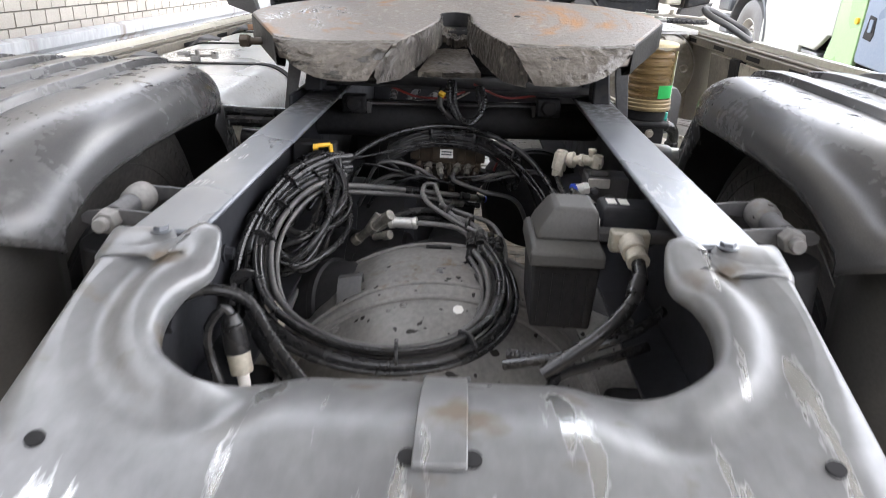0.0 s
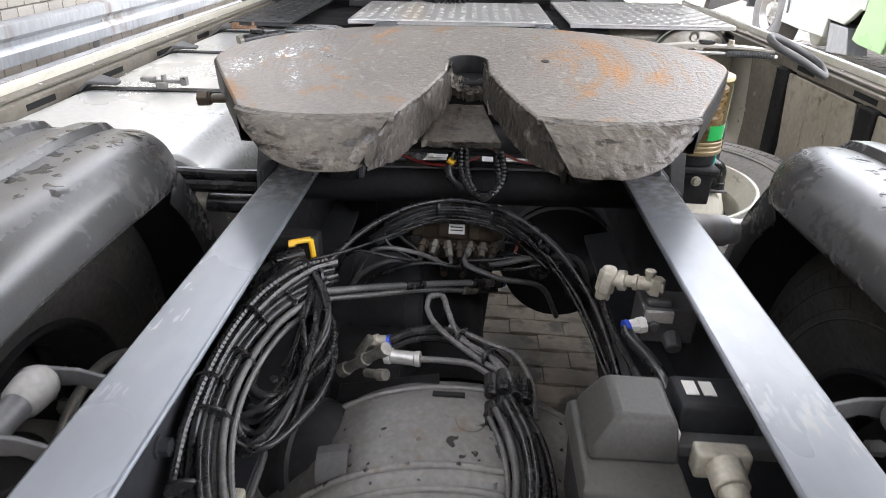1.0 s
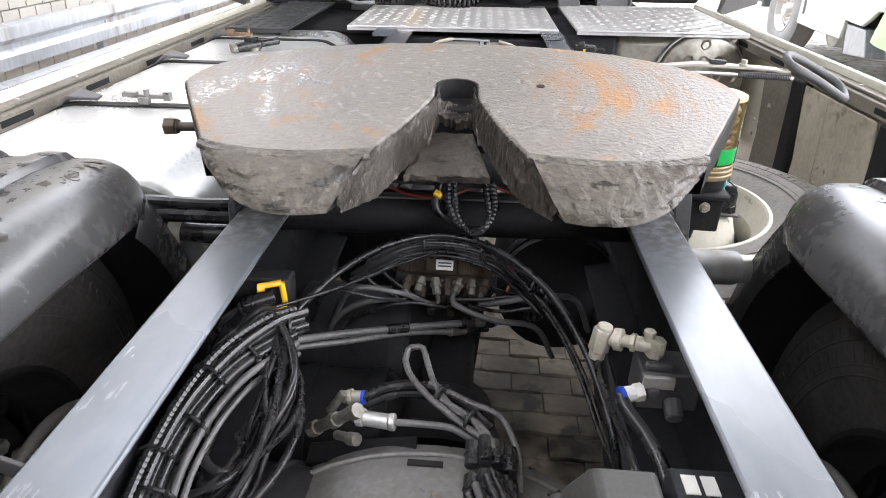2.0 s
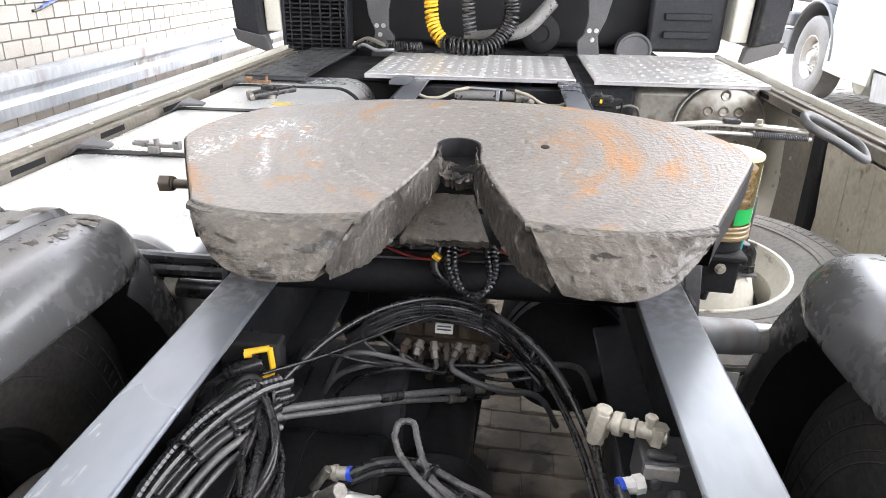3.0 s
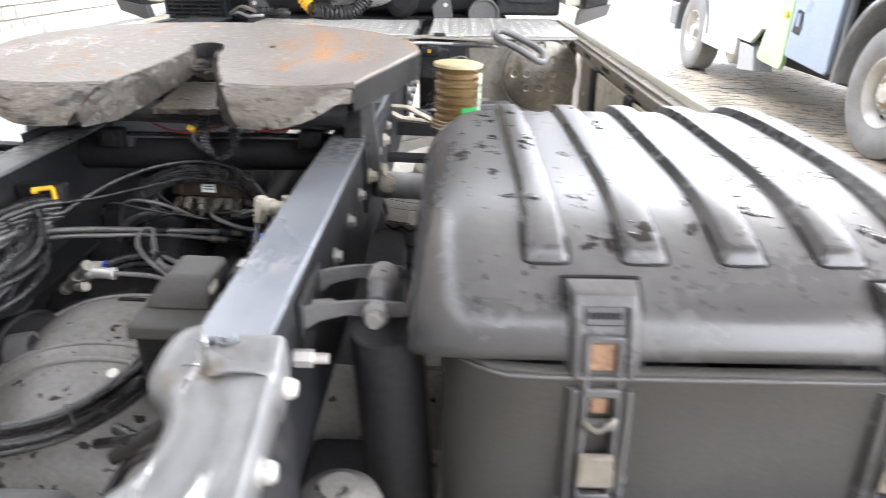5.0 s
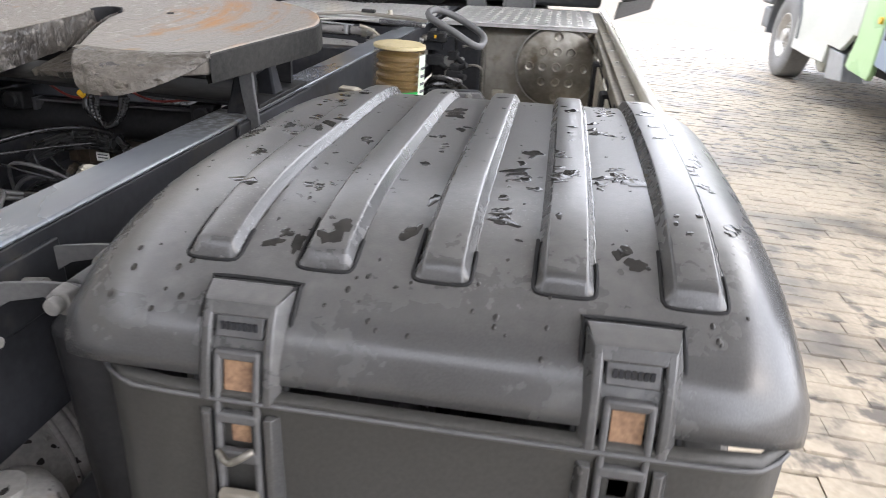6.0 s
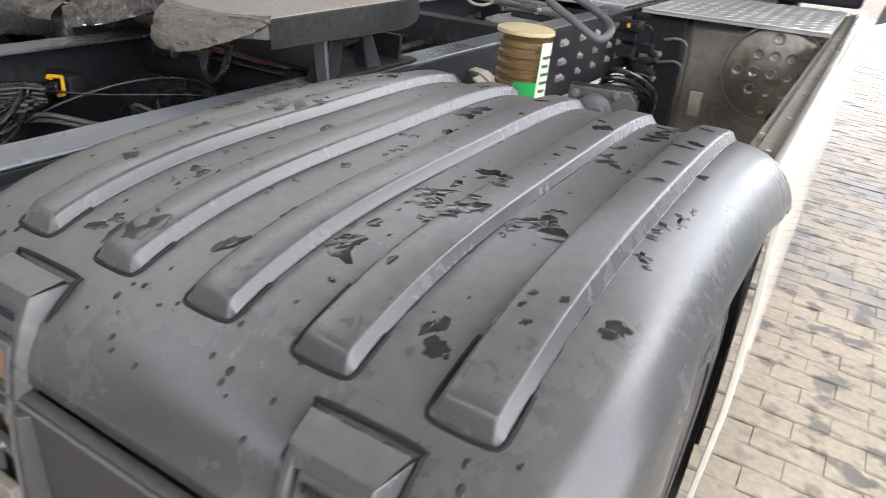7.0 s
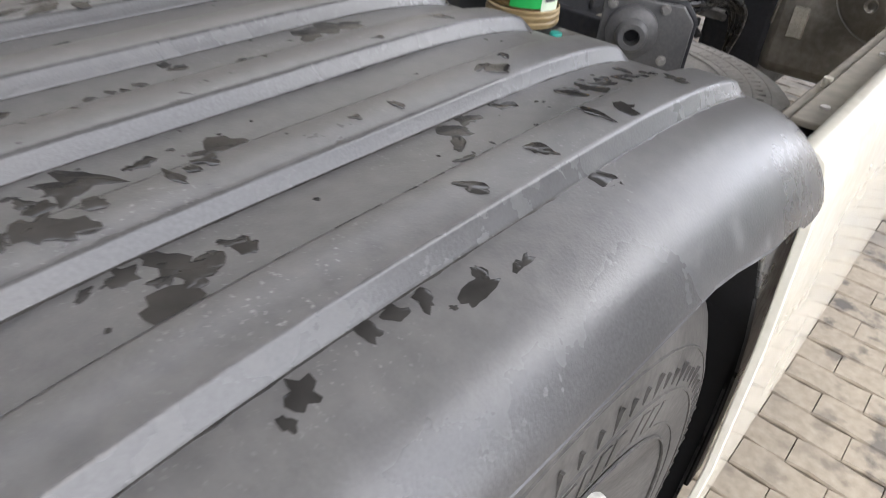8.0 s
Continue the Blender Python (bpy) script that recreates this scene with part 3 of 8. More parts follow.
def half_plate(s):
    """Half of the plate's outline, from the slot's head round the front to the slot's mouth."""
    o = [(0.0, 0.040), (0.0, 0.275)]
    for k in range(1, 13):
        a = radians(90 - k * 7.2)
        o.append((0.515 * math.cos(a) ** 0.92, 0.275 * max(0, math.sin(a)) ** 0.95))
    o += [(0.513, -0.005), (0.495, -0.045), (0.452, -0.135), (0.410, -0.220), (0.388, -0.268), (0.33, -0.290), (0.24, -0.300), (0.17, -0.298), (0.122, -0.285),
          (0.088, -0.200), (0.060, -0.120), (0.040, -0.045), (0.039, 0.0), (0.034, 0.020), (0.020, 0.035)]
    return [(s * x, y) for x, y in o]


whole = half_plate(1)[1:] + [(0.0, 0.040)] + [p for p in half_plate(-1)[:1:-1]]
low = [(u * 0.985, v * (0.985 if v > -0.2 else 1.0), -0.045) for u, v in whole]
part("top_plate", Shape().loft([[(u, v, 0.0) for u, v in whole], low], True, True, FW), FIFTH, fifth, "flat plate smeared with old grease and rust streaks", 0.005)
for s in (-1, 1):
    # the ramp: the turned-down tail of each half, crusted with grease
    rows = []
    n, k = 60, 14
    for i in range(n + 1):
        f = i / n
        u = 0.122 + (0.392 - 0.122) * f
        v0 = -0.277 - 0.018 * math.sin(math.pi * f) + 0.016 * f ** 6
        deep = 0.014 + 0.050 * (1 - f ** 2.6)
        back = 0.005 + 0.088 * (1 - f ** 3)
        row = []
        for j in range(k + 1):
            g = j / k
            v = v0 - back * math.sin(g * math.pi / 2)
            w = 0.003 - deep * (1 - math.cos(g * math.pi / 2)) ** 0.85
            rough = 0.0045 * bite(u * 1.6 + s, v * 2.4 + g * 0.6) * min(1, j / 3) + 0.0035 * bite(u * 6 + s, v * 9 + g)
            chip = -0.006 * max(0, min(1, (noise.noise(Vector((u * 13 + s, g * 4.0, 3.0))) - 0.18) * 9)) * min(1, j / 3)
            row.append((s * (u + 0.052 * g ** 1.2 * (1 - f)), v - rough - chip, w + rough * 0.6 + chip * 0.3))
        row.append((s * u, v0 + 0.02, w - 0.004))
        rows.append(row)
    part("ramp", Shape().loft(rows, False, False, FW), LIP, fifth, "turned-down rear lip crusted with cracked grease", smooth=60)
    # skirt under the plate
    rim = [(u * 1.004, v * 1.004) for u, v in half_plate(s)[2:19]]
    rows = [[(u * 0.996, v * 0.996, -0.0035) for u, v in rim], [(u, v, -0.0065) for u, v in rim], [(u, v, -0.030) for u, v in rim]] + [[(u * 0.998, v * 0.998, -0.062 - 0.005 * bite(u * 0.7, v * 0.7)) for u, v in rim], [(u * 0.96, v * 0.96, -0.066) for u, v in rim], [(u * 0.95, v * 0.95, -0.050) for u, v in rim]]
    part("edge_skirt", Shape().loft(rows, False, False, FW), GRIME, fifth, "dark grimy cast rim round the plate", smooth=30)
    # crumbly bead of pushed-out grease along the plate's rear edge
    rng = random.Random(5 + s)
    rows = []
    for i in range(150):
        f = i / 149
        u = 0.118 + 0.272 * f
        v0 = -0.287 - 0.018 * math.sin(math.pi * f) + 0.016 * f ** 6
        jag = 0.005 * noise.noise(Vector((u * 18, s, 1.0))) + 0.0022 * noise.noise(Vector((u * 75, s, 2.0)))
        out, lift = 0.007 + 1.4 * jag, 0.0018 + 0.0012 * noise.noise(Vector((u * 60, s, 4.0)))
        drop = 0.007 + 0.003 * noise.noise(Vector((u * 35, s, 7.0)))
        rows.append([(s * u, v0 + 0.016, 0.0004), (s * u, v0 + 0.004, lift), (s * u, v0 - out * 0.7, lift * 0.6), (s * u, v0 - out, -0.004), (s * u, v0 - out * 0.8, -drop), (s * u, v0 + 0.006, -drop - 0.001)])
    part("grease_bead", Shape().loft(rows, False, False, FW), LIP, fifth, "crumbly bead of grease along the rear edge", smooth=50)
    # inner cheek of the throat, lumpy with grease
    way = [Vector((u, v, 0)) for u, v in ((0.168, -0.346), (0.152, -0.326), (0.136, -0.303), (0.122, -0.283), (0.105, -0.243), (0.088, -0.200), (0.074, -0.16), (0.060, -0.120), (0.050, -0.083), (0.0405, -0.045), (0.0395, -0.015), (0.0385, 0.004))]
    rows = []
    for i, p in enumerate(glide(way, 0.005)):
        rows.append([(s * (p.x - 0.0055 - 0.006 * bite(i * 0.09, g * 0.8) - 0.004 * noise.noise(Vector((i * 0.9, g * 9, s))) * (g < 0.3) - 0.004 * g), p.y + 0.004 * noise.noise(Vector((i * 0.7, g * 7, 3.0))), 0.001 - 0.60 * max(0, -0.283 - p.y) - g * (0.088 - 0.0005 * i - 0.80 * max(0, -0.283 - p.y))) for g in (0, 0.06, 0.14, 0.24, 0.36, 0.5, 0.64, 0.78, 0.9, 1.0)])
    part("throat_cheek", Shape().loft(rows, False, False, FW), TAR, fifth, "black greasy side of the throat", smooth=60)

# collar, jaw and lock plate in the throat
ring = Shape()
arc = [(0.0395 * math.cos(a), 0.002 + 0.0365 * math.sin(a)) for a in (k * math.pi / 18 for k in range(19))]
ring.loft([[(u * 1.02, v * 1.02, 0.0035) for u, v in arc], [(u * 0.93, v * 0.93, 0.003) for u, v in arc], [(u * 0.91, v * 0.91, -0.06) for u, v in arc], [(u * 0.86, v * 0.86, -0.085) for u, v in arc]], False, False, FW)
part("jaw_ring", ring, BLACK, fifth, "black worn locking ring", smooth=60)
# near-black block stands for the shade in the hollow below the jaw
part("throat_dark_block", Shape().box((0.0, 0.0, -0.115), (0.075, 0.09, 0.03), FW), NEAR_BLACK, fifth, "near-black block for the shaded hollow under the jaw")
def clot(n, k, place):
    """A lumpy grid between two edges."""
    return [[place(i / n * 2 - 1, j / k) for j in range(k + 1)] for i in range(n + 1)]
rows = clot(24, 8, lambda f, g: (f * 0.036 + 0.004, -0.010 - 0.040 * g + 0.012 * bite(f, g * 2), -0.026 - 0.016 * g + 0.012 * bite(f * 2, g) - 0.010 * (f + 1) * 0.5 + (0.008 * abs(f))))
for r_ in rows:
    r_.append((r_[-1][0], r_[-1][1] + 0.012, r_[-1][2] - 0.020))
part("lock_jaw", Shape().loft(rows, False, False, FW), LIP, fifth, "locking jaw clotted with grease", smooth=60)
for sx in (-1, 1):
    rows = clot(8, 8, lambda f, g: (sx * (0.046 + 0.010 * f + 0.006 * g), -0.055 - 0.055 * g + 0.006 * bite(f + sx, g), -0.030 - 0.035 * g + 0.010 * bite(f * 2, g + sx)))
    part("jaw_lump", Shape().loft(rows, False, False, FW), LIP, fifth, "lump of dried grease", smooth=60)
rows = clot(26, 12, lambda f, g: (f * (0.040 + 0.034 * g) - 0.008, -0.058 - 0.125 * g - 0.010 * bite(f * 3, 2.0) * (g > 0.9), -0.066 - 0.024 * g + 0.004 * bite(f, g) + 0.002 * bite(f * 5, g * 4)))
for r_ in rows:
    r_.append((r_[-1][0], r_[-1][1] + 0.004, r_[-1][2] - 0.014))
part("throat_plate", Shape().loft(rows, False, False, FW), LIP, fifth, "grease-covered plate in the throat", smooth=60)
# near-black disc, the hole's inner shade painted on the plate
part("grease_hole", Shape().lathe([(0.0, 0.0012), (0.008, 0.0012), (0.008, -0.002)], FW @ Matrix.Translation((0.155, 0.018, 0)), 14, False), NEAR_BLACK, fifth, "near-black disc for a small grease hole")
lock = Shape().cyl((-0.505, 0.942, 1.064), (-0.46, 0.942, 1.066), 0.0085).cyl((-0.528, 0.942, 1.063), (-0.507, 0.942, 1.064), 0.0165, 0.0155, 6).cyl((-0.507, 0.942, 1.064), (-0.503, 0.942, 1.064), 0.0125)
part("lock_bolt", lock, GREASE, fifth, "black hexagon bolt standing out of the rim", 0.002)
# added black plate, blocks the bright ground behind the coupling
part("mounting_plate", Shape().span((-0.385, 0.99, 0.9635), (0.385, 1.30, 0.973)), BLACK, fifth, "black plate under the coupling, added to block the bright ground", 0.002)
part("mounting_rib", Shape().span((-0.36, 1.25, 0.973), (0.36, 1.262, 1.03)), BLACK, fifth)
# ribs under the plate and pedestals on the rails
under = Shape().box((0, 0.0, -0.075), (0.74, 0.06, 0.09), FW).box((-0.22, -0.15, -0.065), (0.19, 0.03, 0.05), FW).box((0.22, -0.15, -0.065), (0.19, 0.03, 0.05), FW)
part("under_rib", under, BLACK, fifth, "", 0.004)
for s in (-1, 1):
    ped = Shape()
    for y0, y1 in ((0.93, 1.0), (1.11, 1.17)):
        m = 1.05
        ped.loft([[(s * 0.330, y0, 0.955), (s * 0.330, y1, 0.955), (s * 0.375, y1, 0.955), (s * 0.375, y0, 0.955)],
                  [(s * 0.335, y0 + (m - y0) * 0.45, 1.065), (s * 0.335, y1 + (m - y1) * 0.45, 1.065), (s * 0.37, y1 + (m - y1) * 0.45, 1.065), (s * 0.37, y0 + (m - y0) * 0.45, 1.065)]])
    ped.span((s * 0.33, 0.98, 1.045), (s * 0.375, 1.12, 1.072)).span((s * 0.30, 0.965, 0.951), (s * 0.386, 1.28, 0.962))
    part("pedestal", ped, RAIL_SIDE, fifth, "cast dark pedestal with two legs", 0.006)
    part("mounting_angle", Shape().span((s * 0.386, 0.86, 0.80), (s * 0.396, 1.30, 0.956)), RAIL_SIDE, fifth, "", 0.003)
    for y in (0.90, 1.24):
        part("angle_bolt", hexbolt((s * 0.396, y, 0.88), (s, 0, 0), 0.014, 0.014), BRASS, fifth)
up = Shape().loft([[(a, 0.915, z), (b, 0.915, z), (b, 0.925, z), (a, 0.925, z)] for a, b, z in ((0.396, 0.420, 0.86), (0.396, 0.420, 0.915), (0.376, 0.407, 1.015), (0.370, 0.402, 1.07))])
part("upright_strap", up, MODULE, fifth, "flat grey steel upright", 0.002)
part("upright_strap", Shape().loft([[(-a, 0.915, z), (-b, 0.915, z), (-b, 0.925, z), (-a, 0.925, z)] for a, b, z in ((0.396, 0.420, 0.86), (0.396, 0.420, 0.915), (0.376, 0.407, 1.015), (0.370, 0.402, 1.07))]), MODULE, fifth, "", 0.002)

# ---- dark running gear between the rails, much added to block bright ground ----
# only the second tank is seen; the others are added to fill dark gaps
for a, b, r in (((-0.36, 1.02, 0.58), (-0.03, 1.02, 0.58), 0.125), ((0.255, 1.215, 0.598), (0.258, 1.385, 0.585), 0.150), ((-0.36, 1.5, 0.62), (0.0, 1.5, 0.62), 0.15), ((-0.36, 0.80, 0.52), (-0.05, 0.80, 0.52), 0.12), ((0.10, 1.62, 0.50), (0.37, 1.62, 0.50), 0.15)):
    a, b = Vector(a), Vector(b)
    at = thing("air_tank", "black dusty air tank under the chassis, most added to block bright ground", "air tank", (a + b) / 2 - Vector((0, 0, r)), "air tanks")
    m = Matrix.Translation(a) @ (b - a).to_track_quat("Z", "Y").to_matrix().to_4x4()
    ln = (b - a).length
    part("shell", Shape().lathe([(0.0, 0.0), (r * 0.6, 0.012), (r, 0.05), (r, ln - 0.05), (r * 0.6, ln - 0.012), (0.0, ln)], m, 40, False), BLACK, at, "", smooth=40)
    for h in (0.09, ln - 0.09):
        part("strap", Shape().lathe([(r + 0.001, h), (r + 0.005, h), (r + 0.005, h + 0.03), (r + 0.001, h + 0.03)], m, 40, False), RAIL_SIDE, at, "", smooth=40)
vst = thing("valve_carrier", "black sheet bracket under the valve block", "bracket", (0, 1.03, 0.5))
part("plate", Shape().slab([(-0.13, 0.0), (0.055, 0.0), (0.07, 0.24), (0.12, 0.30), (-0.13, 0.30)], 0.012, Matrix.Translation((0, 1.05, 0.45)) @ Matrix.Rotation(radians(90), 4, "X")), BLACK, vst, "", 0.004)
part("flange", Shape().span((-0.12, 0.99, 0.742), (0.09, 1.05, 0.752)), BLACK, vst, "", 0.002)
# beams and stabiliser are added black volumes that hide the bright paving
spr = thing("added_carrier", "heavy black carrier beams, added to block the bright ground", "carrier beam", (0, 0.3, 0.35))
for s in (-1, 1):
    part("beam", Shape().loft([[(s * x0, y, z0), (s * x1, y, z0), (s * x1, y, z1), (s * x0, y, z1)] for x0, x1, y, z0, z1 in ((0.36, 0.50, -0.20, 0.34, 0.42), (0.34, 0.50, 0.25, 0.36, 0.47), (0.34, 0.50, 0.80, 0.38, 0.50), (0.34, 0.46, 1.35, 0.50, 0.62))]), BLACK, spr, "", 0.008)
part("stabiliser", Shape().tube(glide([(-0.46, 1.2, 0.45), (-0.42, 0.85, 0.36), (-0.2, 0.80, 0.34), (0.2, 0.80, 0.34), (0.42, 0.85, 0.36), (0.46, 1.2, 0.45)]), 0.026, 12), BLACK, spr, "", smooth=50)

# ---- mudguards ----
def ridge(y):
    """Height of the mudguard's back along the truck."""
    return 1.0625 - 0.053 * (y - 0.55) ** 2 - 1.195 * (y - 0.55) ** 4


def sag(x, y):
    """How far the middle of the mudguard's back has sunk below its ridge line."""
    k = max(0.0, min(1.0, (1.19 - abs(x)) / 0.12)) * max(0.0, min(1.0, (abs(x) - 0.56) / 0.10))
    return 0.010 * k * k * (3 - 2 * k) * math.sin(math.pi * max(0.0, min(1.0, (y - 0.12) / 0.79)))


def guard_profile():
    pts = [(0.040, 0.926), (0.043, 0.942), (0.049, 0.958), (0.061, 0.977), (0.084, 0.991)]
    pts += [(y, ridge(y)) for y in np.linspace(0.115, 0.93, 24)]
    pts += [(0.958, 1.014), (0.981, 0.996), (0.998, 0.970), (1.007, 0.942), (1.010, 0.920)]
    return [(float(a), float(b)) for a, b in pts]


def inward(y, z):
    cy = 0.22 if y < 0.22 else (0.82 if y > 0.82 else y)
    cz = min(z, 0.83)
    d = Vector((0, cy - y, cz - z))
    return d.normalized() if d.length > 1e-6 else Vector((0, 0, -1))


def section(xi, xo):
    """Places across the mudguard, inner to outer: x and how deep below the ridge line."""
    out = [(xi + 0.012, 0.112), (xi + 0.003, 0.104)]
    r = 0.115
    out += [(xi + r * (1 - math.cos(a)), 0.095 * (1 - math.sin(a))) for a in (radians(k) for k in range(0, 91, 9))]
    out += [(x, 0.0) for x in np.linspace(xi + r + 0.05, xo - 0.12, 12)]
    r = 0.095
    out += [(xo - r * (1 - math.cos(a)), r * (1 - math.sin(a))) for a in (radians(k) for k in range(90, -1, -9))]
    out += [(xo, 0.10), (xo - 0.002, 0.112)]
    return [(float(a), float(b)) for a, b in out]


def strut(s, x, a, rows_):
    """One side wall of the latch frame: base outside, front outside, front inside, deep inside."""
    rows = []
    for yb, zb, yf, zf in rows_:
        rows.append([(s * (x + a * 0.0435), yb + 0.004, zb - 0.002), (s * (x + a * 0.0430), yb - 0.003, zb + 0.001), (s * (x + a * 0.0370), yf + 0.001, zf), (s * (x + a * 0.0355), yf - 0.0012, zf + 0.001), (s * (x + a * 0.0285), yf - 0.0012, zf + 0.001), (s * (x + a * 0.0270), yf + 0.001, zf),
                     (s * (x + a * 0.0270), yf + 0.030, zf - 0.004)])
    return rows


def latch(s, x, group):
    """A moulded frame with a rubber tongue and a rusty catch."""
    line = [(0.092, 1.004, 0.062, 1.001), (0.066, 0.984, 0.050, 0.980), (0.053, 0.958, 0.041, 0.956), (0.046, 0.934, 0.034, 0.931), (0.042, 0.912, 0.029, 0.906)]
    sh = Shape()
    for a in (-1, 1):
        sh.loft(strut(s, x, a, line))
        sh.loft([[(s * (x + a * w), y + dy, z) for w, dy in ((0.0435, 0.010), (0.042, 0.001), (0.036, -0.008), (0.028, -0.008), (0.027, 0.012))] for y, z in ((0.034, 0.892), (0.030, 0.82), (0.027, 0.76), (0.026, 0.715))])
    sh.loft([[(s * (x + k * w), y, z) for k in (-1, 1)] for w, y, z in ((0.043, 0.096, 1.004), (0.0425, 0.090, 1.0085), (0.037, 0.064, 1.0035), (0.0358, 0.0605, 1.0015), (0.0285, 0.0545, 0.990), (0.027, 0.056, 0.988), (0.027, 0.08, 0.984))], False, False)
    base = part("latch_frame", sh, GUARD, group, "raised moulded latch frame", 0.0012, smooth=30)
    # recess floor is near-black, so its shade is in the colour
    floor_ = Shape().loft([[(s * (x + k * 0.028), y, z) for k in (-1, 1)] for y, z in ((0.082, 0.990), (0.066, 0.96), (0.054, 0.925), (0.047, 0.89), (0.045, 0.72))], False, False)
    part("recess_floor", floor_, NEAR_BLACK, base, "near-black recess floor, shade in its colour")
    # near-black tube paints the shaded gap round the frame's foot
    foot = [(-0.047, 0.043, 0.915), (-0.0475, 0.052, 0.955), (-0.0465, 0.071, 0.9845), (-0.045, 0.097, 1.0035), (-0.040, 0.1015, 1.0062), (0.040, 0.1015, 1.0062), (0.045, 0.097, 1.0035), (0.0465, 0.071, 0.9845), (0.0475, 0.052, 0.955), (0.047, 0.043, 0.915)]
    part("foot_outline", Shape().tube(glide([(s * (x + a), y, z) for a, y, z in foot], 0.006), 0.0024, 6), NEAR_BLACK, base, "near-black line for the shaded gap round the frame", smooth=60)
    tab = Shape().loft([[(s * (x + k * 0.0245), y, z) for k, y, z in ((-1, 0.064 - dy, zt), (1, 0.064 - dy, zt), (1, 0.0535 - dy, zt - 0.001), (-1, 0.0535 - dy, zt - 0.001))] for zt, dy in ((0.990, -0.003), (0.969, 0.0055))])
    part("tab", tab, MODULE, base, "grey rubber pull tab", 0.002)
    bars = Shape()
    for k in range(7):
        bars.box((s * (x - 0.0165 + k * 0.0055), 0.0510, 0.980), (0.0036, 0.0022, 0.0080))
    part("raised_print", bars, RAIL_SIDE, base, "row of small raised bars")
    tongue = Shape()
    line = [(0.0450, 0.957), (0.038, 0.932), (0.033, 0.90), (0.027, 0.85), (0.023, 0.78), (0.021, 0.735)]
    for a, b in ((-0.0235, -0.0165), (0.0165, 0.0235)):
        tongue.loft([[(s * (x + a), y - 0.005, z), (s * (x + b), y - 0.005, z), (s * (x + b), y + 0.005, z), (s * (x + a), y + 0.005, z)] for y, z in line])
    for z, y, h in ((0.953, 0.0440, 0.010), (0.888, 0.031, 0.012), (0.845, 0.026, 0.014), (0.735, 0.020, 0.02)):
        tongue.box((s * x, y, z), (0.0435, 0.0098, h))
    part("tongue", tongue, MODULE, base, "grey rubber latch tongue with slots", 0.0025)
    part("catch", Shape().box((s * x, 0.043, 0.925), (0.030, 0.006, 0.038), Matrix.Translation((s * x, 0.0425, 0.929)) @ Matrix.Rotation(-0.22, 4, "X") @ Matrix.Translation((-s * x, -0.043, -0.925))), RUST, base, "rusty steel catch", 0.001)
    part("buckle", Shape().box((s * x, 0.037, 0.866), (0.020, 0.006, 0.022)), RUST, base, "", 0.001)
    hook = Shape().tube(glide([(s * (x - 0.020), 0.020, 0.853), (s * (x - 0.006), 0.012, 0.846), (s * (x + 0.008), 0.013, 0.853), (s * (x + 0.018), 0.020, 0.858)], 0.005), lambda i: 0.0040, 8)
    part("hook", hook, FITTING, base, "dirty cream hook", 0.001)
    part("lower_pad", Shape().loft([[(s * (x + a * w), y, z) for a, y in ((-1, 0.010), (1, 0.010), (1, 0.022), (-1, 0.022))] for w, z in ((0.0205, 0.806), (0.0215, 0.785), (0.0235, 0.764), (0.0205, 0.760))]), BEAM, base, "dusty worn pad at the tongue's foot", 0.003)


RIBS = ((0.684, 0.738), (0.805, 0.861), (0.927, 0.983), (1.048, 1.106), (1.172, 1.230))


def back(x, y):
    """The mudguard's upper surface, with its rolled sides."""
    d = 0.0
    if x > 1.228:
        d = 0.095 - math.sqrt(max(1e-6, 0.095 ** 2 - (x - 1.228) ** 2))
    elif x < 0.650:
        d = 0.095 * (1 - math.sqrt(max(1e-6, 1 - ((0.650 - x) / 0.115) ** 2)))
    return ridge(y) - d - sag(x, y)


def blob(sh, x, y, r, rng, lift=0.0):
    """A flat puddle of water with a ragged outline on the mudguard's back."""
    n = 16
    st, tw, ph = rng.uniform(0.35, 0.9), rng.uniform(0, math.pi), rng.uniform(0, 9)
    ring_ = []
    for k in range(n):
        a = math.tau * k / n
        q = r * (0.85 + 0.75 * noise.noise(Vector((math.cos(a) * 1.2 + ph, math.sin(a) * 1.2, ph))) + 0.35 * noise.noise(Vector((math.cos(a) * 3.5 + ph, math.sin(a) * 3.5, ph))))
        px, py = q * math.cos(a), q * st * math.sin(a)
        px, py = px * math.cos(tw) - py * math.sin(tw), px * math.sin(tw) + py * math.cos(tw)
        ring_.append((x + px, y + py))
    h = 0.0003
    rows = [[(x + (a - x) * k, y + (b - y) * k) for a, b in ring_] for k in (1.0, 0.90)]
    vs = [(a, b, back(abs(a), b) + lift + 0.0001) for a, b in rows[0]] + [(a, b, back(abs(a), b) + lift + h) for a, b in rows[1]] + [(x, y, back(abs(x), y) + lift + h)]
    fs = [(k, (k + 1) % n, n + (k + 1) % n, n + k) for k in range(n)] + [(n + k, n + (k + 1) % n, 2 * n) for k in range(n)]
    sh.add(vs, fs)


def on_rib(x, pad=0.004):
    return [1 for a, b in RIBS if a - pad < x < b + pad]


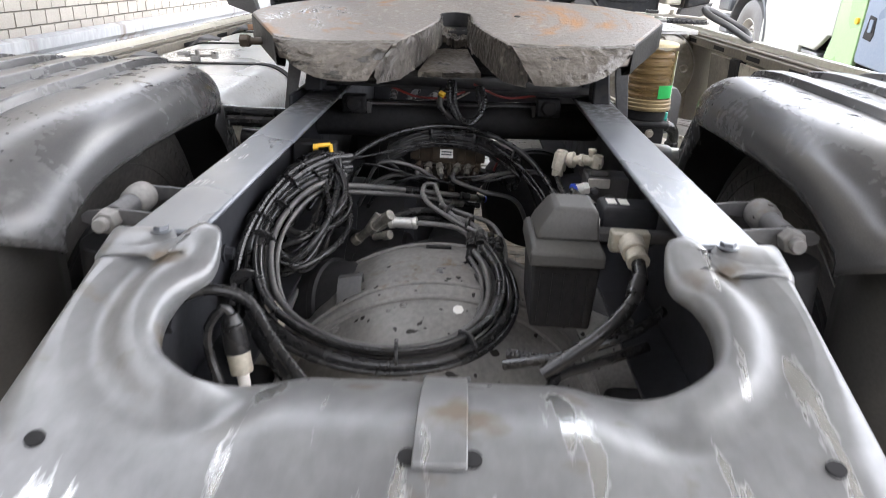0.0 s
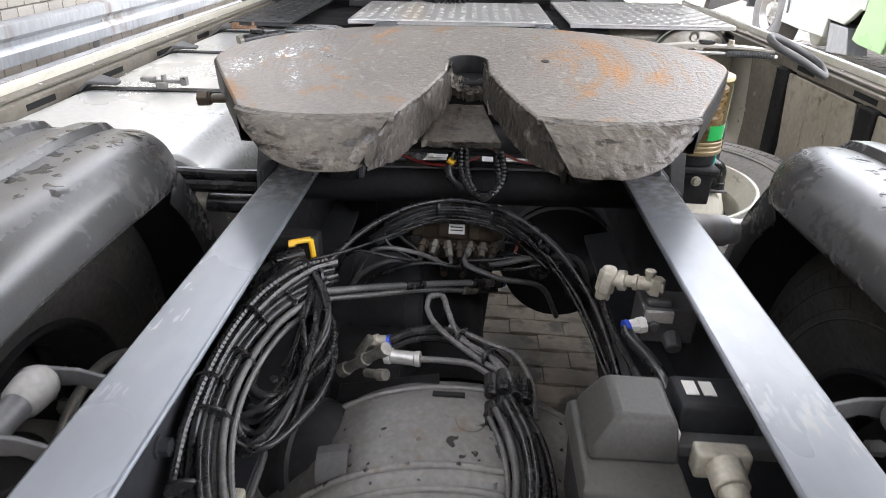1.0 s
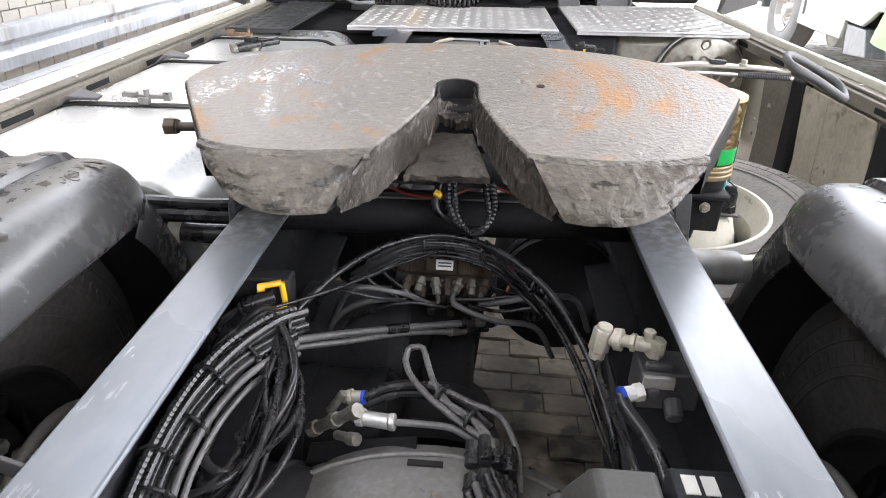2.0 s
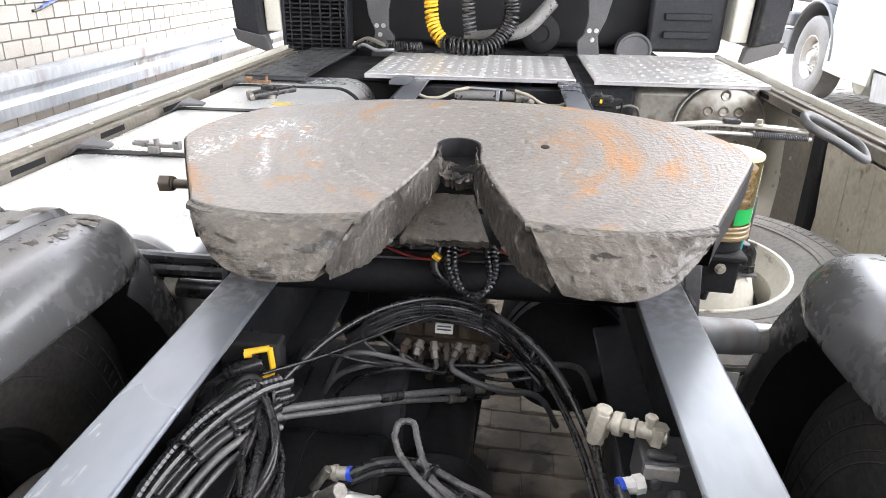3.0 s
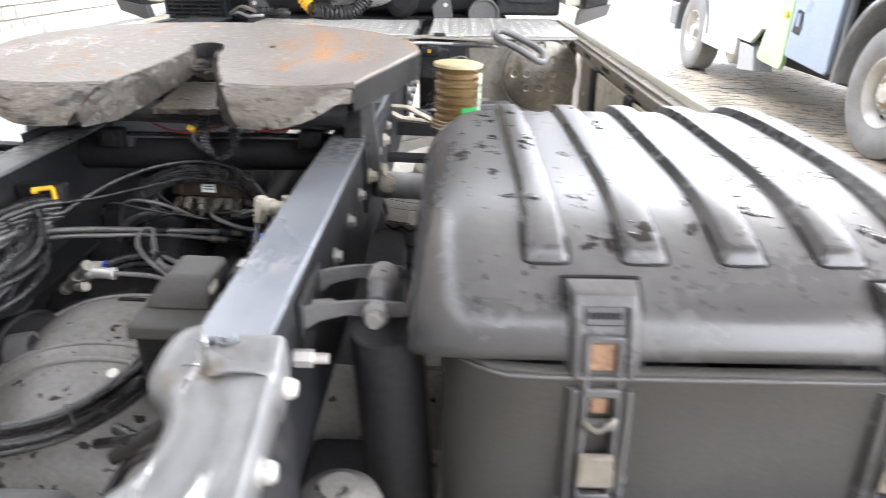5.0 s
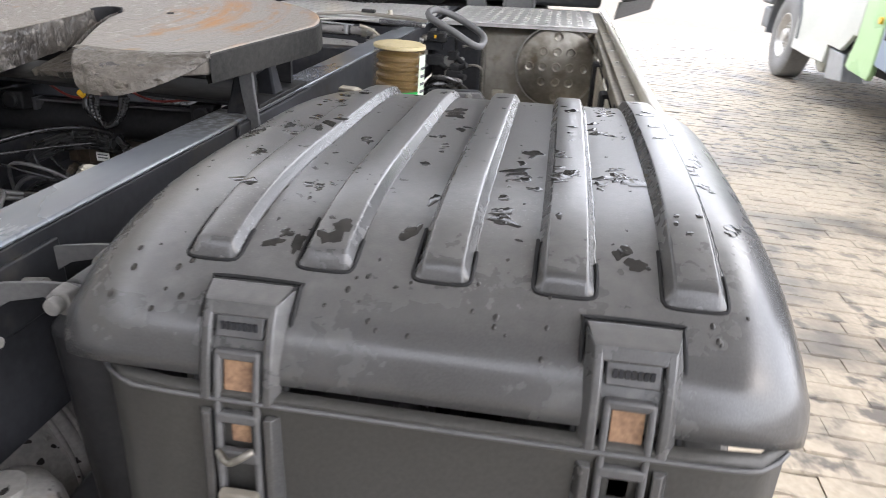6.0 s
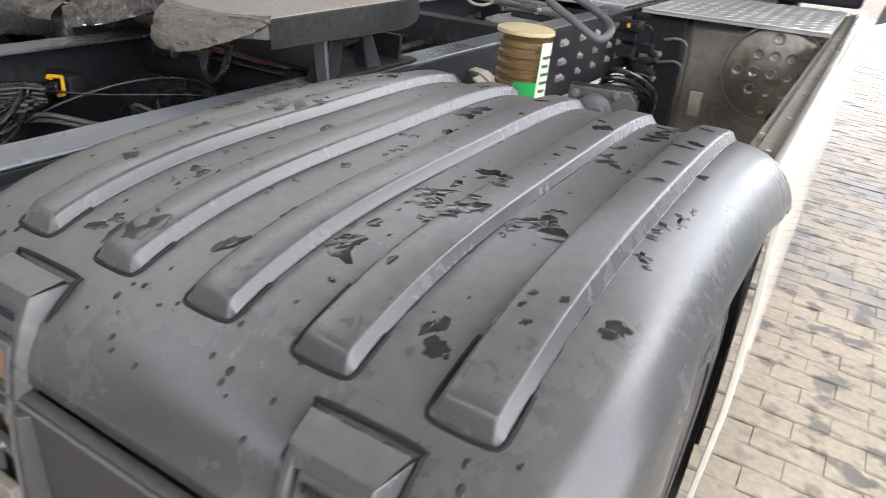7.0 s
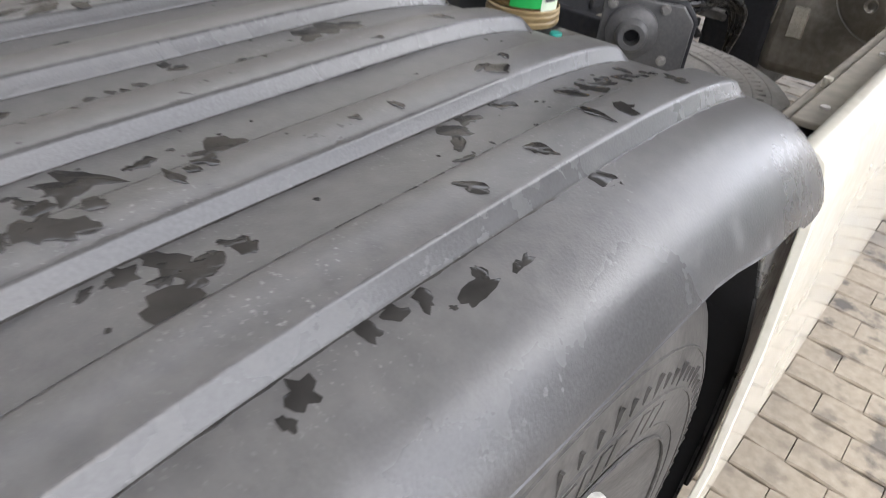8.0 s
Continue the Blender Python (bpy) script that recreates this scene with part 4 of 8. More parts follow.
# places along the back where the rain has pooled
POOLS = ((0.675, 0.28), (0.775, 0.26), (0.761, 0.28), (0.796, 0.29), (0.776, 0.23), (0.71, 0.22), (0.794, 0.36), (0.759, 0.15), (0.785, 0.18), (0.83, 0.17), (0.91, 0.21),
         (0.918, 0.23), (0.923, 0.31), (0.935, 0.34), (0.901, 0.45), (0.893, 0.53), (1.028, 0.35), (1.067, 0.36), (1.007, 0.27), (1.055, 0.24), (1.035, 0.20), (1.00, 0.24),
         (1.131, 0.37), (1.145, 0.39), (1.137, 0.18), (1.143, 0.17), (1.156, 0.15), (1.253, 0.25), (1.247, 0.36), (1.201, 0.51), (1.252, 0.47), (1.24, 0.44), (1.205, 0.23),
         (1.189, 0.23), (1.201, 0.60), (1.241, 0.62), (1.195, 0.69), (1.189, 0.82), (1.14, 0.76), (1.119, 0.69), (0.654, 0.61), (0.68, 0.70),
         (1.02, 0.45), (1.065, 0.42), (1.125, 0.4), (1.134, 0.39), (1.154, 0.37), (1.063, 0.36), (1.043, 0.35), (1.143, 0.4), (1.007, 0.41), (1.012, 0.37), (0.876, 0.73), (0.928, 0.52), (1.239, 0.44), (1.247, 0.49), (1.111, 0.37))


def guard_water(s, g):
    """Puddles, drops and the wet lines along the ribs."""
    rng = random.Random(11 if s > 0 else 12)
    sh = Shape()
    pools = list(POOLS) + [(rng.uniform(0.60, 1.16), rng.uniform(0.35, 0.90)) for _ in range(45)]
    for k, (cx, cy) in enumerate(pools):
        for _ in range(rng.randint(1, 3)):
            x, y = cx + rng.gauss(0, 0.006), cy + rng.gauss(0, 0.016)
            lift = 0.0152 if on_rib(x, -0.012) else 0.0
            if 0.58 < x < 1.262 and 0.12 < y < 0.90 and (lift or not on_rib(x, 0.006)):
                blob(sh, s * x, y, rng.choice((0.006, 0.009, 0.013, 0.017)) * rng.uniform(0.8, 1.2), rng, lift)
    for _ in range(120):
        x, y = rng.uniform(0.58, 1.26), rng.uniform(0.105, 0.92)
        if not on_rib(x):
            blob(sh, s * x, y, rng.uniform(0.0014, 0.0038), rng)
    # drops on the steep rear slope
    prof = guard_profile()[3:7]
    for _ in range(46):
        k = rng.randrange(len(prof) - 1)
        f = rng.random()
        (ya, za), (yb, zb) = prof[k], prof[k + 1]
        c = Vector((s * rng.uniform(0.62, 1.25), ya + (yb - ya) * f, za + (zb - za) * f))
        if min(abs(abs(c.x) - 0.772), abs(abs(c.x) - 1.142)) < 0.056:
            continue
        nrm = Vector((0, -(zb - za), yb - ya)).normalized()
        tv, uv, r_ = Vector((1, 0, 0)), Vector((0, yb - ya, zb - za)).normalized(), rng.uniform(0.0013, 0.0034)
        ring_ = [c + tv * (r_ * math.cos(a)) + uv * (r_ * 1.5 * math.sin(a)) for a in (q * math.tau / 9 for q in range(9))]
        sh.add([p + nrm * 0.0004 for p in ring_] + [c + (p - c) * 0.6 + nrm * (0.0006 + r_ * 0.30) for p in ring_] + [c + nrm * (0.0006 + r_ * 0.42)],
               [(q, (q + 1) % 9, 9 + (q + 1) % 9, 9 + q) for q in range(9)] + [(9 + q, 9 + (q + 1) % 9, 18) for q in range(9)])
    tagged(part("rain_water", sh, WATER, g, "dark puddles and drops of rain water", fix=False, smooth=60), kind="stuff")
    for a, b in RIBS:
        rows = []
        for k in range(150):
            y = 0.135 + 0.74 * k / 149
            wd = max(0.0006, 0.0006 + 0.0030 * noise.noise(Vector((a * 40, y * 55, s))))
            rows.append([(s * (b - 0.002), y, back(b, y) + 0.0005), (s * (b + wd), y, back(b, y) + 0.0002), (s * (b + wd + 0.0006), y, back(b, y) - 0.001)])
        part("water_line", Shape().loft(rows, False, False), WATER, g, "wet line along the foot of a rib", smooth=60)
        # near-black tube on the surface, painting the shade of a rib-end groove
        c, w = (a + b) / 2, (b - a) / 2
        way = [(-w - 0.0015, 0.20), (-w - 0.002, 0.140), (-w - 0.0005, 0.128), (-w + 0.006, 0.1235), (0, 0.1225), (w - 0.006, 0.1235), (w + 0.0005, 0.128), (w + 0.002, 0.140), (w + 0.0015, 0.17)]
        part("rib_groove_line", Shape().tube([(p.x, p.y, ridge(p.y) - 0.0006) for p in glide([(s * (c + dx), y, 0) for dx, y in way], 0.006)], 0.0022, 6), NEAR_BLACK, g, "near-black line for the groove round a rib's end", smooth=60)


def mudguard(s):
    g = thing("mudguard", "black ribbed plastic mudguard, wet with droplets, over the wheels", "mudguard", (s * 0.93, 0.5, 0.9), "rear mudguards")
    prof, sect = guard_profile(), section(0.535, 1.323)
    rows = []
    for y, z in prof:
        d = inward(y, z)
        row = [[s * x, y + d.y * t, z + d.z * t - sag(x, y)] for x, t in sect]
        if 0.25 < y < 1.02:
            rise = max(0.0, min(1.0, (0.86 - y) / 0.20)) * min(1.0, (y - 0.25) / 0.08)
            lip = 0.970 - 0.10 * max(0, y - 0.83) + 0.036 * rise
            for p, q in zip(row[-10:], row[-11:-1]):
                if p[2] < lip:
                    f = max(0.0, min(1.0, (q[2] - lip) / max(1e-6, q[2] - p[2])))
                    p[0], p[2] = q[0] + (p[0] - q[0]) * f, lip
        # the outer side swells a little towards the front
        for p in row:
            p[0] += s * 0.009 * max(0.0, min(1.0, (y - 0.35) / 0.40)) * max(0.0, (abs(p[0]) - 1.20) / 0.12)
        # the inner side draws in towards the front corner
        draw = 0.055 * max(0.0, (y - 0.70) / 0.31) ** 1.7
        for p in row[:16]:
            p[0] += s * draw * max(0.0, 1 - (abs(p[0]) - 0.535) / 0.17)
        rows.append(row)
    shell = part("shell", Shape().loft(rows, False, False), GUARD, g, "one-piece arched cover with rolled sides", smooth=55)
    mod = shell.modifiers.new("thickness", "SOLIDIFY")
    mod.thickness, mod.offset = 0.004, 0 - 1
    # ribs along the top
    for a, b in RIBS:
        rows = []
        ys = [0.1250, 0.1258, 0.1290, 0.1325, 0.1360, 0.1400, 0.150] + [float(v) for v in np.linspace(0.18, 0.88, 30)] + [0.900, 0.910, 0.917]
        hs = [0.0, 0.10, 0.45, 0.80, 0.95, 0.99, 1.0] + [1.0] * 30 + [0.9, 0.55, 0.0]
        w, c = (b - a) / 2, (a + b) / 2
        for y, k in zip(ys, hs):
            z, up = ridge(y) - sag(c, y), 0.0148 * k
            t = w - 0.0090
            rows.append([(s * (c + e), y, z + h) for e, h in ((-w, -0.003), (-w, 0.0004), (-w + 0.0012, up * 0.12), (-t - 0.0024, up * 0.80), (-t - 0.001, up * 0.94), (-t + 0.002, up), (0.0, up * 1.02), (t - 0.002, up), (t + 0.001, up * 0.94), (t + 0.0024, up * 0.80), (w - 0.0012, up * 0.12), (w, 0.0004), (w, -0.003))])
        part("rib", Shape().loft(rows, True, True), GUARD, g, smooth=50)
    guard_water(s, g)
    for x in (0.772, 1.142):
        latch(s, x, g)
    # rear panel under the seam
    plan = [(0.60, 0.22), (0.582, 0.17), (0.585, 0.12), (0.605, 0.075), (0.645, 0.045), (0.70, 0.036), (0.95, 0.034), (1.20, 0.034), (1.262, 0.04), (1.292, 0.07), (1.298, 0.12)]
    rows = [[(s * x, y + off, z) for x, y in plan] for z, off in ((0.919, 0.006), (0.913, -0.003), (0.903, -0.004), (0.893, 0.0), (0.80, 0.0), (0.72, -0.004), (0.60, -0.004), (0.30, 0.0))]
    rp = part("rear_panel", Shape().loft(rows, False, False), GUARD_DUSTY, g, "dusty black panel below the seam", smooth=50)
    rp.modifiers.new("thickness", "SOLIDIFY").thickness = 0.004
    bead = [(x, y - 0.004, 0.9075) for x, y in plan[1:-1]]
    part("seam_bead", Shape().tube(glide([(s * x, y, z) for x, y, z in bead], 0.02), 0.0026, 8), MODULE, rp, "paler bead along the seam", smooth=60)
    ledge = Shape()
    ledge.span((s * 0.675, -0.05, 0.60), (s * 1.30, 0.028, 0.722))
    lg = part("flap_ledge", ledge, MODULE, g, "pale grey ledge above the mud flap", 0.008)
    for x in (0.775, 1.125):
        part("ledge_bolt", hexbolt((s * x, -0.012, 0.722), (0, 0, 1), 0.012, 0.008), BRASS, lg)
    # near-black strip paints the groove's shade on the ledge
    part("ledge_groove", Shape().span((s * 0.70, 0.006, 0.7205), (s * 1.29, 0.011, 0.7225)), NEAR_BLACK, lg, "near-black strip for a groove along the ledge")
    flap = Shape().loft([[(s * x, y, z) for x, y in ((0.68, -0.012), (1.29, -0.012), (1.29, 0.002), (0.68, 0.002))] for z, y in ((0.60, 0), (0.40, 0), (0.14, 0))])
    part("mud_flap", flap, BLACK, g, "black rubber mud flap", 0.003)
    # front section curving down ahead of the tyre
    rows = []
    for k in range(46, -52, -5):
        a = radians(k)
        r = 0.650
        cy, cz = 0.5, 0.5
        rows.append([(s * x, cy + (r - t) * math.cos(a), cz + (r - t) * math.sin(a)) for x, t in ((0.585, 0.10), (0.585, 0.03), (0.61, 0.0), (1.25, 0.0), (1.280, 0.004), (1.290, 0.02), (1.292, 0.06))])
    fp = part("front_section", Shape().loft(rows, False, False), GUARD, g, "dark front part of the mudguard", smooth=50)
    fp.modifiers.new("thickness", "SOLIDIFY").thickness = 0.004
    arch_ = [(0.822, 0.962), (0.875, 0.918), (0.92, 0.870), (0.965, 0.812), (1.007, 0.745), (1.046, 0.68), (1.077, 0.606), (1.09, 0.54), (1.096, 0.468), (1.092, 0.403), (1.08, 0.33)]
    cheek = arch_ + [(1.14, 0.33), (1.14, 0.85), (1.012, 0.926), (0.93, 0.945)]
    part("front_cheek", Shape().slab(cheek, 0.006, Matrix.Translation((s * 1.296 - 0.003, 0, 0)) @ Matrix(((0, 0, 1, 0), (1, 0, 0, 0), (0, 1, 0, 0), (0, 0, 0, 1)))), GUARD, g, "grey side wall ahead of the wheel", 0.002)
    # near-black return and liner sheets darken the inside of the arch
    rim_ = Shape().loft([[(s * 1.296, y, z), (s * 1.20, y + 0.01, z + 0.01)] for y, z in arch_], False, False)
    part("arch_return", rim_, NEAR_BLACK, g, "near-black inner return of the arch")
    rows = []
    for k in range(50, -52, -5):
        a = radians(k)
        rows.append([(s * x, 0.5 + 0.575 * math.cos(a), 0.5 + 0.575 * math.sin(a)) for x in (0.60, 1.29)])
    part("inner_liner", Shape().loft(rows, False, False), NEAR_BLACK, g, "near-black liner sheet")
    return g


for s in (1, -1):
    leaning(mudguard(s), 0.0105)


# ---- wheels ----
def tyre_profile(r, w):
    """Half-round tyre section, (radius, across)."""
    h = w / 2
    return [(r * 0.522, -h * 0.80), (r * 0.62, -h * 0.93), (r * 0.72, -h * 1.0), (r * 0.82, -h * 1.0), (r * 0.91, -h * 0.95), (r * 0.965, -h * 0.86), (r * 0.995, -h * 0.80),
            (r, -h * 0.55), (r, 0), (r, h * 0.55), (r * 0.995, h * 0.80), (r * 0.965, h * 0.86), (r * 0.91, h * 0.95), (r * 0.82, h), (r * 0.72, h), (r * 0.62, h * 0.93), (r * 0.522, h * 0.80)]


def wheel(name, label, m, r=0.5, w=0.29, group="", dish=1, rim_mat=None, lugs=True, rim_label="white painted steel rim", hand=12, rubber=None, bell=False):
    """A lorry wheel: local z is its axle, the dish opens to +z."""
    rim_mat, rubber = rim_mat or WHEEL, rubber or TYRE
    t = thing(name, label, "wheel", m.translation, group)
    tyre = part("tyre", Shape().lathe(tyre_profile(r, w), m, 64, False), rubber, t, "worn black tyre", smooth=40)
    if lugs:
        sh = Shape()
        n = 52
        for k in range(n):
            for j, (a, b) in enumerate(((-0.76, -0.50), (-0.44, -0.04), (0.04, 0.44), (0.50, 0.76))):
                t0 = math.tau * (k + 0.25 * (j % 2)) / n
                t1 = t0 + math.tau / n * (0.93 if j in (0, 3) else 0.80)
                h = w / 2
                ro = r + (0.001 if j in (0, 3) else 0.003)
                pts = [(q * math.cos(a0), q * math.sin(a0), z * h) for q in (r - 0.012, ro) for a0, z in ((t0, a), (t1, a), (t1 + 0.012, b), (t0 + 0.012, b))]
                sh.add(pts, [(0, 1, 2, 3), (7, 6, 5, 4), (0, 4, 5, 1), (1, 5, 6, 2), (2, 6, 7, 3), (3, 7, 4, 0)], m)
        tagged(part("tread", sh, rubber, tyre, "tread blocks", fix=False), kind="stuff")
        sh = Shape()
        for k in range(96):
            a = math.tau * k / 96
            ln = 0.016 if k % 3 else 0.026
            for z in (-1, 1):
                sh.box((0, 0, 0), (ln, 0.0030, 0.003), m @ Matrix.Rotation(a, 4, "Z") @ Matrix.Translation((r * 0.845, 0, z * w / 2 * 0.992)))
        tagged(part("sidewall_relief", sh, rubber, tyre, "fine moulded sidewall lines", fix=False), kind="stuff")
        sh = Shape()
        for z in (-1, 1):
            for k in range(14):
                if k % 7 == 3:
                    continue
                a = 0.07 * k
                for base in (0.5, 2.6, 4.6):
                    sh.box((0, 0, 0), (0.028, 0.018 if k % 3 else 0.010, 0.002), m @ Matrix.Rotation(base + a, 4, "Z") @ Matrix.Translation((r * 0.765, 0, z * w / 2 * 1.002)))
        for q_, th in ((0.70, 0.0022), (0.735, 0.0016), (0.815, 0.0022), (0.90, 0.0018)):
            for z in (-1, 1):
                part("sidewall_ring", Shape().tube([m @ Vector((r * q_ * math.cos(t_), r * q_ * math.sin(t_), z * w / 2 * (1.0 if q_ < 0.85 else 0.955))) for t_ in (k_ * math.tau / 72 for k_ in range(72))], th, 5, ring=True), rubber, tyre, "", smooth=60)
        tagged(part("sidewall_embossing", sh, rubber, tyre, "raised bars of sidewall lettering", fix=False), kind="stuff")
    q = r * (0.545 if bell else 0.524)
    h = w / 2
    rim = part("rim", Shape().lathe([(q + 0.006, h * 0.80), (q + 0.004, h * 0.865), (q - 0.001, h * 0.875), (q - 0.006, h * 0.865), (q - 0.012, h * 0.80)], m, 64, False), rim_mat, t, rim_label, smooth=40)
    well = [(q - 0.012, h * 0.80), (q - 0.022, h * 0.60), (q - 0.045, h * 0.42), (q - 0.050, -h * 0.35), (q - 0.03, -h * 0.7), (q + 0.008, -h * 0.80)]
    # well takes a dark tone: dirt and the rim's inner shade in one colour
    part("rim_well", Shape().lathe(well, m, 48, False), DUSTY_TYRE if rim_mat == WHEEL else rim_mat, rim, "inside of the rim", smooth=40)
    if bell:
        # deep bell with round hand holes in its wall
        c, rh = h * 0.885, 0.034
        wall = [Vector((q - 0.062, 0, c - 0.150)), Vector((q - 0.088, 0, c - 0.075)), Vector((q - 0.104, 0, c - 0.010))]
        top_ = [(q - 0.104, c - 0.010), (q - 0.110, c + 0.010), (q - 0.124, c + 0.018), (0.085, c + 0.016), (0.082, c - 0.05), (0.0, c - 0.05)]
        part("disc", Shape().lathe([(q - 0.048, c - 0.165)] + [(v.x, v.z) for v in wall] + top_, m, 64, False), rim_mat, rim, "white painted bell of the rim", smooth=35)
        slope = math.atan2(wall[0].x - wall[1].x, wall[1].z - wall[0].z)
        # hand and stud holes are near-black discs, painted shade on a closed bell
        for k in range(hand):
            sh = Shape()
            a = math.tau * (k + 0.42) / hand
            at = m @ Matrix.Rotation(a, 4, "Z") @ Matrix.Translation((q - 0.0795, 0, c - 0.098)) @ Matrix.Rotation(math.pi / 2 - slope, 4, "Y")
            sh.add([(rh * math.cos(i * math.tau / 20), rh * math.sin(i * math.tau / 20), 0.0022 - 0.5 * (rh * math.sin(i * math.tau / 20)) ** 2 / (q - 0.0795)) for i in range(20)] + [(0, 0, 0.0022)], [(i, (i + 1) % 20, 20) for i in range(20)], at)
            part("hand_hole", sh, NEAR_BLACK, rim, "near-black disc for a round hand hole", fix=False)
        for k in range(10):
            a = math.tau * (k + 0.5) / 10
            part("stud_hole", Shape().lathe([(0.0, 0.0012), (0.012, 0.0012), (0.0125, -0.001)], m @ Matrix.Translation((0.112 * math.cos(a), 0.112 * math.sin(a), c + 0.0172)), 12, False), NEAR_BLACK, rim, "near-black disc for a small stud hole", fix=False)
        return t
    c = h * (-0.25 if dish < 0 else 0.30)
    disc = [(q - 0.048, c - 0.05), (q * 0.66, c + 0.015), (q * 0.58, c + 0.022), (q * 0.40, c + 0.012), (0.0, c + 0.010)]
    part("disc", Shape().lathe(disc, m, 40, False), rim_mat, rim, "", smooth=40)
    for k in range(10):
        a = math.tau * k / 10
        p = m @ Vector((q * 0.50 * math.cos(a), q * 0.50 * math.sin(a), c + 0.020))
        d = m.to_3x3() @ Vector((0, 0, 1))
        part("wheel_nut", Shape().cyl(p, p + d * 0.028, 0.015, 0.013, 6), STEEL, rim)
    # hand holes are near-black discs, painted shade on a closed disc
    for k in range(hand):
        sh = Shape()
        a = math.tau * (k + 0.5) / hand
        p = Vector((q * 0.77 * math.cos(a), q * 0.77 * math.sin(a), c - 0.010))
        sh.lathe([(0.0, 0.0), (0.030, 0.0)], m @ Matrix.Translation(p) @ Matrix.Rotation(a, 4, "Z") @ Matrix.Rotation(0.52, 4, "Y") @ Matrix.Translation((0, 0, 0.010)), 16, False)
        part("hand_hole", sh, NEAR_BLACK, rim, "near-black disc for a round hand hole", fix=False)
    sh = Shape().lathe([(q * 0.33, c), (q * 0.33, c + 0.05), (q * 0.27, c + 0.085), (0.0, c + 0.09)], m, 24, False)
    part("hub", sh, STEEL, rim, "dull steel hub")
    return t


def axle_pose(x, y, z, s):
    return Matrix.Translation((x, y, z)) @ Matrix.Rotation(s * math.pi / 2, 4, "Y")


for s in (1, -1):
    wheel("lorry_wheel", "black lorry tyre on a white steel rim under the mudguard", axle_pose(s * 1.165, 0.525, 0.505, s), 0.5, 0.27, "rear wheels", -1, rubber=DUSTY_TYRE)
    wheel("lorry_wheel", "inner twin lorry tyre under the mudguard", axle_pose(s * 0.80, 0.525, 0.5, -s), 0.5, 0.27, "rear wheels", 1, BLACK, True, "dark rim", rubber=DUSTY_TYRE)
spare = wheel("spare_wheel", "spare lorry wheel with a white rim lying flat", Matrix.Translation((0.638, 1.721, 0.561)) @ Vector((0, 0, 1)).rotation_difference(Vector((-0.085, -0.047, 1))).to_matrix().to_4x4(), 0.5, 0.26, "", 1, hand=10, bell=True, rim_mat=CREAM_RIM, rubber=DUSTY_SPARE)
sp_m = Matrix.Translation((0.638, 1.721, 0.561)) @ Vector((0, 0, 1)).rotation_difference(Vector((-0.085, -0.047, 1))).to_matrix().to_4x4()
# near-black tubes on the tread paint the shade of its grooves
for h_ in (-0.085, -0.032, 0.032, 0.085):
    zig = [sp_m @ Vector((0.5015 * math.cos(k * math.tau / 120), 0.5015 * math.sin(k * math.tau / 120), h_ + (0.006 if k % 2 else -0.006))) for k in range(120)]
    part("tread_groove", Shape().tube(zig, 0.0048, 6, ring=True), NEAR_BLACK, spare, "near-black zigzag line for a tread groove")

# ---- axle and what sits between the rails ----
axle = thing("rear_axle", "dusty grey cast rear axle with a domed cover", "axle", (0, 0.5, 0.5))
dome_m = Matrix.Translation((0.0, 0.36, 0.40)) @ Matrix.Rotation(radians(90), 4, "X")
prof = [(0.0, -0.24), (0.27, -0.235), (0.312, -0.21), (0.322, -0.20), (0.326, -0.19), (0.334, -0.165), (0.336, -0.14), (0.333, -0.06), (0.322, -0.012), (0.324, -0.004), (0.327, 0.004), (0.322, 0.014), (0.310, 0.018), (0.303, 0.030), (0.288, 0.075),
        (0.262, 0.12), (0.22, 0.17), (0.15, 0.215), (0.07, 0.235), (0.0, 0.24)]
part("axle_housing", Shape().lathe(prof, dome_m, 64, False), CAST, axle, "domed grey housing with a raised flange line", smooth=50)
for r_, h_, th in ((0.3265, -0.006, 0.0055), (0.310, 0.020, 0.0050), (0.336, -0.165, 0.004)):
    part("flange_ridge", Shape().tube([dome_m @ Vector((r_ * math.cos(t_), r_ * math.sin(t_), h_)) for t_ in (k * math.tau / 90 for k in range(90))], th, 8, ring=True), CAST, axle, "raised flange ridge", smooth=60)
for s in (-1, 1):
    arms = Shape().lathe([(0.17, 0.15), (0.12, 0.26), (0.085, 0.36), (0.08, 0.60)], Matrix.Translation((0, 0.52, 0.5)) @ Matrix.Rotation(s * math.pi / 2, 4, "Y"), 24, False)
    part("axle_tube", arms, CAST, axle, "", smooth=45)
    part("brake_shield", Shape().tube([(s * 0.60, 0.55 + 0.195 * math.cos(t), 0.5 + 0.195 * math.sin(t)) for t in (k * math.tau / 48 for k in range(48))], 0.010, 8, ring=True), STEEL, axle, "pale round edge of the brake shield", smooth=60)
for k in range(14):
    a = math.tau * k / 14
    p = dome_m @ Vector((0.300 * math.cos(a), 0.300 * math.sin(a), 0.030))
    part("cover_bolt", hexbolt(p, dome_m.to_3x3() @ Vector((0, 0, 1)), 0.006, 0.006), CAST, axle)
clip = Shape()
clip.loft([[(-0.195, 0.37 + a, 0.66 + b), (-0.15, 0.37 + a, 0.67 + b), (-0.15, 0.374 + a, 0.675 + b), (-0.195, 0.374 + a, 0.665 + b)] for a, b in ((0, 0), (0.004, 0.03), (0.015, 0.045), (0.03, 0.045), (0.042, 0.03), (0.045, 0.0))])
part("bracket_clip", clip, MODULE, axle, "bent grey clip", 0.002)
# near-black strip in place of the slot's shade
slot = Shape().box((-0.014, 0.505, 0.73755), (0.05, 0.010, 0.003))
part("vent_slot", slot, NEAR_BLACK, axle, "")
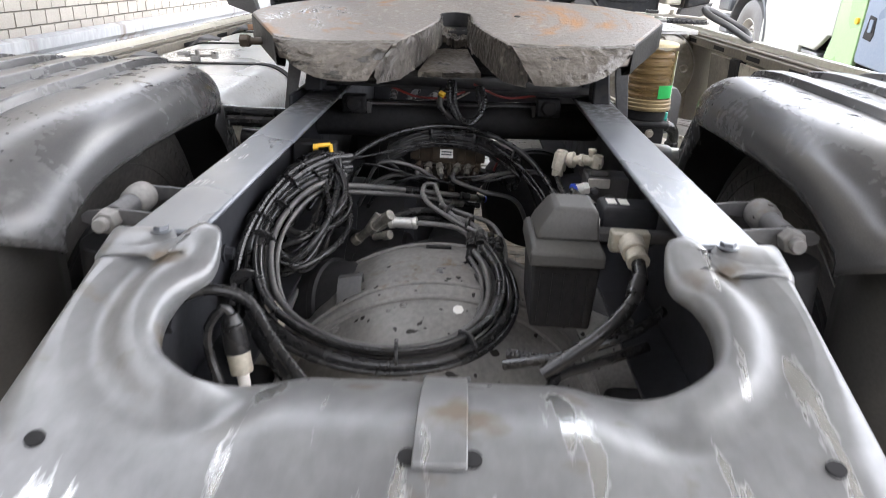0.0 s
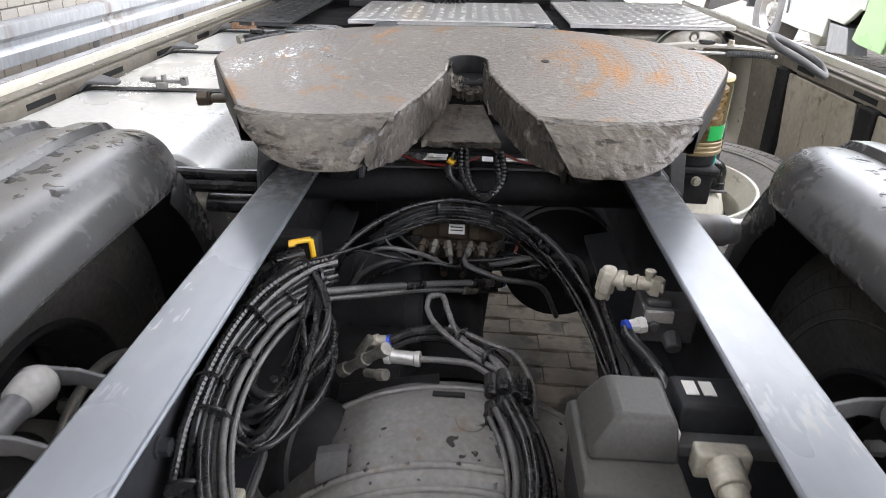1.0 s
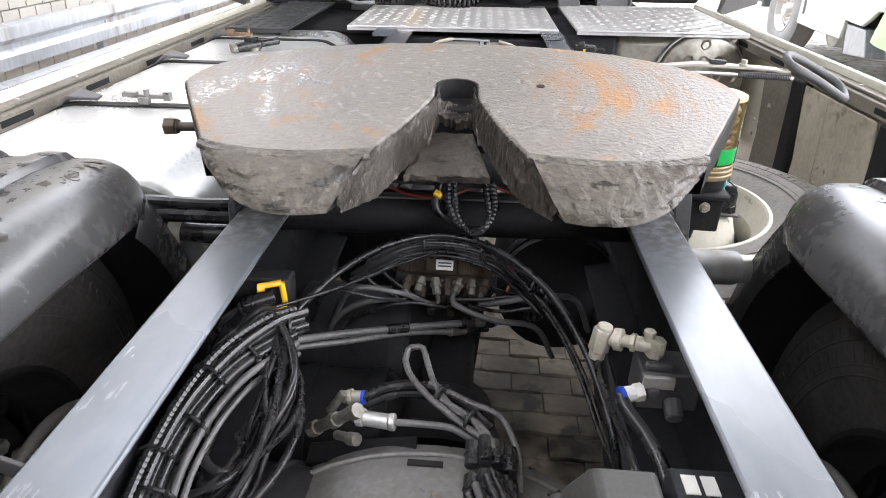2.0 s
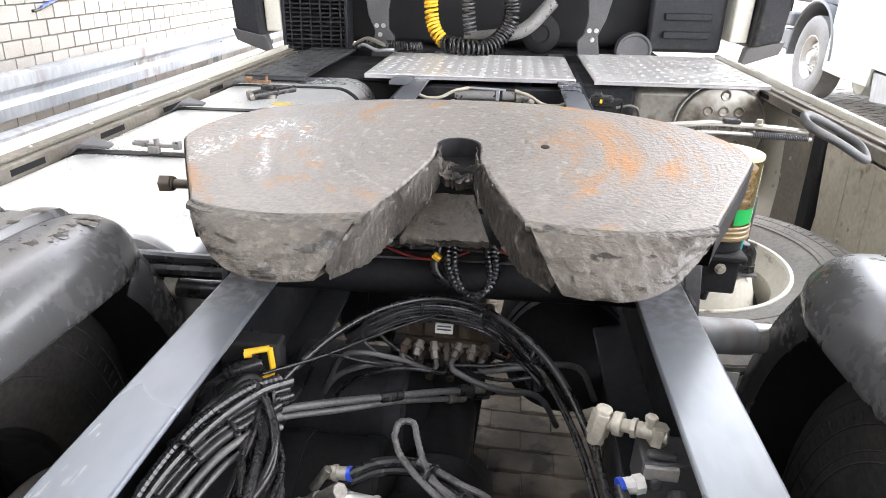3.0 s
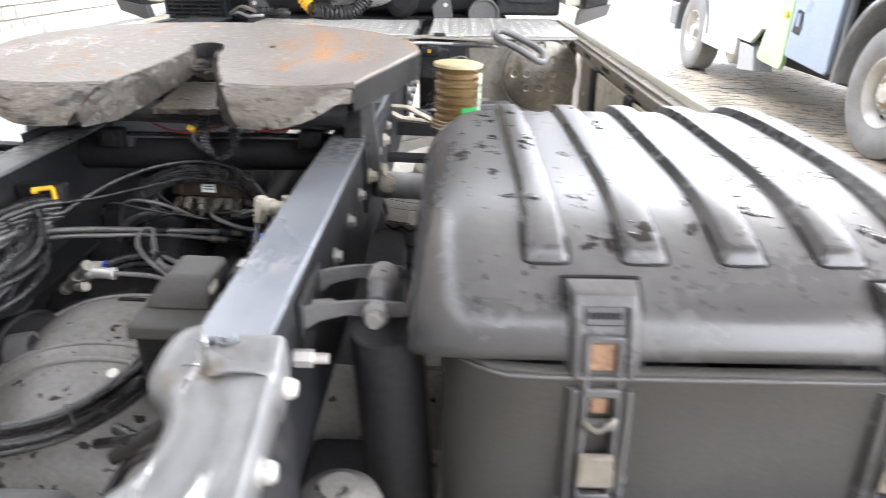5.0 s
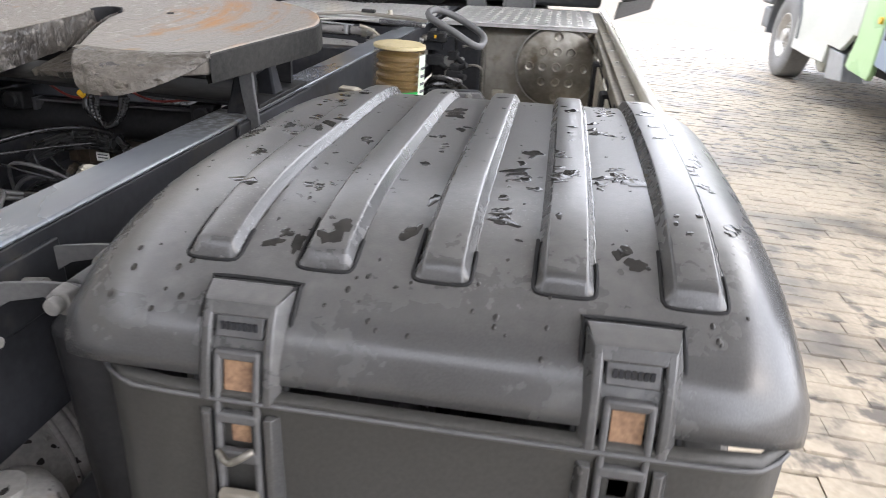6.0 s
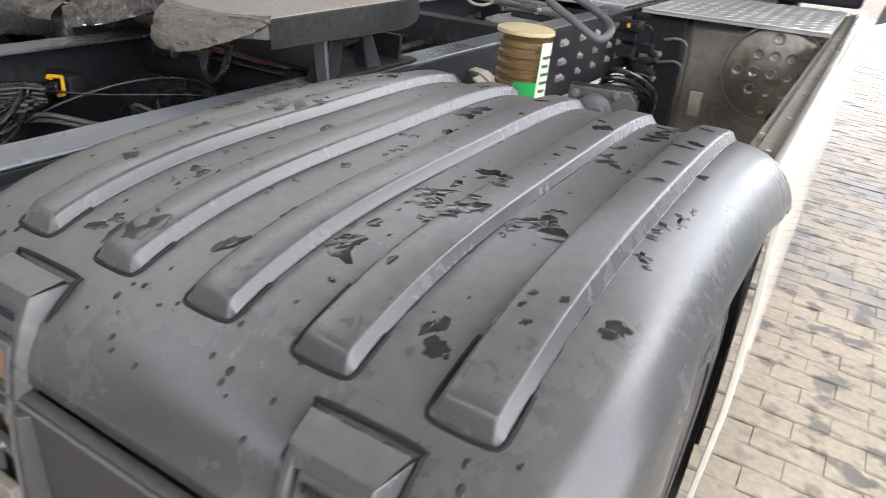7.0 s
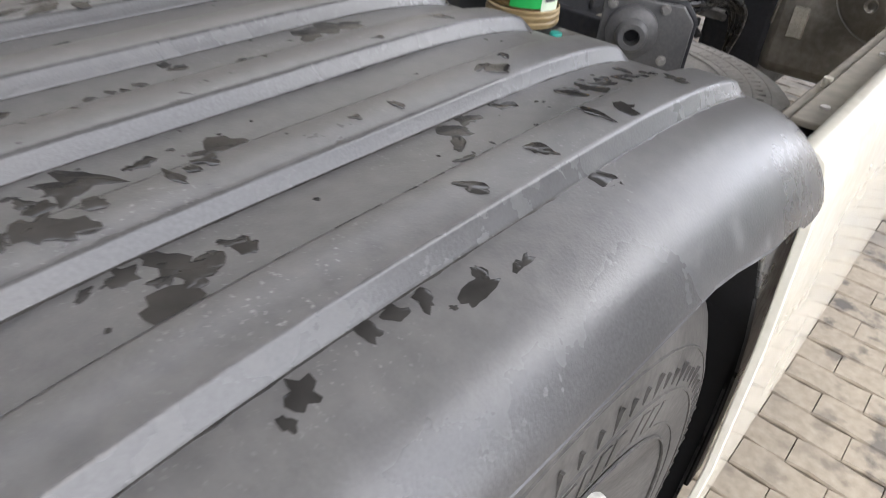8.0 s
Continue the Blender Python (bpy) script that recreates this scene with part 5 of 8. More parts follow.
part("round_boss", Shape().lathe([(0.022, 0.0), (0.021, 0.003), (0.0, 0.0035)], Matrix.Translation((0.02, 0.45, 0.7335)) @ Matrix.Rotation(radians(8), 4, "X"), 20, False), CAST, axle)
part("paint_fleck", Shape().lathe([(0.010, 0.0), (0.0, 0.001)], Matrix.Translation((0.03, 0.315, 0.700)) @ Matrix.Rotation(radians(25), 4, "X"), 7, False), WHITE, axle, "small white paint fleck")

part("pinion_nose", Shape().lathe([(0.20, 0.0), (0.17, 0.06), (0.13, 0.14), (0.105, 0.24), (0.10, 0.30), (0.075, 0.32), (0.0, 0.32)], Matrix.Translation((0.0, 0.60, 0.50)) @ Matrix.Rotation(radians(-90), 4, "X"), 32, False), BLACK, axle, "dark conical pinion housing", smooth=40)
# air bag / brake chamber beside the left rail
ch = thing("brake_chamber", "black ribbed brake chamber beside the axle", "brake chamber", (-0.24, 0.55, 0.55), "brake chambers")
part("canister", Shape().lathe([(0.0, -0.08), (0.06, -0.08), (0.085, -0.05), (0.088, -0.005), (0.094, 0.0), (0.094, 0.012), (0.088, 0.016), (0.085, 0.05), (0.06, 0.08), (0.0, 0.085)],
     Matrix.Translation((-0.225, 0.50, 0.60)) @ Matrix.Rotation(radians(75), 4, "Y") @ Matrix.Rotation(radians(20), 4, "X"), 32, False), BLACK, ch, "", smooth=40)
part("rod", Shape().cyl((-0.16, 0.48, 0.60), (-0.10, 0.44, 0.58), 0.012), STEEL, ch)
# long flat arm beside it
sa = thing("leaf_spring", "dusty dark flat steel spring arm between the rails", "steel arm", (-0.28, 0.5, 0.65))
arm = Shape().loft([[(-0.345, y, z), (-0.285, y, z), (-0.285, y, z - 0.012), (-0.345, y, z - 0.012)] for y, z in ((0.30, 0.632), (0.45, 0.650), (0.62, 0.668))])
part("leaf", arm, MODULE, sa, "", 0.003)
for y in (0.33, 0.60):
    part("leaf_bolt", hexbolt((-0.315, y, 0.635 + 0.115 * (y - 0.33)), (0, 0, 1), 0.008, 0.007), MODULE, sa)

# control module with its lid
mod = thing("brake_module", "grey plastic electronic brake module box beside the rail", "control box", (0.19, 0.25, 0.75))
rect = lambda x0, x1, y0, y1, z: [(x0, y0, z), (x1, y0, z), (x1, y1, z), (x0, y1, z)]
part("base", Shape().loft([rect(0.142, 0.236, 0.205, 0.335, 0.735), rect(0.136, 0.240, 0.200, 0.335, 0.846)]), BLACK, mod, "black ribbed lower box", 0.005)
for k in range(5):
    part("base_rib", Shape().span((0.150 + k * 0.018, 0.1985, 0.745), (0.156 + k * 0.018, 0.204, 0.832)), BLACK, mod)
part("ledge", Shape().loft([rect(0.130, 0.244, 0.190, 0.340, 0.846), rect(0.131, 0.243, 0.192, 0.340, 0.866), rect(0.136, 0.240, 0.204, 0.338, 0.873)]), GUARD_DUSTY, mod, "", 0.003)
part("lid", Shape().loft([rect(0.140, 0.240, 0.234, 0.338, 0.872), rect(0.146, 0.239, 0.238, 0.337, 0.886), rect(0.164, 0.236, 0.248, 0.334, 0.913), rect(0.172, 0.232, 0.256, 0.330, 0.920)]), GUARD_DUSTY, mod, "sloping grey lid", 0.005)
part("sticker", Shape().box((0.2375, 0.262, 0.898), (0.0016, 0.030, 0.016)), WHITE, mod, "small white sticker")
part("arm", Shape().span((0.238, 0.255, 0.866), (0.375, 0.280, 0.884)), MODULE, mod, "", 0.004)
part("fuse_block", Shape().loft([rect(0.250, 0.338, 0.285, 0.350, 0.85), rect(0.250, 0.338, 0.285, 0.350, 0.906), rect(0.254, 0.334, 0.289, 0.346, 0.912)]), RAIL_SIDE, mod, "dark block beside the box", 0.003)
for x in (0.268, 0.288):
    part("sticker", Shape().box((x, 0.322, 0.9128), (0.015, 0.026, 0.0012)), WHITE, mod)
cn = thing("valve_connector", "dirty cream cable connector with a black hose", "connector", (0.28, 0.2, 0.85))
part("collar", Shape().span((0.256, 0.232, 0.858), (0.316, 0.256, 0.892)), BRASS, cn, "", 0.004)
part("nut", Shape().cyl((0.287, 0.236, 0.876), (0.288, 0.206, 0.870), 0.020, 0.020, 12).cyl((0.288, 0.206, 0.870), (0.289, 0.190, 0.866), 0.0155, 0.015, 16).cyl((0.289, 0.190, 0.866), (0.289, 0.184, 0.864), 0.0175, 0.0175, 12), BRASS, cn, "cream union nut", 0.0015)
part("hose", Shape().tube(glide([(0.289, 0.186, 0.864), (0.286, 0.150, 0.846), (0.262, 0.115, 0.818), (0.22, 0.09, 0.785), (0.15, 0.07, 0.735)]), 0.0105, 12), CABLE, cn, "black hose")
part("hose_clip", Shape().tube(glide([(0.287, 0.158, 0.850), (0.276, 0.132, 0.834)]), 0.0135, 12), CABLE, cn, "", 0.001)
part("hose", Shape().tube(glide([(0.33, 0.16, 0.80), (0.29, 0.12, 0.79), (0.24, 0.10, 0.775), (0.17, 0.10, 0.745), (0.10, 0.12, 0.715)]), 0.0075, 10), CABLE, cn)

# pale fittings inside the right rail
fit_ = thing("air_fittings", "pale grey air line fittings on a valve inside the rail", "air valve", (0.25, 0.57, 0.88))
sh = Shape().cyl((0.217, 0.598, 0.884), (0.222, 0.601, 0.918), 0.0150, 0.0150, 6).cyl((0.222, 0.601, 0.918), (0.2225, 0.601, 0.924), 0.0125, 0.0105, 12).cyl((0.216, 0.597, 0.872), (0.217, 0.598, 0.884), 0.0115)
part("elbow", sh, BRASS, fit_, "", 0.0015)
sh = Shape().cyl((0.226, 0.598, 0.905), (0.244, 0.590, 0.908), 0.0105).cyl((0.236, 0.594, 0.907), (0.246, 0.589, 0.909), 0.0160, 0.0160, 14).cyl((0.246, 0.589, 0.909), (0.262, 0.580, 0.912), 0.009).cyl((0.256, 0.583, 0.911), (0.262, 0.580, 0.912), 0.0135, 0.0135, 6)
sh.cyl((0.262, 0.580, 0.912), (0.298, 0.566, 0.915), 0.0105).cyl((0.276, 0.574, 0.913), (0.276, 0.574, 0.934), 0.0065).cyl((0.276, 0.574, 0.930), (0.276, 0.574, 0.937), 0.0085, 0.0085, 6).cyl((0.286, 0.570, 0.900), (0.287, 0.570, 0.926), 0.0125, 0.0125, 6)
part("tee", sh, BRASS, fit_, "", 0.001)
part("valve_body", Shape().span((0.268, 0.545, 0.83), (0.350, 0.605, 0.888)).span((0.274, 0.550, 0.888), (0.310, 0.562, 0.898)).cyl((0.285, 0.542, 0.862), (0.285, 0.534, 0.862), 0.010, 0.010, 6).cyl((0.315, 0.545, 0.845), (0.315, 0.520, 0.835), 0.014, 0.012, 10), MODULE, fit_, "dull cast valve body", 0.003)
part("mounting_plate", Shape().span((0.270, 0.538, 0.868), (0.312, 0.545, 0.886)), STEEL, fit_, "small bright plate", 0.001)
part("union", Shape().cyl((0.243, 0.522, 0.868), (0.262, 0.526, 0.870), 0.0105, n=10).cyl((0.256, 0.525, 0.869), (0.268, 0.528, 0.871), 0.0125, n=6), WHITE, fit_, "pale union nut", 0.001)
part("ring", Shape().cyl((0.237, 0.520, 0.867), (0.243, 0.522, 0.868), 0.0118), BLUE, fit_, "blue plastic ring")
part("thin_pipe", Shape().tube(glide([(0.216, 0.597, 0.876), (0.219, 0.565, 0.862), (0.226, 0.50, 0.855), (0.232, 0.42, 0.862), (0.236, 0.335, 0.862)]), 0.0052, 10), CABLE, fit_, "thin black air pipe")
part("thick_hose", Shape().tube(glide([(0.240, 0.521, 0.867), (0.243, 0.50, 0.862), (0.256, 0.44, 0.868), (0.262, 0.38, 0.872), (0.264, 0.345, 0.865)]), 0.0092, 12), CABLE, fit_, "black air hose")

# valve block with a paper label in front of the cross tube
vb = thing("valve_block", "dirty brown air valve block with a small white label", "valve block", (-0.02, 0.98, 0.78))
part("body", Shape().span((-0.10, 0.985, 0.775), (0.075, 1.05, 0.83)).span((-0.085, 0.97, 0.735), (0.06, 1.03, 0.775)), GREASE, vb, "", 0.006)
for x in (-0.10, -0.045, 0.02, 0.07):
    part("rib", Shape().span((x - 0.012, 0.975, 0.785), (x + 0.012, 0.99, 0.828)), GREASE, vb, "", 0.003)
part("label", Shape().box((-0.018, 0.9735, 0.806), (0.034, 0.002, 0.022)), WHITE, vb, "small white paper label")
part("bar", Shape().box((-0.018, 0.9722, 0.811), (0.026, 0.001, 0.003)).box((-0.018, 0.9722, 0.804), (0.026, 0.001, 0.003)), MODULE, vb, "unreadable grey print")
# stained fittings and thin air hoses in front of the valve block
rng_v = random.Random(21)
for k in range(7):
    x0 = -0.085 + 0.025 * k
    p, q = Vector((x0, 0.962, 0.782)), Vector((x0 + rng_v.uniform(-0.01, 0.01), 0.938, 0.762 + rng_v.uniform(-0.006, 0.006)))
    part("fitting", Shape().cyl(p, q, 0.0085, 0.0085, 6).cyl(p.lerp(q, 0.3), p.lerp(q, 0.55), 0.0115, 0.0115, 6), FITTING if k % 3 else GREASE, vb, "stained hose fitting", 0.001)
    side = -1 if k < 4 else 1
    far = Vector((side * rng_v.uniform(0.16, 0.24), rng_v.uniform(0.86, 0.95), rng_v.uniform(0.70, 0.80)))
    mid = q.lerp(far, 0.45) + Vector((0, -0.035, rng_v.uniform(-0.01, 0.03)))
    part("hose", Shape().tube(glide([q, q + Vector((0, -0.020, -0.012)), mid, far, far + Vector((side * 0.05, 0.05, -0.10))]), rng_v.choice((0.0035, 0.0045, 0.006)), 8), CABLE if k % 2 else DUSTY, vb, "thin air hose", smooth=60)
for x, z in ((-0.06, 0.752), (-0.02, 0.752), (0.025, 0.752), (-0.04, 0.72), (0.0, 0.72)):
    part("port", Shape().cyl((x, 0.975, z), (x, 0.945, z - 0.008), 0.0095, 0.0085, 8), GREASE, vb, "", 0.002)

# connector with a yellow clip
yc = thing("yellow_connector", "black cable connector with a yellow locking clip", "connector", (-0.28, 0.68, 0.88))
part("plug", Shape().cyl((-0.315, 0.668, 0.868), (-0.268, 0.690, 0.878), 0.017, n=14).cyl((-0.322, 0.665, 0.866), (-0.315, 0.668, 0.868), 0.013), CABLE, yc, "", 0.002)
sh = Shape()
for a, b in (((-0.292, 0.676, 0.903), (-0.256, 0.690, 0.906)), ((-0.292, 0.674, 0.899), (-0.281, 0.678, 0.900)), ((-0.256, 0.690, 0.906), (-0.250, 0.686, 0.866)), ((-0.250, 0.686, 0.866), (-0.266, 0.680, 0.860))):
    sh.tube([a, b], 0.0052, 8)
part("clip", sh, YELLOW, yc, "bright yellow clip")
part("backing", Shape().span((-0.345, 0.70, 0.83), (-0.245, 0.74, 0.905)), BLACK, yc, "", 0.006)
part("wire", Shape().tube(glide([(-0.320, 0.666, 0.866), (-0.345, 0.63, 0.85), (-0.352, 0.56, 0.80), (-0.345, 0.50, 0.74)]), 0.006, 8).tube(glide([(-0.31, 0.66, 0.862), (-0.322, 0.61, 0.835), (-0.325, 0.56, 0.80)]), 0.0055, 8), CABLE, yc)

yc.matrix_basis = Matrix.Translation((-0.020, 0.057, -0.035)) @ yc.matrix_basis

# sensor plug hanging at the left of the mouth
sp = thing("sensor_plug", "black and cream sensor plug hanging on a looped wire", "sensor plug", (-0.27, 0.08, 0.72))
sp_axis = ((-0.288, 0.085, 0.775), (-0.280, 0.078, 0.735), (-0.274, 0.072, 0.705), (-0.268, 0.066, 0.675))
part("body", Shape().cyl(sp_axis[0], sp_axis[1], 0.016, 0.018).cyl((-0.291, 0.088, 0.79), sp_axis[0], 0.010, 0.016), CABLE, sp, "", 0.002)
part("band", Shape().cyl(sp_axis[1], sp_axis[2], 0.0165, 0.016), BRASS, sp, "dirty cream band", 0.002)
part("tip", Shape().cyl(sp_axis[2], sp_axis[3], 0.009, 0.008), WHITE, sp, "cream tip", 0.002)
part("wire", Shape().tube(glide([(-0.291, 0.088, 0.79), (-0.300, 0.085, 0.80), (-0.318, 0.075, 0.775), (-0.318, 0.07, 0.735), (-0.305, 0.06, 0.70), (-0.29, 0.05, 0.66)]), 0.007, 8), CABLE, sp)
bk = Shape().box((-0.301, 0.333, 0.655), (0.034, 0.03, 0.05))
solid("cream_block", bk, BRASS, "small dirty cream plastic block on the spring arm", "plastic block", bevel=0.005)

# pneumatic valve with silver couplings on the axle
pv = thing("levelling_valve", "silver air couplings on a small valve over the axle", "air valve", (-0.12, 0.59, 0.72))
sh = Shape().cyl((-0.192, 0.602, 0.684), (-0.118, 0.566, 0.756), 0.0092, n=12).cyl((-0.196, 0.604, 0.680), (-0.184, 0.598, 0.692), 0.0125, 0.0125, 8).cyl((-0.160, 0.586, 0.715), (-0.150, 0.581, 0.725), 0.0125, 0.0125, 8).cyl((-0.128, 0.571, 0.746), (-0.116, 0.565, 0.758), 0.0122, 0.0122, 8)
sh.cyl((-0.172, 0.625, 0.700), (-0.150, 0.630, 0.735), 0.0070).cyl((-0.150, 0.57, 0.705), (-0.118, 0.545, 0.722), 0.0070).cyl((-0.128, 0.552, 0.716), (-0.114, 0.542, 0.724), 0.0098, 0.0098, 8).cyl((-0.165, 0.60, 0.70), (-0.13, 0.615, 0.72), 0.0075)
for i_, p_ in enumerate(sh.v):
    sh.v[i_] = (p_[0], p_[1] - 0.012, p_[2] + 0.024)
part("body", sh, FITTING, pv, "", 0.001)
part("coupling", Shape().cyl((-0.118, 0.560, 0.764), (-0.108, 0.557, 0.765), 0.0135, 0.0135, 8).cyl((-0.108, 0.557, 0.765), (-0.070, 0.548, 0.769), 0.0112, n=14).cyl((-0.070, 0.548, 0.769), (-0.062, 0.547, 0.770), 0.0126, n=14), STEEL, pv, "silver push-in coupling", 0.001)
part("coupling", Shape().cyl((-0.154, 0.632, 0.740), (-0.122, 0.626, 0.747), 0.0100, n=12).cyl((-0.146, 0.630, 0.742), (-0.138, 0.629, 0.744), 0.0125, n=8), BRASS, pv, "", 0.001)
part("ring", Shape().cyl((-0.122, 0.626, 0.747), (-0.117, 0.625, 0.748), 0.0112), BLUE, pv, "thin blue ring")
part("pipe", Shape().tube(glide([(-0.064, 0.547, 0.770), (-0.02, 0.550, 0.768), (0.02, 0.553, 0.762), (0.05, 0.55, 0.745)]), 0.0052, 10), DUSTY, pv, "pale air pipe")
for dz, r in ((0.0, 0.0085), (-0.016, 0.0075)):
    part("hose", Shape().tube(glide([(-0.119, 0.626, 0.748 + dz), (-0.08, 0.640, 0.760 + dz), (-0.03, 0.645, 0.762 + dz), (0.03, 0.63, 0.752 + dz), (0.08, 0.60, 0.73)]), r, 10), CABLE, pv, "black hose")
part("bracket", Shape().loft([[(-0.20 + f * 0.17, 0.56 - f * 0.03, 0.668 + f * 0.058), (-0.20 + f * 0.17, 0.60 - f * 0.03, 0.672 + f * 0.058), (-0.20 + f * 0.17, 0.60 - f * 0.03, 0.660 + f * 0.058), (-0.20 + f * 0.17, 0.56 - f * 0.03, 0.656 + f * 0.058)] for f in (0, 0.5, 1)]), BLACK, pv, "", 0.002)


# ---- cables ----
def ribbed(pts, r, step=0.0026):
    line = glide(pts, step)
    return Shape().tube(line, lambda i: (r, r, r * 0.84)[i % 3], 9)


def wires(name, label, routes, parent_place, extra=()):
    t = thing(name, label, "cables", parent_place)
    for k, (pts, r, kind, mat) in enumerate(routes):
        sh = ribbed(pts, r) if kind == "ribbed" else Shape().tube(glide(pts, 0.008), r, 10)
        part("corrugated_cable" if kind == "ribbed" else "cable", sh, mat, t, smooth=30 if kind == "ribbed" else 80)
    for at, way, r in extra:
        tie(t, at, way, r)
    return t


def tie(parent, at, way, r):
    at, way = Vector(at), Vector(way).normalized()
    part("cable_tie", Shape().cyl(at - way * 0.0026, at + way * 0.0026, r * 0.82, n=18).box(tuple(at + way.orthogonal().normalized() * r * 0.82), (0.006, 0.006, 0.005)), CABLE, parent, "", 0.001)


# big loop over the axle: from the left coil down round the dome and up to the right
def loop_route(du, dz, r=1.0):
    base = [(-0.235, 0.66, 0.83), (-0.300, 0.56, 0.825), (-0.338, 0.44, 0.80), (-0.335, 0.32, 0.77), (-0.285, 0.20, 0.735), (-0.19, 0.13, 0.715), (-0.08, 0.105, 0.71), (0.02, 0.13, 0.715), (0.085, 0.20, 0.72),
            (0.115, 0.30, 0.725), (0.112, 0.40, 0.735), (0.085, 0.48, 0.745)]
    out = []
    for i, p in enumerate(base):
        c = Vector((-0.10, 0.35, 0)) - Vector((p[0], p[1], 0))
        c = c.normalized() if c.length else c
        out.append((p[0] + c.x * du, p[1] + c.y * du, p[2] + dz))
    return out


routes = []
rnd = random.Random(4)
for du, dz, r, kind in ((0.0, 0.0, 0.0105, "plain"), (0.017, 0.012, 0.0075, "plain"), (0.026, -0.002, 0.0052, "ribbed"), (0.036, 0.008, 0.0055, "plain"), (0.046, -0.004, 0.0046, "ribbed"), (-0.014, -0.004, 0.0050, "plain"), (0.010, 0.020, 0.0042, "plain")):
    routes.append((loop_route(du, dz), r, kind, DUSTY if kind == "ribbed" or du > 0.03 else CABLE))
wires("cable_loop", "thick looped bundle of black cables tied over the axle", routes, (-0.1, 0.3, 0.7),
      [((-0.318, 0.46, 0.806), (0.3, 1, 0.1), 0.034), ((-0.325, 0.36, 0.785), (0, 1, 0.2), 0.034), ((-0.06, 0.122, 0.715), (1, 0.1, 0), 0.030), ((0.045, 0.16, 0.72), (1, 0.8, 0), 0.030), ((-0.28, 0.585, 0.828), (0.6, 1, 0), 0.034)])

# the tangled coil at the left
routes = []
for k in range(17):
    a0 = rnd.uniform(-0.4, 0.8)
    rx, ry = rnd.uniform(0.040, 0.070), rnd.uniform(0.10, 0.16)
    c = Vector((-0.278 + rnd.uniform(-0.014, 0.014), 0.51 + rnd.uniform(-0.03, 0.03), 0.790 + rnd.uniform(-0.03, 0.03)))
    w1, w2 = rnd.uniform(0.004, 0.014), rnd.uniform(0, 6)
    pts = [(c.x + (rx + w1 * math.sin(3 * t + w2)) * math.cos(a0 + t), c.y + ry * math.sin(a0 + t), c.z + 0.045 * math.sin(a0 + t) + 0.015 * math.cos(2 * t + k)) for t in (j * 0.6 for j in range(0, rnd.randint(12, 16)))]
    routes.append((pts, rnd.choice((0.0042, 0.005, 0.006)), "ribbed" if k % 3 == 1 else "plain", CABLE))
# long cables sweeping down the inner side of the rail
for k in range(9):
    o = rnd.uniform(-0.012, 0.012)
    h = rnd.uniform(-0.018, 0.022)
    routes.append(([(-0.225 + o, 0.67, 0.85 + h), (-0.262 + o, 0.63, 0.852 + h), (-0.305 + o, 0.56, 0.84 + h), (-0.335 + o * 0.6, 0.47, 0.815 + h), (-0.343 + o * 0.6, 0.36, 0.785 + h), (-0.338 + o, 0.29, 0.750 + h), (-0.325 + o, 0.20, 0.70 + h * 0.5), (-0.30 + o, 0.12, 0.64)], rnd.choice((0.0045, 0.0055, 0.007)), "ribbed" if k % 3 == 0 else "plain", CABLE))
wires("cable_coil", "loose coil of black corrugated cables", routes, (-0.25, 0.5, 0.75), [((-0.24, 0.655, 0.85), (1, 0.4, 0), 0.030), ((-0.318, 0.53, 0.835), (0.4, 1, 0.2), 0.034), ((-0.342, 0.41, 0.80), (0.1, 1, 0.2), 0.034), ((-0.325, 0.26, 0.757), (-0.3, 1, 0.2), 0.030)])

# arch in front of the valve block
routes = [([(-0.30, 0.62, 0.76), (-0.275, 0.70, 0.80), (-0.235, 0.775, 0.832), (-0.185, 0.845, 0.858), (-0.12, 0.905, 0.876), (-0.04, 0.940, 0.884), (0.04, 0.925, 0.884), (0.11, 0.870, 0.876), (0.17, 0.80, 0.856), (0.212, 0.72, 0.825), (0.238, 0.65, 0.79), (0.262, 0.585, 0.73), (0.275, 0.55, 0.66)], 0.0062, "plain", CABLE)]
for k in range(8):
    o, h = rnd.uniform(-0.012, 0.012), -0.010 - 0.0055 * k
    routes.append(([(-0.185 + o, 0.93, 0.80 + h * 0.4), (-0.15, 0.93, 0.845 + h), (-0.09, 0.945, 0.872 + h), (-0.02, 0.955 + o * 0.3, 0.880 + h), (0.06, 0.935, 0.876 + h), (0.11, 0.895 + o, 0.862 + h), (0.16, 0.835 + o, 0.842 + h)] + ([(0.20, 0.76 + o, 0.815 + h), (0.226, 0.69, 0.785 + h), (0.245, 0.62, 0.755 + h), (0.27, 0.57, 0.69)] if k in (1, 4) else [(0.15, 0.90, 0.79 + h), (0.10, 0.96, 0.76), (0.04, 1.0, 0.75)]), rnd.choice((0.0036, 0.0042, 0.0052)), "ribbed" if k % 3 == 1 else "plain", CABLE))
wires("cable_arch", "arched bundle of black cables in front of the cross tube", routes, (0, 0.98, 0.85), [((-0.06, 0.945, 0.866), (1, 0.2, 0), 0.024), ((0.055, 0.932, 0.862), (1, -0.3, 0), 0.024), ((0.15, 0.84, 0.845), (1, -1, 0), 0.020)])
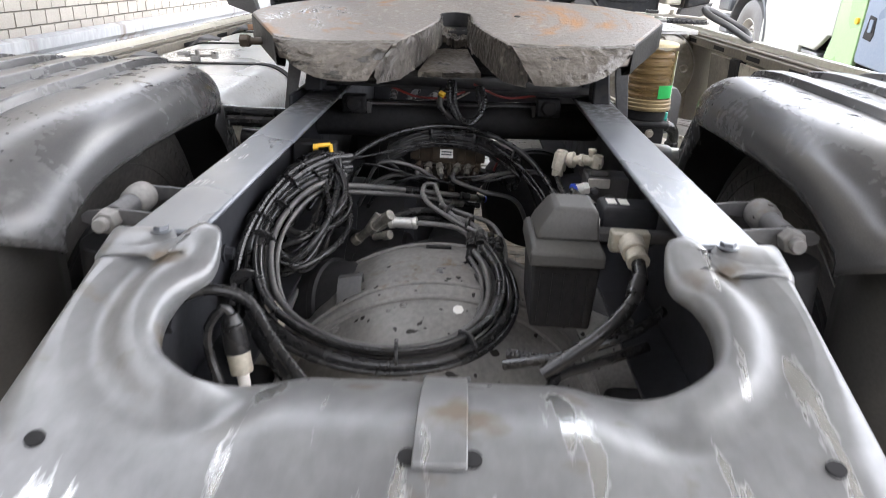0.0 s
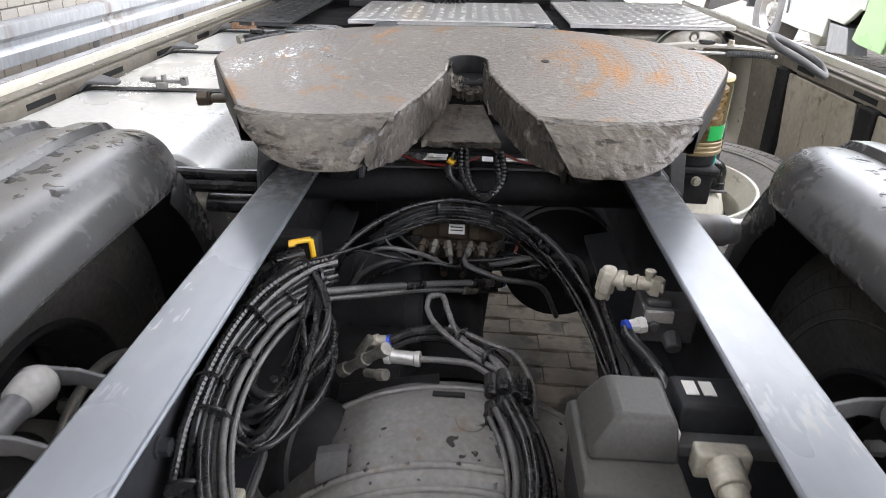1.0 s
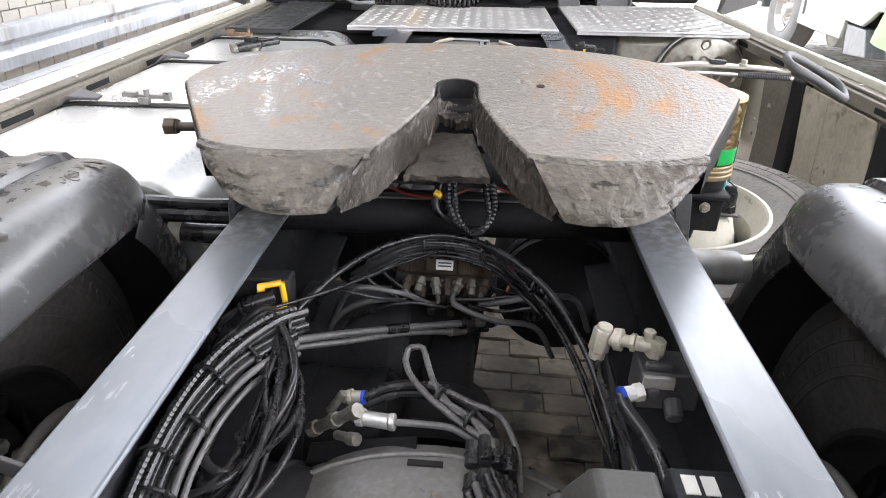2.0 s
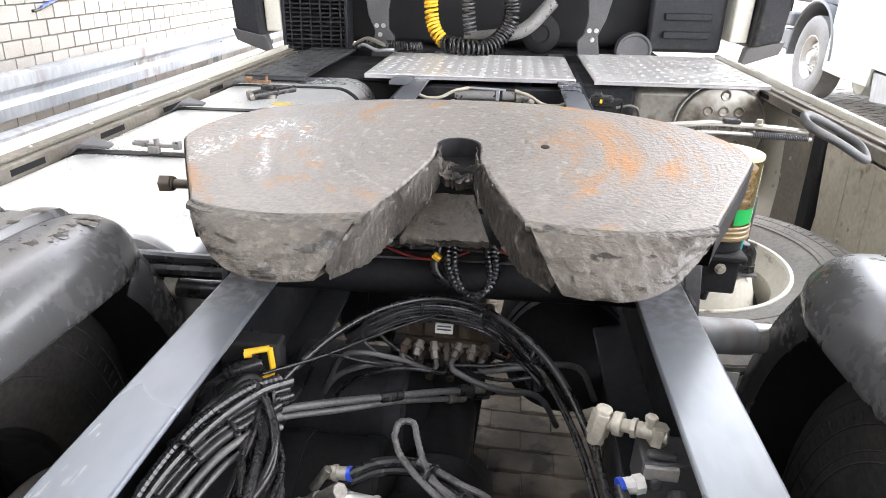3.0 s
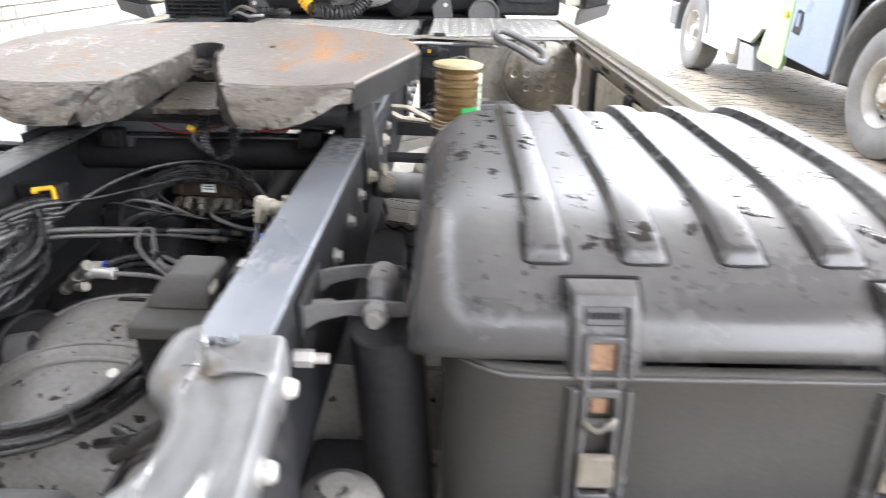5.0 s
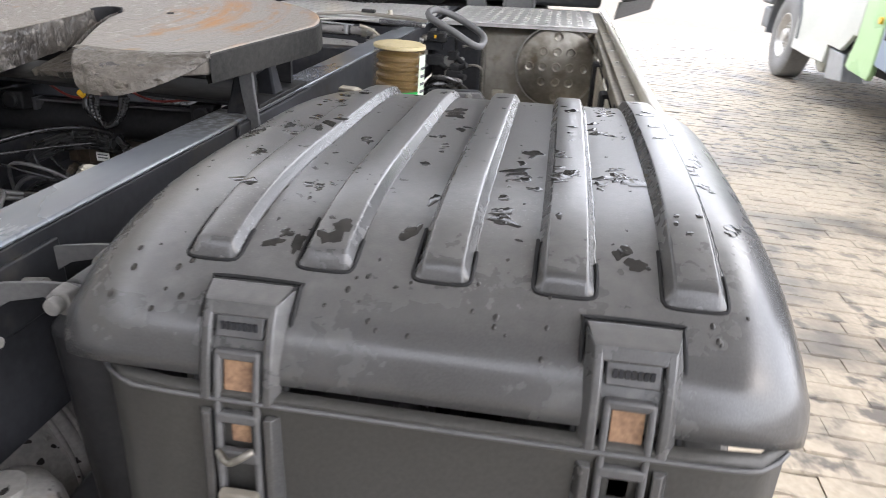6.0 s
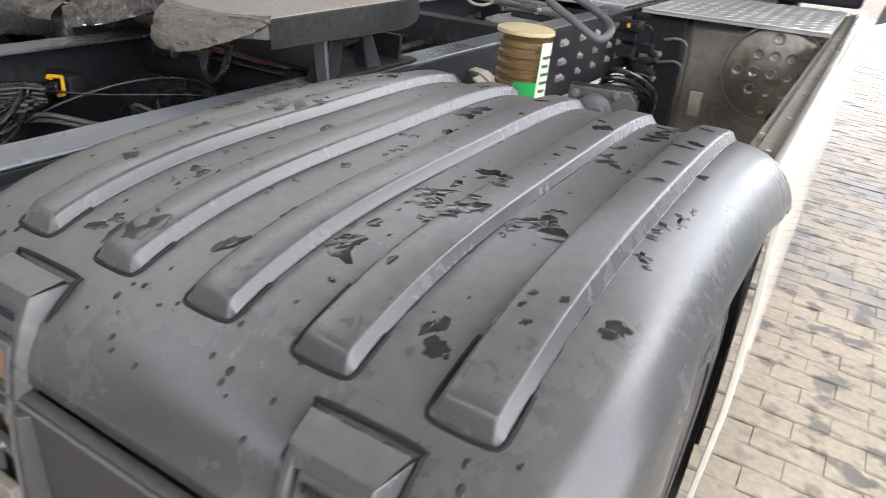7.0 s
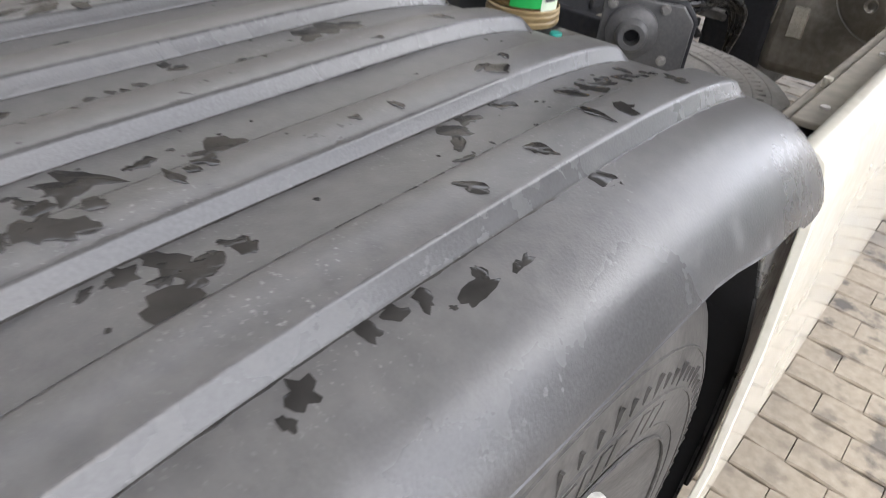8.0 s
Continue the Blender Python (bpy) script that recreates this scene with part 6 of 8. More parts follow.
routes = [([(-0.30, 0.655, 0.785), (-0.264, 0.689, 0.792), (-0.19, 0.745, 0.778), (-0.10, 0.815, 0.752), (-0.02, 0.878, 0.728), (0.03, 0.912, 0.714)], 0.0066, "plain", DUSTY),
          ([(-0.30, 0.66, 0.775), (-0.25, 0.70, 0.776), (-0.17, 0.755, 0.760), (-0.08, 0.83, 0.735), (0.0, 0.90, 0.70)], 0.0056, "plain", DUSTY),
          ([(-0.10, 1.0, 0.84), (-0.135, 0.965, 0.83), (-0.14, 0.95, 0.80), (-0.10, 0.94, 0.77), (-0.06, 0.94, 0.745)], 0.004, "plain", CABLE),
          ([(-0.16, 0.93, 0.84), (-0.165, 0.925, 0.80), (-0.14, 0.92, 0.775), (-0.08, 0.93, 0.74)], 0.0035, "plain", CABLE),
          ([(0.00, 0.93, 0.755), (0.06, 0.92, 0.765), (0.11, 0.92, 0.775), (0.18, 0.90, 0.785)], 0.0042, "plain", CABLE),
          ([(0.00, 0.935, 0.735), (0.06, 0.93, 0.745), (0.12, 0.93, 0.76), (0.20, 0.91, 0.775)], 0.0042, "plain", CABLE),
          ([(0.10, 0.97, 0.83), (0.115, 0.95, 0.81), (0.105, 0.93, 0.78)], 0.0032, "plain", RED),
          ([(-0.28, 0.72, 0.84), (-0.20, 0.80, 0.835), (-0.10, 0.90, 0.84), (0.0, 0.98, 0.845)], 0.003, "plain", CABLE)]
wires("air_pipes", "grey and black air pipes running to the valve block", routes, (-0.1, 0.75, 0.8))
for a, b, r in (((-0.11, 0.807, 0.755), (-0.075, 0.835, 0.745), 0.0095), ((0.02, 0.905, 0.717), (0.045, 0.925, 0.708), 0.011)):
    solid("pipe_coupling", Shape().cyl(a, b, r, n=10), CABLE, "black coupling on an air pipe", "coupling", "pipe couplings", bevel=0.002)

for a, b, r, mat in (((0.045, 0.925, 0.708), (0.066, 0.938, 0.702), 0.0085, FITTING), ((0.066, 0.938, 0.702), (0.084, 0.949, 0.697), 0.0115, CABLE), ((0.084, 0.949, 0.697), (0.090, 0.953, 0.695), 0.009, BLUE), ((0.0, 0.900, 0.700), (0.030, 0.925, 0.690), 0.010, FITTING), ((0.030, 0.925, 0.690), (0.075, 0.96, 0.675), 0.008, CABLE)):
    solid("pipe_coupling", Shape().cyl(a, b, r, n=12), mat, "stained push-in coupling on an air pipe", "coupling", "pipe couplings", bevel=0.001)

# harness on the right of the axle with its row of plugs
hb = thing("plug_harness", "grey corrugated harness with a row of black plugs over the axle", "cable harness", (0.05, 0.5, 0.74))
for pts, r, kind in (([(-0.060, 0.655, 0.800), (-0.055, 0.672, 0.812), (-0.035, 0.672, 0.814), (-0.025, 0.650, 0.802), (-0.01, 0.62, 0.785), (0.02, 0.585, 0.77), (0.06, 0.56, 0.765), (0.085, 0.52, 0.755)], 0.0052, "ribbed"),
                     ([(-0.060, 0.655, 0.800), (-0.048, 0.63, 0.79), (-0.02, 0.60, 0.78), (0.02, 0.57, 0.768), (0.06, 0.545, 0.758)], 0.0052, "ribbed"),
                     ([(-0.02, 0.625, 0.785), (0.04, 0.60, 0.775), (0.09, 0.58, 0.765), (0.115, 0.53, 0.745), (0.12, 0.48, 0.72)], 0.0050, "ribbed"),
                     ([(0.0, 0.60, 0.775), (0.05, 0.565, 0.768), (0.07, 0.53, 0.75)], 0.0050, "ribbed")):
    part("corrugated_cable", ribbed(pts, r), DUSTY, hb, smooth=30)
for x, y, z in ((0.050, 0.515, 0.748), (0.068, 0.522, 0.753), (0.086, 0.518, 0.750), (0.104, 0.512, 0.744)):
    for d in (0.0, -0.052):
        sh = Shape().cyl((x, y + d + 0.022, z + d * 0.25 + 0.006), (x, y + d - 0.016, z + d * 0.25 - 0.004), 0.0100, n=10).box((x, y + d, z + d * 0.25 + 0.009), (0.007, 0.024, 0.005)).cyl((x, y + d + 0.004, z + d * 0.25 + 0.001), (x, y + d, z + d * 0.25), 0.0116, n=10)
        part("plug", sh, CABLE, hb, "", 0.0015)
for x in (0.050, 0.068, 0.086, 0.104):
    part("corrugated_cable", ribbed([(x, 0.45, 0.728), (x + 0.005, 0.42, 0.722), (0.09 + (x - 0.075) * 0.4, 0.36, 0.722), (0.10 + (x - 0.075) * 0.5, 0.30, 0.715)], 0.0052), DUSTY if x in (0.068, 0.104) else CABLE, hb)
for at, way in (((0.0, 0.605, 0.778), (1, -0.8, 0)), ((0.045, 0.567, 0.767), (1, -0.6, 0)), ((0.078, 0.45, 0.73), (0, 1, 0.2))):
    tie(hb, at, way, 0.020)

# loose cables at the right of the mouth
routes = [([(0.165, 0.00, 0.66), (0.155, 0.03, 0.70), (0.17, 0.075, 0.725), (0.22, 0.10, 0.735), (0.27, 0.12, 0.745), (0.31, 0.14, 0.75)], 0.008, "plain", CABLE),
          ([(0.11, 0.16, 0.71), (0.17, 0.12, 0.73), (0.23, 0.14, 0.75), (0.29, 0.18, 0.77)], 0.009, "ribbed", CABLE),
          ([(-0.375, 0.10, 0.80), (-0.33, 0.12, 0.81), (-0.28, 0.13, 0.79), (-0.24, 0.10, 0.75), (-0.18, 0.05, 0.71), (-0.12, 0.02, 0.68)], 0.009, "plain", CABLE),
          ([(-0.30, 0.20, 0.72), (-0.24, 0.12, 0.70), (-0.17, 0.05, 0.67), (-0.11, -0.01, 0.64)], 0.013, "plain", CABLE)]
wires("loose_cables", "loose black cables hanging beside the axle", routes, (0.2, 0.1, 0.7))

# cables under the fifth wheel
routes = [([(-0.18, 1.02, 0.965), (-0.10, 0.99, 0.945), (-0.03, 0.97, 0.95), (0.02, 0.98, 0.965)], 0.0028, "plain", RED),
          ([(-0.02, 0.985, 0.99), (-0.015, 0.955, 0.94), (0.01, 0.94, 0.905), (0.05, 0.94, 0.905), (0.07, 0.955, 0.94), (0.06, 0.98, 0.98)], 0.008, "ribbed", CABLE),
          ([(-0.01, 0.985, 0.99), (0.0, 0.95, 0.93), (0.03, 0.935, 0.895), (0.06, 0.945, 0.92), (0.05, 0.98, 0.98)], 0.007, "ribbed", CABLE),
          ([(0.04, 0.98, 0.985), (0.12, 0.99, 0.955), (0.20, 1.01, 0.96)], 0.0028, "plain", RED),
          ([(-0.035, 0.985, 0.97), (-0.04, 0.97, 0.93), (-0.01, 0.97, 0.90)], 0.009, "plain", CABLE)]
wires("coupling_wires", "black looms and red wires hanging under the fifth wheel", routes, (0, 0.97, 0.95))
solid("yellow_tag", Shape().cyl((-0.043, 0.955, 0.965), (-0.030, 0.952, 0.958), 0.007, n=8), YELLOW, "tiny yellow wire tag", "wire tag")


# ---- shock absorbers at the rails ----
def damper(s):
    t = thing("shock_absorber", "black shock absorber bolted between two steel arms at the rail", "shock absorber", (s * 0.49, 0.2, 0.6), "shock absorbers")
    for y0, y1, x1 in ((0.275, 0.298, 0.526), (0.160, 0.180, 0.536)):
        rows = [[(s * x, y - 0.003, z - h), (s * x, y + 0.003, z - h), (s * x, y + 0.003, z + h), (s * x, y - 0.003, z + h)] for x, y, z, h in ((0.386, y0, 0.912, 0.020), (0.41, y0 + (y1 - y0) * 0.5, 0.920, 0.013), (0.45, y1, 0.923, 0.0105), (0.49, y1, 0.922, 0.0135), (x1 - 0.010, y1, 0.921, 0.011), (x1, y1, 0.920, 0.005))]
        part("bracket_arm", Shape().loft(rows), MODULE, t, "thin grey steel bracket arm", 0.001)
    part("bracket_foot", Shape().span((s * 0.386, 0.150, 0.85), (s * 0.394, 0.290, 0.942)), RAIL_SIDE, t, "", 0.003)
    part("bush", Shape().lathe([(0.0, 0.0), (0.020, 0.0), (0.0235, 0.006), (0.0245, 0.024), (0.022, 0.044), (0.017, 0.050), (0.0, 0.050)], Matrix.Translation((s * 0.491, 0.292, 0.922)) @ Matrix.Rotation(radians(90), 4, "X"), 28, False), CAST, t, "dusty rubber bush", smooth=40)
    part("sleeve", Shape().cyl((s * 0.491, 0.244, 0.922), (s * 0.491, 0.186, 0.922), 0.0165, n=20), MODULE, t, "", 0.002)
    part("pin", Shape().cyl((s * 0.491, 0.177, 0.922), (s * 0.491, 0.154, 0.922), 0.0185, 0.018, 6).cyl((s * 0.491, 0.154, 0.922), (s * 0.491, 0.140, 0.922), 0.011), CAST, t, "dull pin nut", 0.002)
    part("tube", Shape().cyl((s * 0.50, 0.20, 0.88), (s * 0.53, 0.20, 0.36), 0.052, n=24), BLACK, t, "black damper tube", 0.004)
    part("spacer", Shape().cyl((s * 0.394, 0.215, 0.905), (s * 0.425, 0.215, 0.908), 0.010, 0.010, 12), CAST, t)
    return t


for s in (1, -1):
    leaning(damper(s), 0.018)
bag = thing("air_spring", "dusty black rubber air spring below the rail", "air spring", (0.47, -0.02, 0.4))
part("bellows", Shape().lathe([(0.0, 0.0), (0.055, 0.0), (0.067, 0.03), (0.070, 0.09), (0.063, 0.11), (0.070, 0.13), (0.063, 0.15), (0.069, 0.17), (0.062, 0.19), (0.067, 0.21), (0.062, 0.24), (0.053, 0.262), (0.03, 0.27), (0.0, 0.27)], Matrix.Translation((0.455, 0.055, 0.44)), 36, False), CAST, bag, "", smooth=50)
part("top_bead", Shape().cyl((0.455, 0.055, 0.705), (0.455, 0.055, 0.720), 0.026), CAST, bag)

# pipes on the left behind the mudguard
lp = Shape().tube(glide([(-0.42, 1.07, 0.80), (-0.55, 1.055, 0.80), (-0.66, 1.05, 0.815), (-0.76, 1.05, 0.83)]), 0.022, 12)
lpt = thing("brake_pipe", "black rubber pipes with a clamp beside the rail", "pipe", (-0.6, 1.1, 0.8))
part("hose", lp, CABLE, lpt)
part("clamp", Shape().cyl((-0.60, 1.053, 0.806), (-0.575, 1.054, 0.803), 0.026, n=16), BRASS, lpt, "steel hose clamp")
part("hose", Shape().tube(glide([(-0.42, 1.06, 0.872), (-0.52, 1.045, 0.872), (-0.62, 1.04, 0.874), (-0.74, 1.04, 0.872)]), 0.012, 10).tube(glide([(-0.42, 1.05, 0.845), (-0.56, 1.035, 0.848), (-0.72, 1.03, 0.846)]), 0.016, 10), CABLE, lpt)
# pipe stub and support on the right
rp_ = thing("mudguard_support", "grey steel support tube with a pale end", "support tube", (0.5, 1.0, 0.8))
part("tube", Shape().cyl((0.40, 0.99, 0.832), (0.56, 1.03, 0.815), 0.034, n=20), GALV, rp_, "", 0.003)
part("end", Shape().cyl((0.56, 1.03, 0.815), (0.72, 1.065, 0.80), 0.028, n=20), STEEL, rp_, "pale inner tube")
part("bolt", hexbolt((0.435, 0.962, 0.845), (0.1, -1, 0.3), 0.018, 0.014), BRASS, rp_)
part("bolt", hexbolt((0.405, 0.97, 0.875), (1, -0.4, 0.2), 0.018, 0.02), BRASS, rp_)
part("tag", Shape().box((0.515, 0.985, 0.745), (0.05, 0.003, 0.035)), WHITE, rp_, "small white tag")

# ---- grease reservoir ----
gr = thing("grease_reservoir", "yellowed clear grease reservoir with brown folded piston and green label", "lubricator", (0.61, 1.43, 0.75))
gm = Matrix.Translation((0.600, 1.47, 0.886)) @ Matrix.Diagonal((0.89, 0.89, 0.97, 1))
body = part("cylinder", Shape().lathe([(0.082, 0.0), (0.082, 0.19)], gm, 40, False), AMBER, gr, "yellowed clear cylinder", smooth=50)
body.visible_shadow = False
prof = []
for k in range(6):
    h = 0.012 + k * 0.026
    prof += [(0.066, h), (0.073, h + 0.006), (0.073, h + 0.014), (0.066, h + 0.019)]
part("bellows", Shape().lathe([(0.0, 0.008)] + prof + [(0.0, 0.165)], gm, 36, False), BELLOWS, gr, "brown folded grease piston", smooth=30)
part("lid", Shape().lathe([(0.0, 0.190), (0.070, 0.192), (0.083, 0.188), (0.084, 0.180), (0.082, 0.178)], gm, 40, False), CAPMAT, gr, "yellowed flat lid", smooth=40)
part("base_ring", Shape().lathe([(0.070, -0.02), (0.085, -0.02), (0.088, -0.016), (0.088, -0.010), (0.085, -0.007), (0.087, -0.003), (0.087, 0.003), (0.084, 0.006), (0.086, 0.010), (0.086, 0.014), (0.083, 0.017)], gm, 40, False), RINGMAT, gr, "ribbed stained base ring", smooth=40)
def wrap(a0, a1, z0, z1, r=0.0832, n=10):
    rows = [[(r * math.cos(a), r * math.sin(a), z) for z in (z0, z1)] for a in (radians(a0 + (a1 - a0) * k / n) for k in range(n + 1))]
    return Shape().loft(rows, False, False, gm)
part("label", wrap(-78, -28, 0.022, 0.062), GREEN, gr, "green label")
part("label", wrap(-28, 8, 0.012, 0.165), grain("pale_label", (0.55, 0.66, 0.50), (0.66, 0.74, 0.58), (0.4, 0.5)), gr, "tall pale label")
bars = Shape()
for k in range(5):
    rows = [[(0.0838 * math.cos(a), 0.0838 * math.sin(a), z) for z in (0.035 + k * 0.022, 0.043 + k * 0.022)] for a in (radians(-22 + j * (3 + k % 3)) for j in range(8))]
    bars.loft(rows, False, False, gm)
part("bar", bars, MODULE, gr, "grey printed bars, unreadable")
part("teal_cap", Shape().cyl((0.672, 1.50, 0.812), (0.672, 1.50, 0.850), 0.014, n=12), grain("teal_plastic", (0.02, 0.30, 0.24), (0.03, 0.36, 0.30), (0.35, 0.5)), gr, "small teal plastic cap", 0.002)
part("pump_bracket", Shape().span((0.386, 1.43, 0.76), (0.56, 1.50, 0.775)), RAIL_SIDE, gr, "", 0.003)
part("pump_box", Shape().span((0.552, 1.40, 0.730), (0.655, 1.53, 0.832)).span((0.540, 1.39, 0.816), (0.666, 1.54, 0.834)).cyl((0.600, 1.47, 0.832), (0.600, 1.47, 0.868), 0.066, 0.068, 28), BLACK, gr, "black pump box", 0.006)
part("box_bolt", hexbolt((0.606, 1.39, 0.800), (0, -1, 0), 0.010, 0.008), BRASS, gr)
part("drain", Shape().cyl((0.600, 1.45, 0.690), (0.600, 1.45, 0.735), 0.010, 0.016, 12), CABLE, gr, "black drain stub")
el = thing("elbow_connector", "glossy black elbow connector on a small plate on the spare rim", "connector", (0.745, 1.62, 0.70))
part("plate", Shape().span((0.700, 1.585, 0.699), (0.775, 1.66, 0.706)), MODULE, el, "", 0.002)
part("elbow", Shape().tube(glide([(0.752, 1.62, 0.704), (0.752, 1.615, 0.745), (0.742, 1.605, 0.772), (0.712, 1.60, 0.788), (0.690, 1.60, 0.792)]), 0.019, 12).cyl((0.752, 1.62, 0.704), (0.752, 1.62, 0.726), 0.026, 0.024, 8).cyl((0.716, 1.60, 0.786), (0.704, 1.60, 0.789), 0.025, 0.025, 8), CABLE, el, "", 0.002)
br = Shape()
for a, b in (((0.33, 1.61, 0.895), (0.42, 1.61, 0.855)), ((0.42, 1.61, 0.855), (0.54, 1.56, 0.855)), ((0.33, 1.61, 0.895), (0.44, 1.55, 0.905)), ((0.44, 1.55, 0.905), (0.54, 1.54, 0.86))):
    d = (Vector(b) - Vector(a))
    br.loft([[p + Vector((0, 0, -0.004)), p + Vector((0.004, 0.045, -0.004)), p + Vector((0.004, 0.045, 0.004)), p + Vector((0, 0, 0.004))] for p in (Vector(a), Vector(b))])
solid("reservoir_bracket", br, SKIRT_IN, "bent cream steel bracket beside the reservoir", "bracket", bevel=0.0015)

# ---- left tank ----
tank = thing("fuel_tank", "large pale aluminium fuel tank with black straps", "fuel tank", (-0.9, 2.0, 0.35))
def tank_ring(y, k=1.0):
    out = []
    cx, cz, hx, hz, r = -0.90, 0.63, 0.34 * k, 0.30 * k, 0.13 * k
    for qx, qz, a0 in ((1, 1, 0), (-1, 1, 90), (-1, -1, 180), (1, -1, 270)):
        for a in range(0, 91, 10):
            t = radians(a0 + a)
            out.append((cx + qx * (hx - r) + r * math.cos(t), y, cz + qz * (hz - r) + r * math.sin(t)))
    return out
def slanted(y, k):
    """A ring of the tank's rear end, which slopes in towards its bottom."""
    return [(a, b + 0.30 * (0.93 - c), c) for a, b, c in tank_ring(y, k)]


part("shell", Shape().loft([slanted(1.052, 0.90), slanted(1.052, 0.955), slanted(1.056, 0.982), slanted(1.066, 0.996), slanted(1.08, 1.0), tank_ring(1.45, 1.0), tank_ring(3.09, 1.0), tank_ring(3.14, 0.97), tank_ring(3.17, 0.90)]), TANK, tank, "pale speckled aluminium shell", smooth=40)
for y in (1.64, 2.27, 2.80):
    part("strap", Shape().loft([tank_ring(y - 0.02, 1.004), tank_ring(y - 0.02, 1.014), tank_ring(y + 0.02, 1.014), tank_ring(y + 0.02, 1.004)], False), BLACK, tank, "black rubber strap", smooth=40)
    pl = Shape().loft([[(-1.25, y - 0.01, 0.85), (-1.25, y + 0.06, 0.86), (-1.245, y + 0.06, 0.875), (-1.245, y - 0.01, 0.865)], [(-1.13, y - 0.02, 0.945), (-1.12, y + 0.05, 0.955), (-1.12, y + 0.05, 0.965), (-1.13, y - 0.02, 0.957)], [(-1.05, y, 0.94), (-1.05, y + 0.03, 0.945), (-1.05, y + 0.03, 0.952), (-1.05, y, 0.948)]])
    part("strap_end", pl, MODULE, tank, "grey rubber flap at the strap's end", 0.003)
cl = Shape().box((-0.90, 1.65, 0.955), (0.11, 0.012, 0.01)).box((-0.955, 1.645, 0.962), (0.04, 0.022, 0.012)).cyl((-0.91, 1.65, 0.94), (-0.91, 1.65, 0.975), 0.008).box((-0.915, 1.64, 0.945), (0.03, 0.02, 0.02)).box((-0.85, 1.65, 0.957), (0.02, 0.018, 0.024))
part("strap_buckle", cl, CAST, tank, "steel strap buckle with bolt", 0.002)
part("sticker", Shape().box((-0.80, 2.42, 0.9315), (0.07, 0.04, 0.001)), YELLOW, tank, "small yellow sticker")

part("filler_valve", Shape().cyl((-0.94, 2.49, 0.945), (-0.86, 2.55, 0.955), 0.020, n=16).cyl((-0.86, 2.55, 0.955), (-0.80, 2.60, 0.960), 0.015, n=12).box((-0.89, 2.53, 0.975), (0.05, 0.03, 0.016)), CABLE, tank, "black valve with hoses on the tank", 0.003)
part("filler_base", Shape().cyl((-0.885, 2.535, 0.925), (-0.885, 2.535, 0.945), 0.026, n=20).cyl((-0.955, 2.478, 0.942), (-0.94, 2.49, 0.945), 0.024, n=16), FITTING, tank, "stained steel base", 0.002)
part("strap_buckle", Shape().box((-1.03, 2.80, 0.950), (0.11, 0.018, 0.014)).box((-1.07, 2.80, 0.960), (0.03, 0.03, 0.02)).cyl((-0.99, 2.80, 0.945), (-0.99, 2.80, 0.975), 0.007), RUST, tank, "rusty strap buckle", 0.002)
leaning(tank)

# ---- side skirts ----
def skirt(s, y0, y1):
    t = thing("side_skirt", "cream painted side skirt panel with a dusty inner face", "side skirt", (s * 1.27, (y0 + y1) / 2, 0.25), "side skirts")
    edge = ((1.276, 0.935), (1.276, 0.962), (1.279, 0.970), (1.286, 0.974), (1.300, 0.973), (1.310, 0.966), (1.316, 0.950), (1.322, 0.90), (1.331, 0.72), (1.334, 0.50), (1.322, 0.25),
            (1.310, 0.25), (1.322, 0.50), (1.318, 0.72), (1.309, 0.90), (1.300, 0.935))
    rows = [[(s * x, y0 + (y1 - y0) * i / 8, z) for x, z in edge] for i in range(9)]
    part("outer_panel", Shape().loft(rows), CREAM, t, "glossy cream outer face", 0.002, smooth=40)
    part("top_flange", Shape().span((s * 1.236, y0 + 0.14, 0.940), (s * 1.277, y1, 0.949)), BEAM, t, "dusty top flange", 0.002)
    sh = Shape().span((s * 1.215, y0 + 0.02, 0.895), (s * 1.246, y1, 0.938))
    part("inner_beam", sh, BEAM, t, "dusty inner beam", 0.004)
    for k in range(5):
        y = y0 + 0.35 + k * 0.42
        if y < y1 - 0.2:
            # slots are near-black strips, their shade painted on the beam
            part("beam_slot", Shape().span((s * 1.2135, y, 0.908), (s * 1.216, y + 0.14, 0.926)), NEAR_BLACK, t, "near-black strip for a slot")
    for k in range(7):
        y = y0 + 0.2 + k * 0.3
        if y < y1:
            part("rivet", Shape().cyl((s * 1.258, y, 0.949), (s * 1.258, y, 0.952), 0.006), STEEL, t)
    return t


leaning(skirt(1, 0.968, 4.15))
leaning(skirt(-1, 1.10, 4.15))
inn = thing("skirt_lining", "dusty cream inner panels with black struts behind the side skirt", "panel", (1.2, 2.1, 0.5))
for y0, y1 in ((1.30, 1.70), (1.80, 2.32), (2.42, 2.70)):
    sh = Shape().loft([[(1.205, y, z) for y, z in ((y0, 0.45), (y1, 0.45), (y1 - 0.02, 0.62), (y1 + 0.02, 0.89), (y0 + 0.04, 0.89), (y0 - 0.01, 0.7))], [(1.215, y, z) for y, z in ((y0, 0.45), (y1, 0.45), (y1 - 0.02, 0.62), (y1 + 0.02, 0.89), (y0 + 0.04, 0.89), (y0 - 0.01, 0.7))]])
    part("panel", sh, BEAM if y0 > 2 else SKIRT_IN, inn, "brown grimy panel" if y0 > 2 else "dusty cream panel", 0.004)
    if y0 < 2:
        for k in (0.30, 0.62):
            part("panel_crease", Shape().tube([(1.2045, y0 + (y1 - y0) * k, 0.47), (1.2045, y0 + (y1 - y0) * k + 0.02, 0.87)], 0.0022, 6), SKIRT_IN, inn, "pressed crease", smooth=60)
    for dy, z in ((0.18, 0.75), (0.25, 0.66), (0.30, 0.66), (0.30, 0.60)):
        part("rivet", Shape().cyl((1.204, y0 + dy, z), (1.198, y0 + dy, z), 0.008), BRASS, inn)
